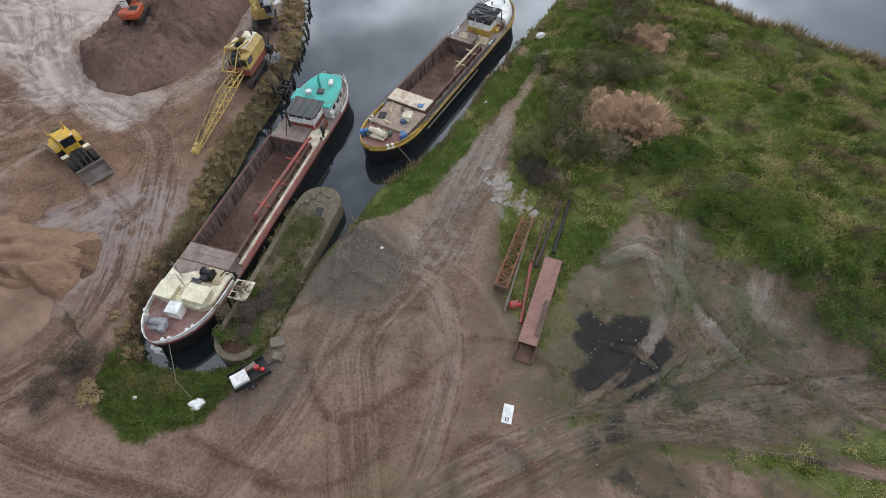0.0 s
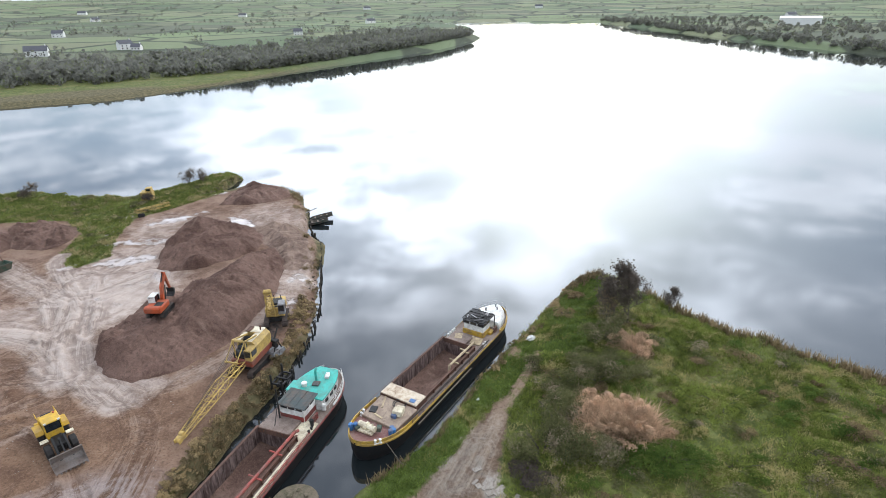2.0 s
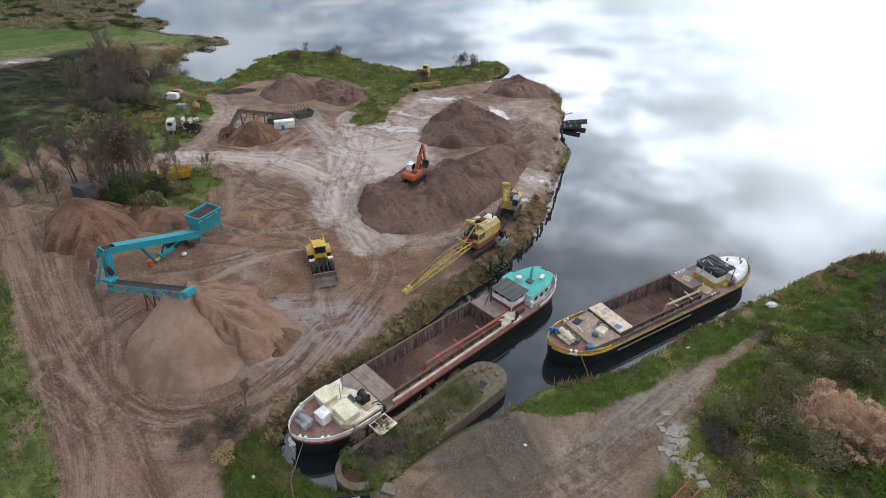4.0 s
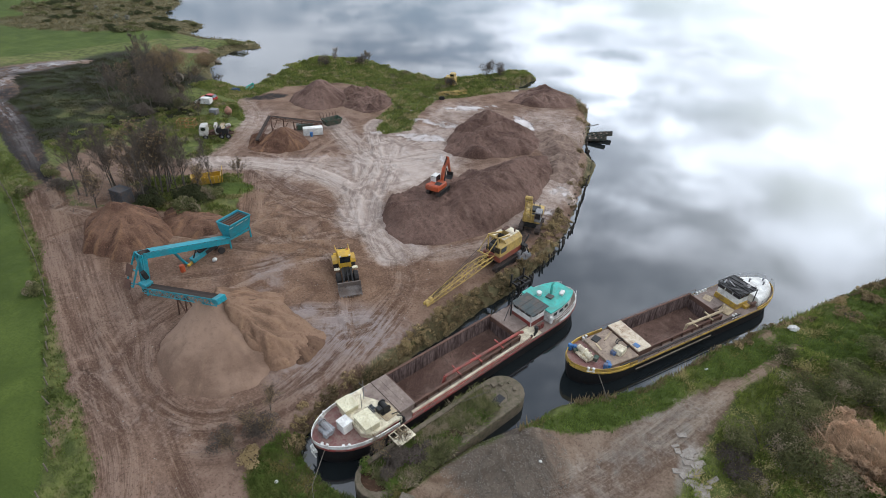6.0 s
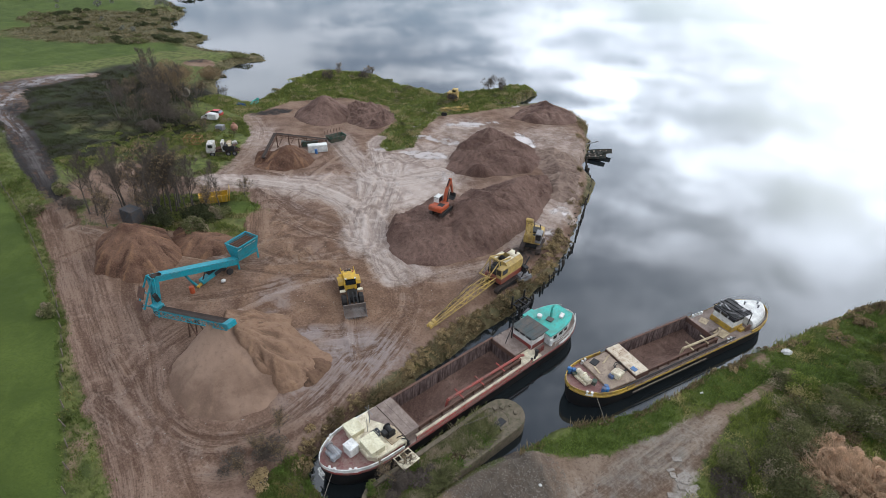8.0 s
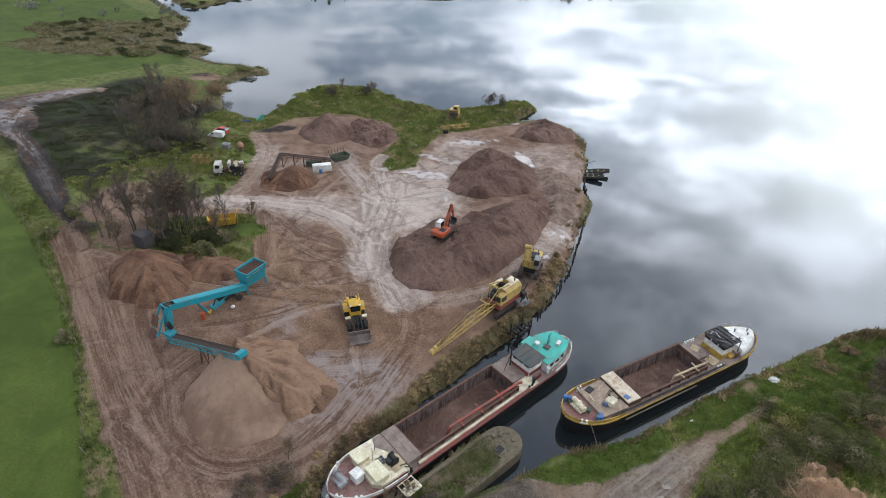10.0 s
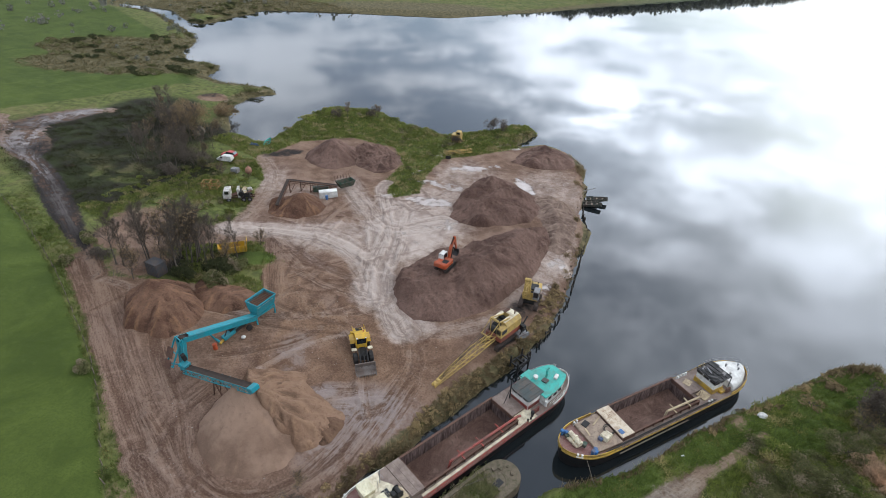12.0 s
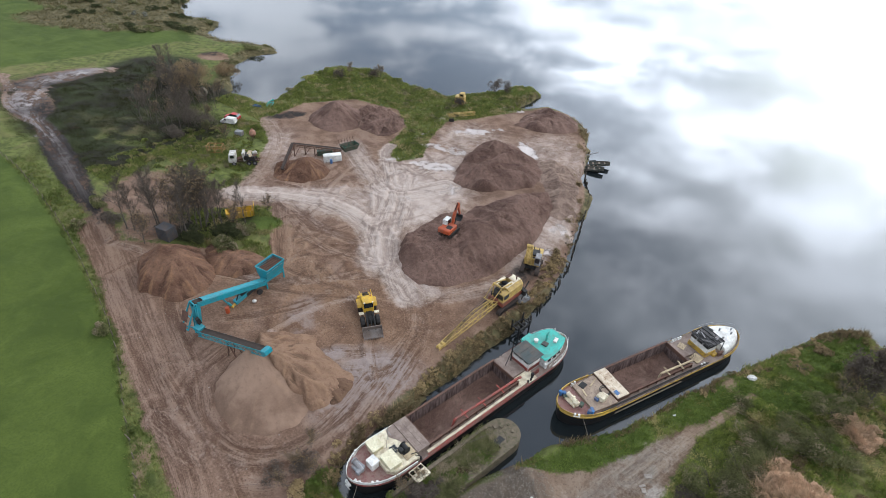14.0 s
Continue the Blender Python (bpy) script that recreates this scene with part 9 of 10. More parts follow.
# weeds on the pier
q = []
for k in range(2600):
    u = rng.uniform(-15.4, -0.4)
    v = rng.uniform(-7.2 - 0.7 * min(1.0, max(0.0, (-5.0 - u) / 6.0)), -3.9)
    if fbm(np.array([u / 1.6]), np.array([v / 1.6]), 2, 81)[0] > 0.34:
        a_ = math.atan2(0.98, 0.20)
        q.append((-17.4 + u * math.cos(a_) - v * math.sin(a_), 35.2 + u * math.sin(a_) + v * math.cos(a_), 1.24 if v > -7.15 else 1.52))
q = np.array(q)
fresh = fbm(q[:, 0] / 2.4, q[:, 1] / 2.4, 2, 90) > 0.5
stuff("pier_weeds", blades(q[~fresh], 0.15 + 0.5 * fbm(q[~fresh, 0] / 2, q[~fresh, 1] / 2, 2, 82), 12, 0.06, 1.4, 0.3), 3, M_BRAMBLE, "brown withered weeds growing in the pier", "weeds")
stuff("pier_weeds", blades(q[fresh], 0.12 + 0.4 * fbm(q[fresh, 0] / 2, q[fresh, 1] / 2, 2, 82), 12, 0.06, 1.4, 0.3), 3, M_SCRUB, "green weeds growing in the pier", "weeds")
# verge and hedge bank between field and haul road, north strip, west side
p = scatter(-125, -22, -14, 34, 42000, lambda x, y: (seg_distance(x, y, FIELD) < 0.2) & (seg_distance(x, y, FIELD) > -4.5) & (grid_sample(FIELDS["bare"], x, y) < 0.55))
stuff("verge_grass", blades(p, 0.12 + 0.34 * fbm(p[:, 0] / 4, p[:, 1] / 4, 2, 83), 6, 0.05, 0.9), 3, M_LUSH, "yellowed verge grass along the field fence", "grass")
p = scatter(-128, -64, 70, 142, 26000, lambda x, y: rough_here(x, y) | ((grid_sample(FIELDS["bare"], x, y) < 0.4)))
stuff("rough_grass", blades(p, 0.3 + 0.5 * fbm(p[:, 0] / 4, p[:, 1] / 4, 2, 84), 6, 0.08, 1.0), 3, M_SHORE, "rough green grass on the lake shore", "grass")
p = scatter(-112, -60, 30, 72, 26000, lambda x, y: rough_here(x, y) & (fbm(x / 6, y / 6, 2, 87) > np.where(x < -94, 0.42, 0.45)))
stuff("rough_grass", blades(p, 0.2 + 0.4 * fbm(p[:, 0] / 4, p[:, 1] / 4, 2, 85), 5, 0.08, 1.0), 3, M_SHORE, "rough grass under the trees", "grass")
p = scatter(-168, -92, 26, 74, 26000, lambda x, y: (grid_sample(FIELDS["bog"], x, y) > 0.35) & (grid_sample(FIELDS["bare"], x, y) < 0.5) & (grid_sample(SHORE, x, y) > 1.0) & (fbm(x / 1.6, y / 1.6, 3, 91) > 0.40))
stuff("bog_grass", blades(p, 0.08 + 0.22 * fbm(p[:, 0] / 3, p[:, 1] / 3, 2, 92), 5, 0.07, 1.2, 0.5), 3, M_BOG, "dark trampled tussocks in the wet field", "grass")
p = scatter(-330, -135, 60, 235, 26000, lambda x, y: grid_sample(FIELDS["marsh"], x, y) > 0.4)
stuff("marsh_reeds", blades(p, 0.15 + 0.6 * fbm(p[:, 0] / 4, p[:, 1] / 4, 3, 86), 6, 0.13, 1.1, 0.9), 3, M_MARSH, "brown marsh reeds beyond the bay", "reeds")


def lumps(count, r, h, seed):
    """Centres of the lumps that make up a bush."""
    g = np.random.default_rng(seed)
    a, d = g.uniform(0, 2 * np.pi, count), np.sqrt(g.uniform(0, 1, count)) * 0.72
    return np.stack([np.cos(a) * d * r[0], np.sin(a) * d * r[1], h * g.uniform(0.25, 0.72, count) * (1.1 - 0.6 * d)], 1), g.uniform(0.28, 0.5, count)


def leaf_cloud(r, h, count, leaf, seed, n_lumps=9, up=0.3):
    """Small leaf faces over the lumps of a bush, standing on the ground."""
    g = np.random.default_rng(seed)
    c, s = lumps(n_lumps, r, h, seed)
    pick = g.integers(0, n_lumps, count)
    d = g.normal(0, 1, (count, 3))
    d /= np.linalg.norm(d, axis=1)[:, None]
    d[:, 2] = np.where(d[:, 2] < -0.3, -d[:, 2], d[:, 2])
    rad = s[pick] * g.uniform(0.55, 1.08, count) ** 0.6
    pos = c[pick] + d * rad[:, None] * np.array([r[0], r[1], h * 0.9])
    pos[:, 2] = np.maximum(pos[:, 2], 0.05)
    u = g.normal(0, 1, (count, 3)); u /= np.linalg.norm(u, axis=1)[:, None]
    v = np.cross(u, d + 0.3 * g.normal(0, 1, (count, 3))); v /= np.linalg.norm(v, axis=1)[:, None] + 1e-9
    size = leaf * g.uniform(0.5, 1.3, count)[:, None]
    return np.stack([pos - u * size * 0.7, pos + v * size * 0.45, pos + u * size * 0.7, pos - v * size * 0.45], 1).reshape(-1, 3)


def bush(x, y, rx, ry, h, mat, label, count=2600, leaf=0.2, seed=1, name="bush", n_lumps=10, turn=0):
    z = ground_z(x, y)
    t = thing(name, x, y, 1.2 if z < 0 else z - 0.05, turn, label, "bush")
    ob = new("foliage", tri_mesh("foliage", leaf_cloud((rx, ry), h, count, leaf, seed, n_lumps), 4, mat))
    ob.parent = t
    bm = bmesh.new()
    g = random.Random(seed)
    for i in range(9):
        a, d = g.uniform(0, 6.28), g.uniform(0.2, 0.75)
        tip = Vector((math.cos(a) * rx * d, math.sin(a) * ry * d, h * g.uniform(0.5, 0.8)))
        tube(bm, (math.cos(a) * 0.2, math.sin(a) * 0.2, 0), tip * 0.6 + Vector((0, 0, 0.1)), 0.05, 0.035, 5, False)
        tube(bm, tip * 0.6 + Vector((0, 0, 0.1)), tip, 0.035, 0.012, 5, False)
    part("stem", bm, M_BARK, t)
    return t


def reed_clump(x, y, rx, ry, tall, count, seed, label):
    g = np.random.default_rng(seed)
    a, d = g.uniform(0, 2 * np.pi, count), np.sqrt(g.uniform(0, 1, count))
    d = d * (0.85 + 0.3 * np.sin(a * 3 + seed))
    px_, py_ = np.cos(a) * d * rx, np.sin(a) * d * ry
    hz = np.array([ground_z(x + u, y + v) for u, v in zip(px_, py_)]) - ground_z(x, y)
    lump = 0.45 + 0.9 * fbm((px_ + x) / 1.1, (py_ + y) / 1.1, 2, seed)
    dome = tall * (1.05 - 0.75 * d ** 2.4) * lump
    pts = np.stack([px_, py_, hz + 0.25 * dome], 1)
    co = blades(pts, 0.5 * dome * g.uniform(0.35, 1.1, count), 5, 0.05, 1.1, 0.25)
    low = blades(np.stack([px_, py_, hz], 1), 0.55 * dome, 2, 0.06, 0.7, 0.15)
    t = thing("reed_clump", x, y, ground_z(x, y), 0, label, "reeds")
    ob = new("plume", tri_mesh("plume", co, 3, M_REED))
    ob.parent = t
    heads = []
    for i in range(int(rx * ry * 1.9)):
        a_, d_ = g.uniform(0, 2 * np.pi), np.sqrt(g.uniform(0, 1))
        u, v, r_ = np.cos(a_) * d_ * rx, np.sin(a_) * d_ * ry, g.uniform(0.5, 1.15)
        up = ground_z(x + u, y + v) - ground_z(x, y) + tall * (0.66 - 0.5 * d_ ** 2) * g.uniform(0.55, 1.15)
        heads.append(leaf_cloud((r_, r_ * 0.85), r_ * 1.3, int(650 * r_), 0.13, seed * 900 + i, 4) + np.array([u, v, up]))
    puff = np.concatenate(heads)
    ob = new("seed_head", tri_mesh("seed_head", puff, 4, M_REED))
    ob.parent = t
    ob = new("stalk", tri_mesh("stalk", low, 3, M_BANK))
    ob.parent = t
    return t


reed_clump(18.6, 45.4, 4.9, 3.7, 4.1, 3200, 3, "tall clump of pinkish dry reeds")
reed_clump(16.4, 48.0, 2.6, 2.0, 2.6, 900, 5, "dry reeds leaning on the tall clump")
reed_clump(22.2, 60.6, 2.8, 2.2, 2.4, 1000, 4, "smaller clump of tan dry reeds")
for x_, y_, a_, b_, h_, m_, l_, c_, s_ in (
        (11.0, 43.0, 3.8, 3.4, 2.3, M_BRAMBLE, "dark bramble thicket beside the road", 6500, 11), (9.6, 39.6, 2.2, 2.4, 1.7, M_TWIG, "grey leafless thicket beside the road", 3000, 51), (17.4, 53.6, 3.4, 2.6, 2.2, M_BRAMBLE, "dark thicket behind the reeds", 4200, 52), (12.4, 57.4, 2.6, 2.6, 1.5, M_GRASS, "bank of tangled green growth", 2600, 53), (18.8, 62.0, 2.8, 2.6, 2.4, M_BRAMBLE, "dark thorn thicket on the crest", 3600, 54), (12.6, 47.6, 3.2, 2.6, 2.1, M_BRAMBLE, "olive bramble thicket by reeds", 3200, 12),
        (15.2, 42.2, 3.8, 2.8, 2.0, M_BRAMBLE, "tangled thicket below the reeds", 3600, 13), (13.6, 52.5, 2.8, 2.4, 1.4, M_BRAMBLE, "low brambles by the track", 2600, 14),
        (22.6, 41.0, 3.6, 2.2, 1.3, M_SCRUB, "bright green scrub below the reeds", 3400, 15), (27.6, 34.6, 3.8, 2.6, 1.4, M_SCRUB, "green nettles on a bank", 3600, 16),
        (31.5, 30.0, 3.6, 2.6, 1.5, M_SCRUB, "dark green scrub on the slope", 3400, 17), (35.5, 25.0, 3.4, 2.8, 1.4, M_SCRUB, "green scrub at the mud's edge", 3000, 18),
        (20.4, 56.0, 3.0, 2.6, 1.5, M_BRAMBLE, "dark thicket among the reeds", 2800, 19), (21.6, 66.5, 2.4, 2.6, 1.2, M_BRAMBLE, "thorn scrub on the crest", 1500, 20), (23.0, 41.6, 4.4, 2.2, 1.0, M_SCRUB, "mound of bright green nettles before the reeds", 3000, 81), (27.6, 36.6, 3.2, 2.2, 0.9, M_BRAMBLE, "brown brambles above the ruts", 2200, 82), (33.4, 28.6, 2.6, 2.6, 1.0, M_SCRUB, "green scrub beside the mud", 2000, 83),
        (28.4, 41.5, 4.2, 3.0, 1.1, M_GRASS, "hummock of yellowing grass", 2600, 21), (33.5, 37.0, 4.0, 3.2, 1.1, M_GRASS, "hummock of rough grass", 2600, 22),
        (37.5, 43.0, 4.5, 3.4, 1.0, M_GRASS, "hummock of rough grass", 2600, 23), (30.5, 51.0, 4.5, 3.4, 0.9, M_GRASS, "hummock of rough grass", 2400, 24),
        (24.5, 33.0, 2.6, 1.8, 1.0, M_SCRUB, "yellow-green scrub by the ruts", 1800, 25), (16.0, 57.5, 2.2, 2.0, 1.2, M_BRAMBLE, "small bramble mound among grass", 1600, 26),
        (10.4, 57.0, 2.2, 1.6, 0.9, M_BRAMBLE, "low brambles at the track's end", 1300, 27), (40, 30, 4.5, 3.5, 1.3, M_SCRUB, "green scrub on the slope", 2600, 28), (38.5, 20.5, 3.0, 2.2, 1.1, M_SCRUB, "nettles by the mud", 1600, 29),
        (14.6, 68.5, 1.8, 1.6, 1.0, M_BANK, "withered bush on the bank", 900, 30), (16.4, 74.5, 1.6, 1.4, 0.9, M_BANK, "withered bush on the bank", 900, 31),
        (-14.5, 20.9, 1.5, 1.9, 1.7, M_TWIG, "dark twiggy bush on the pier", 4200, 33), (-13.6, 23.0, 1.0, 1.5, 1.2, M_TWIG, "brown dead weeds on the pier", 1300, 34),
        (-26.6, 15.2, 2.0, 2.2, 1.7, M_TWIG, "grey leafless thicket at the head of the dock", 1700, 76), (-28.4, 12.4, 1.6, 1.8, 1.2, M_TWIG, "low leafless scrub by the haul road", 700, 77), (-24.6, 13.0, 1.4, 1.2, 1.0, M_BANKSCRUB, "withered scrub at the head of the dock", 1200, 78),
        (-16.6, 18.9, 0.9, 0.9, 0.9, M_SCRUB, "small green bush at the pier's end", 700, 35),
        (-66.6, 32.4, 2.8, 2.2, 2.4, M_BRAMBLE, "dark evergreen bush at the wood's edge", 3200, 36), (-69.8, 35.4, 3.2, 2.4, 2.6, M_HOLLY, "dark holly scrub under the trees", 3200, 37), (-72.6, 31.0, 3.2, 2.2, 2.2, M_HOLLY, "dark ivy scrub under the trees", 3000, 61), (-68.4, 38.4, 2.4, 1.8, 1.8, M_BRAMBLE, "dark scrub beside the yellow skip", 2000, 62), (-112, 50, 4.0, 3.0, 3.0, M_TWIG, "dark leafless scrub in the wet wood", 4200, 63), (-120, 57, 5.5, 4.0, 4.2, M_TWIG, "leafless willow scrub in the wet wood", 5200, 64), (-113, 57.5, 4.0, 3.5, 4.0, M_TWIG, "leafless thicket behind the van", 4600, 65), (-131, 62, 6.0, 4.5, 4.4, M_TWIG, "leafless thicket in the wet wood", 5200, 66), (-146, 68, 7.0, 5.0, 4.0, M_TWIG, "leafless thicket beyond the wet field", 5200, 67), (-88, 24.6, 3.0, 1.6, 2.0, M_TWIG, "leafless hedge by the mud road", 2600, 68), (-95, 25.6, 2.6, 1.4, 1.5, M_BRAMBLE, "brambles by the mud road", 1800, 69), (-83.5, 34.5, 1.6, 1.2, 1.0, M_TWIG, "low leafless scrub under the trees", 800, 71),
        (-62.4, 10.6, 1.6, 1.4, 1.6, M_BRAMBLE, "round hedge bush by the fence", 1400, 38), (-90.5, 19.8, 1.6, 1.3, 1.5, M_BRAMBLE, "hedge bush by the fence", 1200, 39),
        (-78.0, 112.6, 2.6, 2.2, 2.8, M_TWIG, "leafless thicket on the spit", 2600, 40), (-76.6, 127.4, 2.4, 2.2, 4.6, M_TWIG, "round-headed leafless thorn on the spit", 2600, 72), (-74.2, 129.6, 1.9, 1.8, 3.6, M_TWIG, "small leafless thorn on the spit", 1700, 73), (-115.2, 104.2, 2.4, 2.0, 3.6, M_TWIG, "leafless thorn above the bay", 2000, 74), (-109.4, 111.8, 2.0, 1.8, 3.2, M_TWIG, "leafless thorn on the shore", 1700, 75), (-138, 71.0, 7.5, 6.0, 7.5, M_WILLOW, "big brown willow thicket by the bay", 9500, 41),
        (-142, 84, 4.0, 4.0, 4.5, M_WILLOW, "tawny willow scrub by water", 2600, 42), (-118, 106, 3.6, 3.0, 2.2, M_GRASS, "grassy hummock with scrub", 1800, 43), (-121, 97, 2.6, 2.6, 1.6, M_GRASS, "grassy hummock by the shore", 1300, 44)):
    if x_ > 5 and m_ in (M_BRAMBLE, M_SCRUB):
        a_, b_, h_, c_ = a_ * 1.15, b_ * 1.15, h_ * 1.45, int(c_ * 1.7)
    bush(x_, y_, a_, b_, h_, m_, l_, c_, 0.13 if (y_ < 70 and x_ > -40) or m_ is M_TWIG else 0.2, s_)


# low scrub and hummocks all over the back of the point
for mat_, label_, seed_, many in ((M_GRASS, "hummocks of long yellowing grass", 301, 80), (M_SCRUB, "patches of green nettles and scrub", 302, 34), (M_BRAMBLE, "low brown brambles in the grass", 303, 44), (M_BANK, "withered straw-coloured stems", 304, 40)):
    gg_ = np.random.default_rng(seed_)
    p = scatter(10, 58, 26, 80, many * 4, lambda x, y: rough_here(x, y) & (grid_sample(SHORE, x, y) > 1.5) & (x > 11 + 0.05 * (y - 40)))[:many]
    co = []
    for j, (x_, y_, z_) in enumerate(p):
        r_ = gg_.uniform(0.8, 2.3)
        co.append(leaf_cloud((r_, r_ * gg_.uniform(0.6, 1.1)), r_ * gg_.uniform(0.45, 0.75), int(420 * r_), 0.12, seed_ * 100 + j, 5) + np.array([x_, y_, z_ - 0.1]))
    stuff("scrub", np.concatenate(co), 4, mat_, label_, "scrub")


for mat_, label_, seed_, many in ((M_SHORE, "grassy hummocks on the spit", 311, 60), (M_BRAMBLE, "low brown scrub on the spit", 312, 30)):
    gg_ = np.random.default_rng(seed_)
    p = scatter(-126, -68, 84, 138, many * 5, lambda x, y: (grid_sample(FIELDS["bare"], x, y) < 0.3) & (grid_sample(SHORE, x, y) > 1.0))[:many]
    co = []
    for j, (x_, y_, z_) in enumerate(p):
        r_ = gg_.uniform(0.8, 2.0)
        co.append(leaf_cloud((r_, r_ * gg_.uniform(0.6, 1.1)), r_ * gg_.uniform(0.4, 0.7), int(300 * r_), 0.16, seed_ * 100 + j, 5) + np.array([x_, y_, z_ - 0.1]))
    stuff("scrub", np.concatenate(co), 4, mat_, label_, "scrub")


p = scatter(4, 26, 52, 84, 5000, lambda x, y: (grid_sample(SHORE, x, y) < 2.2) & (grid_sample(SHORE, x, y) > 0.3) & (fbm(x / 2.5, y / 2.5, 2, 95) > 0.46))
stuff("bank_scrub", np.concatenate([leaf_cloud((0.55, 0.5), 0.9, 90, 0.12, 7000 + j, 3) + np.array([x_, y_, z_ - 0.1]) for j, (x_, y_, z_) in enumerate(p[:190])]), 4, M_BANKSCRUB, "tawny dead scrub along the point's bank", "scrub")
for mat_, label_, seed_, many in ((M_BRAMBLE, "brown alder scrub beyond the bay", 341, 60), (M_HOLLY, "dark low scrub beyond the bay", 342, 45)):
    gg_ = np.random.default_rng(seed_)
    p = scatter(-300, -150, 76, 210, many * 6, lambda x, y: (grid_sample(FIELDS["marsh"], x, y) > 0.35) & (grid_sample(SHORE, x, y) > 1.0))[:many]
    co = []
    for j, (x_, y_, z_) in enumerate(p):
        r_ = gg_.uniform(1.2, 3.6)
        co.append(leaf_cloud((r_ * 1.5, r_), r_ * gg_.uniform(0.3, 0.6), int(170 * r_), 0.34, seed_ * 100 + j, 5) + np.array([x_, y_, z_ - 0.1]))
    stuff("scrub", np.concatenate(co), 4, mat_, label_, "scrub")


for mat_, label_, seed_, many, area in ((M_SHORE, "rough grass clumps between wood and yard", 331, 70, (-114, -82, 40, 68)), (M_BRAMBLE, "brown scrub between wood and yard", 332, 40, (-114, -82, 40, 68)), (M_SCRUB, "nettles and docks at the dock's end", 333, 26, (-26, -13, 10, 16))):
    gg_ = np.random.default_rng(seed_)
    p = scatter(*area, many * 6, lambda x, y: (grid_sample(FIELDS["bare"], x, y) < 0.5) & (grid_sample(SHORE, x, y) > 0.6))[:many]
    co = []
    for j, (x_, y_, z_) in enumerate(p):
        r_ = gg_.uniform(0.4, 1.1) * (1 if x_ > -40 else 1.4)
        co.append(leaf_cloud((r_, r_ * gg_.uniform(0.6, 1.1)), r_ * gg_.uniform(0.5, 0.8), int(330 * r_), 0.13, seed_ * 100 + j, 5) + np.array([x_, y_, z_ - 0.1]))
    stuff("scrub", np.concatenate(co), 4, mat_, label_, "scrub")

p = scatter(-70, -19, 16, 72, 9000, lambda x, y: (grid_sample(SHORE, x, y) < 1.3 + 1.3 * sstep(31, 42, y)) & (grid_sample(SHORE, x, y) > 0.2) & (x < -20.5))[:190]
co = []
gg_ = np.random.default_rng(321)
for j, (x_, y_, z_) in enumerate(p):
    r_ = gg_.uniform(0.4, 1.0)
    co.append(leaf_cloud((r_, r_ * gg_.uniform(0.6, 1.2)), r_ * gg_.uniform(0.7, 1.1), int(330 * r_), 0.11, 32100 + j, 4) + np.array([x_, y_, z_ - 0.1]))
stuff("bank_scrub", np.concatenate(co), 4, M_BANKSCRUB, "clumps of withered brown growth on the bank", "scrub")


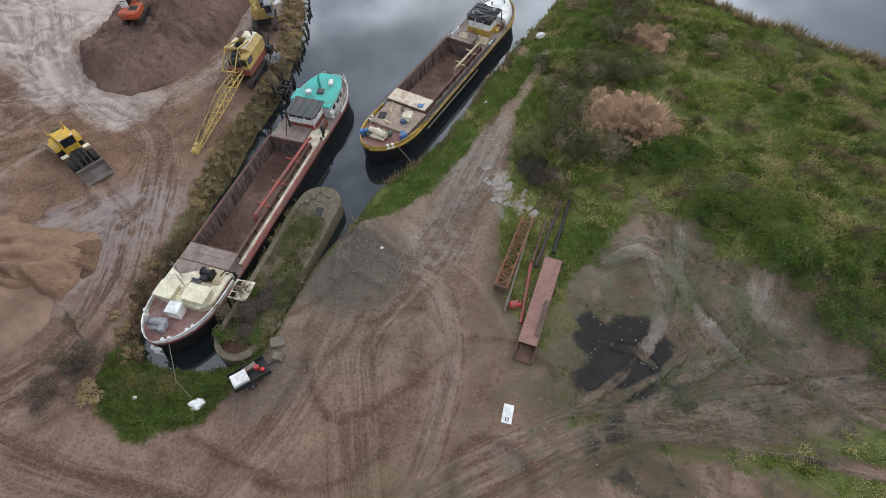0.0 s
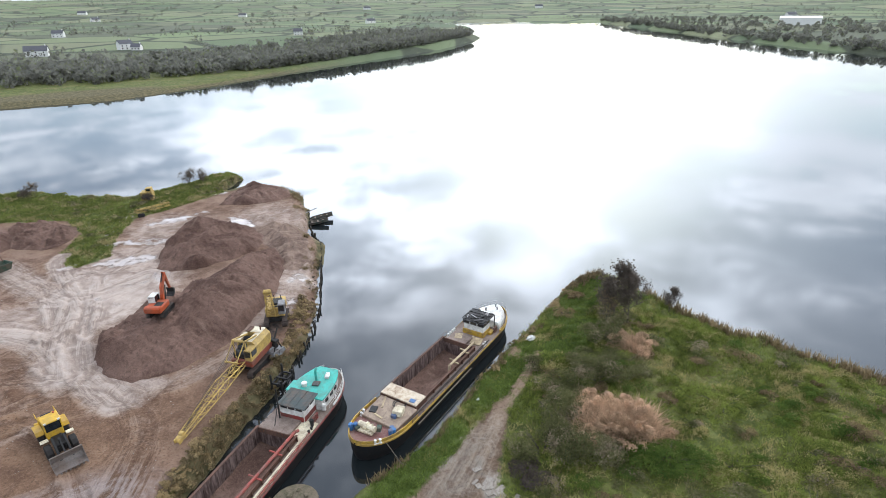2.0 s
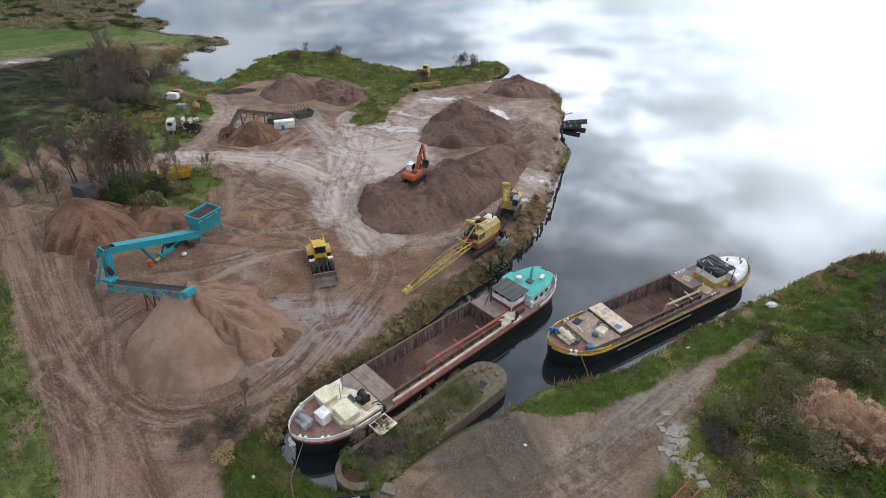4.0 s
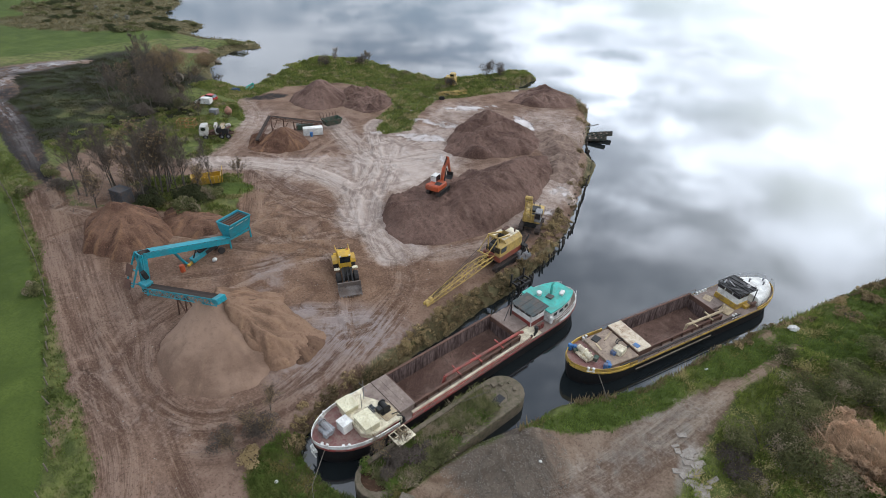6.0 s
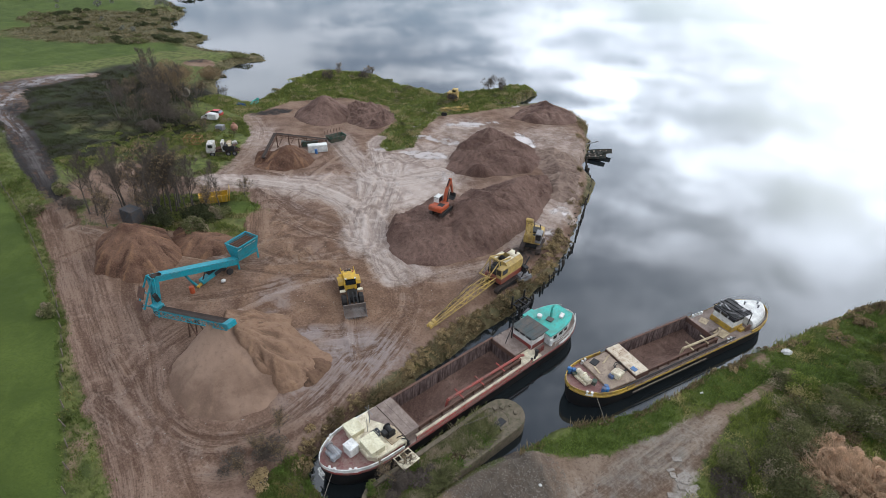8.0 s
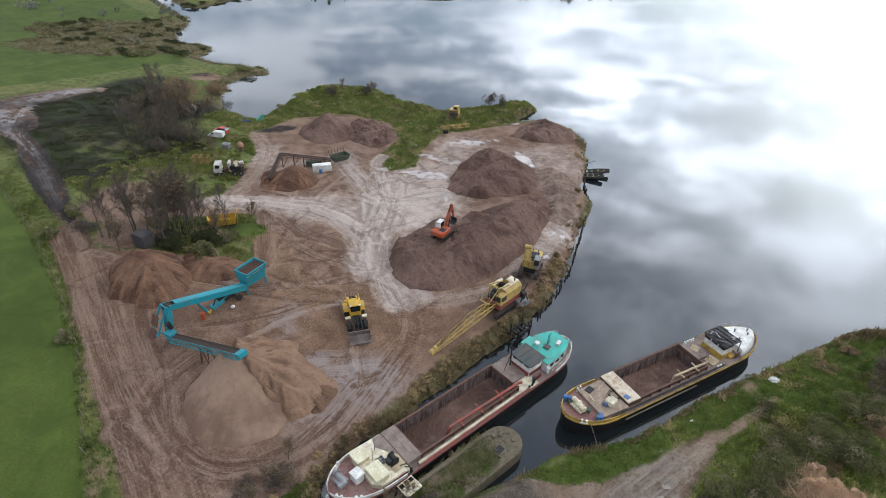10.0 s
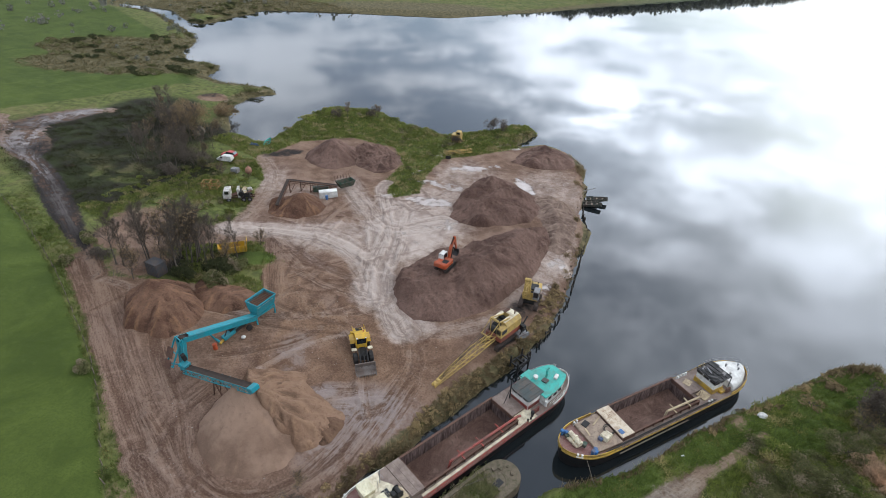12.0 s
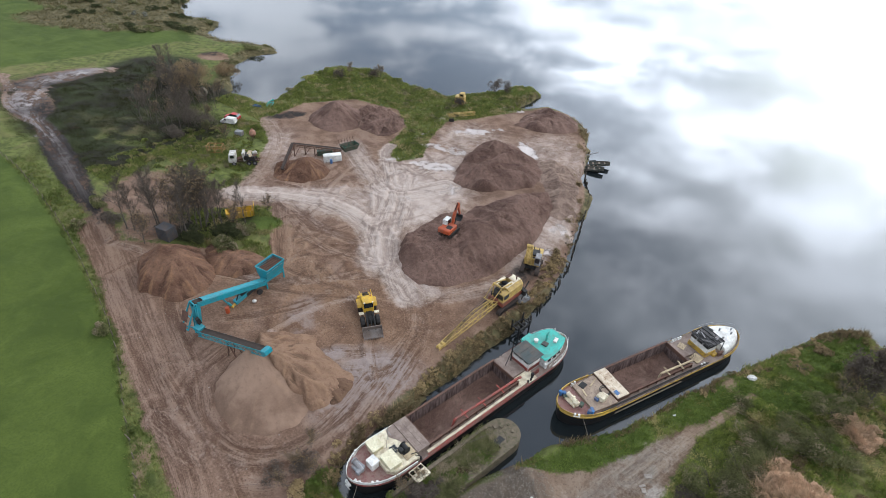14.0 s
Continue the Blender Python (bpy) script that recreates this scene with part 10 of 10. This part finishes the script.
def make_tree(h, seed, leaves=0, leaf_mat=None, spread=0.34, label="bare tree", twig=0.013, stem=0.86):
    """A leafless tree: forked trunk, limbs, branches and a haze of twigs."""
    g = random.Random(seed)
    t = thing("tree", 0, 0, 0, 0, label, "tree", "trees")
    trunk, limbs = bmesh.new(), []
    tips = []

    def limb(p, d, length, r, depth):
        """One limb in three bends, with side shoots along it."""
        for i in range(3):
            d = (d + Vector((g.gauss(0, 0.12), g.gauss(0, 0.12), g.gauss(0.05, 0.08)))).normalized()
            q = p + d * length / 3
            if depth < 2:
                tube(trunk, p, q, r, r * 0.72, 5 if depth < 1 else 4, False)
            tips.append((p.copy(), q.copy(), depth + 1))
            p, r = q, r * 0.72
            if depth < 2:
                for _ in range(1 if depth else 2):
                    a_ = g.uniform(0, 6.28)
                    nd = (d + Vector((math.cos(a_), math.sin(a_), 0.35)) * g.uniform(0.5, 0.9)).normalized()
                    limb(p, nd, length * g.uniform(0.35, 0.55), r * 0.55, depth + 1)

    for _ in range(g.choice((1, 1, 2))):
        p, d = Vector((g.gauss(0, 0.2), g.gauss(0, 0.2), -0.1)), Vector((g.gauss(0, 0.07), g.gauss(0, 0.07), 1)).normalized()
        n_seg, r = 8, h * 0.015
        for i in range(n_seg):
            d = (d + Vector((g.gauss(0, 0.05), g.gauss(0, 0.05), 0.1))).normalized()
            q = p + d * h * stem / n_seg
            tube(trunk, p, q, r, r * 0.85, 6, False)
            p, r = q, r * 0.85
            if i >= (2 if stem > 0.8 else 1):
                for _ in range(2):
                    a_ = g.uniform(0, 6.28)
                    nd = (d + Vector((math.cos(a_), math.sin(a_), 0.1)) * g.uniform(0.6, 1.0)).normalized()
                    limb(p, nd, h * spread * (1.05 - 0.075 * i) * g.uniform(0.6, 1.0), r * 0.5, 0)
    part("trunk", trunk, M_BARK, t)
    gg = np.random.default_rng(seed)
    segs = [(a, b_) for a, b_, dp in tips if dp >= 2]
    a = np.array([s_[0] for s_ in segs]); b_ = np.array([s_[1] for s_ in segs])
    rep = 3
    a, b_ = np.repeat(a, rep, 0), np.repeat(b_, rep, 0)
    base = a + (b_ - a) * gg.uniform(0, 1, (len(a), 1))
    d = (b_ - a) / (np.linalg.norm(b_ - a, axis=1)[:, None] + 1e-9) + gg.normal(0, 0.55, a.shape) + np.array([0, 0, 0.25])
    d /= np.linalg.norm(d, axis=1)[:, None]
    tip = base + d * (h * gg.uniform(0.04, 0.10, (len(a), 1)))
    side = np.cross(d, gg.normal(0, 1, a.shape)); side /= np.linalg.norm(side, axis=1)[:, None] + 1e-9
    co = np.stack([base - side * twig, base + side * twig, tip], 1).reshape(-1, 3)
    crown = new("crown", tri_mesh("crown", co, 3, M_TWIG))
    crown.parent = t
    if leaves:
        k = gg.integers(0, len(base), leaves)
        pos = tip[k] + gg.normal(0, 0.12, (leaves, 3))
        u = gg.normal(0, 1, (leaves, 3)); u /= np.linalg.norm(u, axis=1)[:, None]
        v = np.cross(u, gg.normal(0, 1, (leaves, 3))); v /= np.linalg.norm(v, axis=1)[:, None] + 1e-9
        s_ = h * 0.016
        co = np.stack([pos - u * s_, pos + v * s_ * 0.7, pos + u * s_, pos - v * s_ * 0.7], 1).reshape(-1, 3)
        lv = new("leaves", tri_mesh("leaves", co, 4, leaf_mat))
        lv.parent = t
    return t


def plant(tree, x, y, turn, size):
    z = ground_z(x, y)
    return copy_thing(tree, pose(x, y, 1.2 if z < 0 else z - 0.05, 0, 0, turn) @ Matrix.Scale(size, 4))


KINDS = [make_tree(13.0, 3, label="tall bare alder at the yard's edge"), make_tree(12.0, 9, 260, M_WILLOW, label="bare ash with a few brown leaves"),
         make_tree(9.0, 14, 500, M_WILLOW, 0.52, "leafless willow in the thicket", stem=0.55), make_tree(12.5, 23, label="slim bare birch in the wood"), make_tree(9.0, 31, 1800, M_BRAMBLE, 0.48, "ivy-clad tree in the wood", stem=0.6),
         make_tree(8.0, 47, 2200, M_TWIG, 0.44, "round-headed hawthorn, nearly leafless", stem=0.72)]
g = random.Random(5)
WOOD = []
for zone, count in (([(-75, 24), (-82, 23), (-90, 23.5), (-92, 27), (-84, 29), (-82, 36), (-76, 39), (-71, 41), (-70, 35), (-73, 30)], 13), ([(-113, 47), (-124, 47.5), (-140, 58), (-156, 68), (-164, 79), (-150, 78), (-138, 72), (-122, 68), (-110, 60)], 34)):
    made = 0
    while made < count:
        x_, y_ = g.uniform(-170, -64), g.uniform(20, 92)
        if seg_distance(np.array([x_]), np.array([y_]), zone)[0] < 0.5 or ground_z(x_, y_) < 0.6:
            continue
        if (x_ + 76.2) ** 2 + (y_ - 28) ** 2 < 9 or (x_ + 91.2) ** 2 + (y_ - 54.2) ** 2 < 25 or (x_ + 98.0) ** 2 + (y_ - 51.0) ** 2 < 16 or (x_ + 73.6) ** 2 + (y_ - 40.6) ** 2 < 8:
            continue
        WOOD.append((x_, y_))
        made += 1
for i, (x_, y_) in enumerate(WOOD):
    plant(KINDS[i % 5 if i % 4 == 0 else (0, 1, 3)[i % 3]], x_, y_, g.uniform(0, 360), g.uniform(0.62, 0.88) if x_ > -102 else g.uniform(0.42, 0.66))
for x_, y_, k_, s_ in ((-75.2, 33.6, 0, 0.78), (-77.0, 36.2, 3, 0.8), (-73.4, 36.4, 0, 0.72), (-70.9, 39.6, 3, 0.62), (-79.5, 30.5, 1, 0.76), (-82.5, 25.5, 0, 0.7), (-72.0, 34.6, 3, 0.7), (-78.2, 33.4, 0, 0.74), (-76.0, 30.6, 2, 0.8), (-70.6, 37.0, 2, 0.7), (-80.8, 33.8, 2, 0.85), (-71.5, 45.0, 2, 0.5),
                       (-113.0, 105.6, 1, 0.4), (-107.6, 112.6, 2, 0.5), (21.2, 67.4, 5, 1.1), (22.9, 67.2, 5, 0.9), (20.3, 69.6, 5, 0.7), (29.2, 70.6, 5, 0.5),
                       (19.8, 66.8, 2, 0.6), (-27.2, 15.0, 2, 0.45), (-26.4, 12.4, 2, 0.4), (-25.2, 15.8, 2, 0.4), (-28.0, 17.5, 2, 0.4), (-16.0, 20.6, 2, 0.4), (-15.2, 22.4, 2, 0.35), (-110, 57, 4, 0.4), (-104, 58, 2, 0.5), (-128, 72, 2, 0.6)):
    plant(KINDS[k_], x_, y_, g.uniform(0, 360), s_)
for k_ in KINDS:
    x_, y_ = -116 - 3.5 * KINDS.index(k_), 51 + 3 * KINDS.index(k_)
    k_.matrix_world = pose(x_, y_, ground_z(x_, y_) - 0.05, 0, 0, 20) @ Matrix.Scale(0.5, 4)

# leafless brush of the two woods, too fine to pick apart
q = []
for x_, y_ in WOOD:
    for _ in range(5):
        u, v = x_ + g.gauss(0, 2.2), y_ + g.gauss(0, 2.2)
        if shore_at(u, v) > 0.6 and (u + 91.2) ** 2 + (v - 54.2) ** 2 > 22 and (u + 98.0) ** 2 + (v - 51.0) ** 2 > 16:
            q.append((u, v, ground_z(u, v)))
q = np.array(q)
stuff("undergrowth", blades(q, 0.8 + 1.4 * rng.uniform(0, 1, len(q)), 5, 0.026, 0.8, 1.0), 3, M_TWIG, "tangled leafless undergrowth", "undergrowth")

# ---- field fence ----
fence = thing("fence", -60, 12, 0, 0, "sagging post and wire fence along the field", "fence")
line = curve_points([(-150, 26.8), (-133, 21.8), (-118, 21.2), (-93, 18.2), (-77, 15.0), (-60, 10.8), (-47, 5.6), (-36, 0.8), (-26, -9)], 12)
posts, run, nxt = [], 0.0, 0.0
for (ax, ay), (bx, by) in zip(line, line[1:]):
    ln = math.hypot(bx - ax, by - ay)
    while nxt <= run + ln:
        t_ = (nxt - run) / ln
        posts.append((ax + (bx - ax) * t_, ay + (by - ay) * t_))
        nxt += 2.6
    run += ln
post_mesh = None
for i, (x_, y_) in enumerate(posts):
    if post_mesh is None:
        bm = bmesh.new()
        tube(bm, (0, 0, -0.2), (0, 0, 1.15), 0.07, 0.06, 6)
        post_mesh = mesh_from(bm, "post", M_WOOD)
    ob = new("post", post_mesh)
    ob.parent = fence
    ob.matrix_local = fence.matrix_world.inverted() @ pose(x_, y_, ground_z(x_, y_), g.gauss(0, 4), g.gauss(0, 4), 0)
bm = bmesh.new()
for hgt_ in (0.4, 0.75, 1.05):
    chain(bm, [(x_ + 60, y_ - 12, ground_z(x_, y_) + hgt_) for x_, y_ in posts], 0.006, 3)
part("wire", bm, M_GREASE, fence)

# ---- rotten timber piles and stones along the quay ----
g = random.Random(77)
quay = thing("timber_quay", -24, 70, 0, 0, "row of rotten dark timber piles along the bank", "quay")
bm = bmesh.new()
tube(bm, (0, 0, -1.4), (0.03, 0.02, 0.9), 0.17, 0.13, 7)
pile_mesh = mesh_from(bm, "post", M_PILE)
edge_line = [(-20.6, 52), (-20.4, 54.4), (-20.9, 59.2), (-21.1, 64.7), (-22.4, 71), (-24.2, 76.6), (-26.6, 83.7), (-28.9, 90.7), (-31.4, 96.7), (-34.6, 101.2), (-37.5, 108), (-40.4, 114.8)]
for (ax, ay), (bx, by) in zip(edge_line, edge_line[1:]):
    k = int(math.hypot(bx - ax, by - ay) / 0.75)
    for i in range(k):
        if g.random() < 0.22:
            continue
        t_ = (i + g.uniform(-0.2, 0.2)) / k
        ob = new("post", pile_mesh)
        ob.parent = quay
        ob.matrix_local = quay.matrix_world.inverted() @ pose(ax + (bx - ax) * t_ + 0.25, ay + (by - ay) * t_, g.uniform(-0.5, 0.3), g.gauss(0, 6), g.gauss(0, 6), g.uniform(0, 360))


def stones(name, x0, x1, y0, y1, count, small, large, mat, label, test=None):
    """Loose angular stones lying about, too many to count."""
    base = np.array([(1, 0, 0), (-1, 0, 0), (0, 1, 0), (0, -1, 0), (0, 0, 1)], float)
    tris = ((0, 2, 4), (2, 1, 4), (1, 3, 4), (3, 0, 4))
    p_ = scatter(x0, x1, y0, y1, count, test or (lambda x, y: grid_sample(FIELDS["bare"], x, y) > 0.4))
    k = len(p_)
    v = base[None] * rng.uniform(0.5, 1.2, (k, 5, 1)) * rng.uniform(small, large, (k, 1, 1)) * np.array([1, 0.8, 0.7])
    a_ = rng.uniform(0, 6.28, k)
    c, s_ = np.cos(a_)[:, None], np.sin(a_)[:, None]
    w = np.stack([v[..., 0] * c - v[..., 1] * s_, v[..., 0] * s_ + v[..., 1] * c, v[..., 2]], -1) + p_[:, None, :]
    return stuff(name, w[:, np.array(tris)].reshape(-1, 3), 3, mat, label, "stones")


stones("gravel_stones", -14, 0, 10, 33, 7000, 0.04, 0.13, M_STONE, "loose grey stones beside the pier", lambda x, y: grid_sample(FIELDS["gravel"], x, y) > 0.3)
stones("rubble", 8, 36, 5, 30, 500, 0.04, 0.16, M_STONE, "scattered pale stones in the mud")
stones("rubble", -88, -24, 6, 100, 900, 0.05, 0.14, M_STONE, "scattered stones in the yard")
stones("bank_rubble", -50, -19, 48, 130, 1600, 0.15, 0.45, M_DARKSTONE, "dark rubble along the water's edge", lambda x, y: grid_sample(SHORE, x, y) < 1.0)

# ---- the far shores ----


def clumps(pos, size, per, seed, flat=0.75):
    """Distant trees: each a ragged clump of leaf faces, pos at its foot."""
    gg = np.random.default_rng(seed)
    k = len(pos)
    c = np.repeat(pos, per, 0)
    s_ = np.repeat(size, per)[:, None]
    d = gg.normal(0, 1, (k * per, 3)); d /= np.linalg.norm(d, axis=1)[:, None]
    r = gg.uniform(0.35, 1.0, (k * per, 1)) ** 0.5
    o_ = d * r * s_ * np.array([0.36, 0.36, 0.5 * flat]) + np.array([0, 0, 0.5]) * s_ * flat
    pos2 = c + o_
    u = gg.normal(0, 1, (k * per, 3)); u /= np.linalg.norm(u, axis=1)[:, None]
    v = np.cross(u, gg.normal(0, 1, (k * per, 3))); v /= np.linalg.norm(v, axis=1)[:, None] + 1e-9
    q_ = s_ * gg.uniform(0.07, 0.17, (k * per, 1))
    return np.stack([pos2 - u * q_, pos2 + v * q_ * 0.8, pos2 + u * q_, pos2 - v * q_ * 0.8], 1).reshape(-1, 3)


def land_points(x, y):
    keep = grid_sample(SHORE, x, y) > 2
    x, y = x[keep], y[keep]
    return np.stack([x, y, grid_sample(GZ, x, y) - 0.2], 1)


def along(pts, count, near_, far_, seed, side=1):
    """Places scattered between two distances to the left of a line."""
    gg = np.random.default_rng(seed)
    pts = np.array(pts, float)
    seg = np.linalg.norm(np.diff(pts, axis=0), axis=1)
    cum = np.concatenate([[0], np.cumsum(seg)])
    s_ = gg.uniform(0, cum[-1], count)
    i = np.clip(np.searchsorted(cum, s_) - 1, 0, len(seg) - 1)
    t = (s_ - cum[i]) / seg[i]
    d = (pts[i + 1] - pts[i]) / seg[i][:, None]
    off = gg.uniform(near_, far_, count)
    p_ = pts[i] + d * (t * seg[i])[:, None] + side * np.stack([-d[:, 1], d[:, 0]], 1) * off[:, None]
    return land_points(p_[:, 0], p_[:, 1])


wood_line = [(-360, 262), (-295, 272), (-241, 300), (-212, 335), (-176, 378), (-142, 456), (-90, 605), (-56, 800)]
HOUSES = [(-650, 770, 20, 15, 9, 5.5), (-420, 470, 30, 18, 9, 5.0), (-388, 545, 60, 13, 8, 5.5), (-372, 540, 10, 9, 7, 3.0), (-301, 790, 20, 12, 8, 5), (-860, 1780, 10, 24, 12, 6), (-330, 1300, 40, 20, 10, 5.5),
          (-1500, 1900, 15, 28, 14, 6), (-1150, 1500, 70, 22, 12, 6), (60, 2350, 0, 30, 14, 7), (-600, 2300, 30, 26, 14, 6), (620, 1500, 20, 24, 12, 6)]
p = np.concatenate([along(wood_line, 700, 6, 60, 1), along(wood_line[2:], 700, 4, 130, 2), along(wood_line[4:], 500, 2, 22, 3), along(wood_line[:4], 350, 30, 90, 7)])
tagged(new("far_wood", tri_mesh("far_wood", clumps(p, rng.uniform(6, 13, len(p)), 34, 4), 4, M_HAZETREE)), "leafless brown wood along the far shore", "wood", kind="stuff")
right_line = [(180, 1440), (219, 1059), (246, 828), (275, 638), (303, 527), (420, 400)]
p = np.concatenate([along(right_line, 300, 4, 24, 5, 1), along(right_line, 420, 30, 420, 6, 1)])
tagged(new("far_trees", tri_mesh("far_trees", clumps(p, rng.uniform(6, 12, len(p)), 50, 8), 4, M_HAZETREE)), "scattered bare trees along the opposite shore", "trees", kind="stuff")
gg = np.random.default_rng(12)
hx_, hy_, hs_ = [], [], []
for k in range(420):
    r_, a_ = gg.uniform(380, 3800) ** 1.0, gg.uniform(-1.25, 0.95)
    cx, cy = r_ * math.sin(a_), r_ * math.cos(a_)
    t_ = (0.35 if gg.uniform() < 0.6 else 1.85) + gg.normal(0, 0.2)
    ln = gg.uniform(80, 260)
    m_ = int(ln / 9)
    for i in range(m_):
        s_ = ln * (i / m_ - 0.5)
        hx_.append(cx + math.cos(t_) * s_ + gg.normal(0, 2))
        hy_.append(cy + math.sin(t_) * s_ + gg.normal(0, 2))
        hs_.append(gg.uniform(3.5, 6) if gg.uniform() < 0.75 else gg.uniform(8, 14))
hx_, hy_, hs_ = np.array(hx_), np.array(hy_), np.array(hs_)
keep = grid_sample(SHORE, hx_, hy_) > 15
p = np.stack([hx_[keep], hy_[keep], grid_sample(GZ, hx_[keep], hy_[keep]) - 0.3], 1)
tagged(new("far_hedges", tri_mesh("far_hedges", clumps(p, hs_[keep], 16, 13), 4, M_HAZETREE)), "hedgerows and trees between distant fields", "hedges", kind="stuff")
p = np.concatenate([land_points(gg.uniform(-420, -190, 90), gg.uniform(95, 230, 90)), along([(-420, 118), (-300, 148), (-250, 128)], 60, 2, 10, 14)])
tagged(new("field_hedge", tri_mesh("field_hedge", clumps(p, gg.uniform(1.5, 4.5, len(p)), 40, 15), 4, M_HAZETREE)), "scrubby hedge and bushes on the marsh", "hedge", kind="stuff")
M_ROOF = plain("slate_roof", (0.09, 0.09, 0.10), 0.7)
M_RENDER = plain("white_render", (0.68, 0.67, 0.63), 0.8)


def cottage(x, y, turn, w, d, h):
    z = ground_z(x, y)
    t = thing("house", x, y, z, turn, "distant white rendered house with slate roof", "house", "distant houses")
    bm = bmesh.new()
    box(bm, (0, 0, h / 2 - 0.3), (w, d, h + 0.6))
    for s in (-1, 1):
        prism(bm, [(s * w / 2 * 0.998, -d / 2, h), (s * w / 2 * 0.998, d / 2, h), (s * w / 2 * 0.998, 0, h + d * 0.42)], (-s * 0.3, 0, 0))
    wall = part("wall", bm, M_RENDER, t)
    bm = bmesh.new()
    for s in (-1, 1):
        prism(bm, [(-w / 2 - 0.3, s * (d / 2 + 0.3), h - 0.15), (w / 2 + 0.3, s * (d / 2 + 0.3), h - 0.15), (w / 2 + 0.3, 0, h + d * 0.44), (-w / 2 - 0.3, 0, h + d * 0.44)], (0, 0, 0.2))
    roof = part("roof", bm, M_ROOF, t)
    bm = bmesh.new()
    box(bm, (w * 0.42, 0, h + d * 0.5), (0.7, 1.0, 1.8))
    part("chimney", bm, M_RENDER, roof)
    for i in range(3):
        for zz_ in ((1.4, 3.8) if h > 4 else (1.4,)):
            bm = bmesh.new()
            box(bm, (-w * 0.33 + w * 0.33 * i, -d / 2 - 0.02, zz_), (1.1, 0.08, 1.2))
            part("window", bm, glass_mat, t)
    return t


for x_, y_, t_, w_, d_, h_ in HOUSES:
    cottage(x_, y_, t_, w_, d_, h_)
sh = thing("warehouse", 452, 1050, ground_z(452, 1050), -20, "large pale metal-clad shed beyond the fields", "warehouse")
bm = bmesh.new()
box(bm, (0, 0, 5), (58, 40, 12))
part("cladding", bm, M_RENDER, sh)
bm = bmesh.new()
prism(bm, [(-29.5, -20.5, 11), (-29.5, 20.5, 11), (-29.5, 0, 14)], (59, 0, 0))
part("roof", bm, M_RENDER, sh)
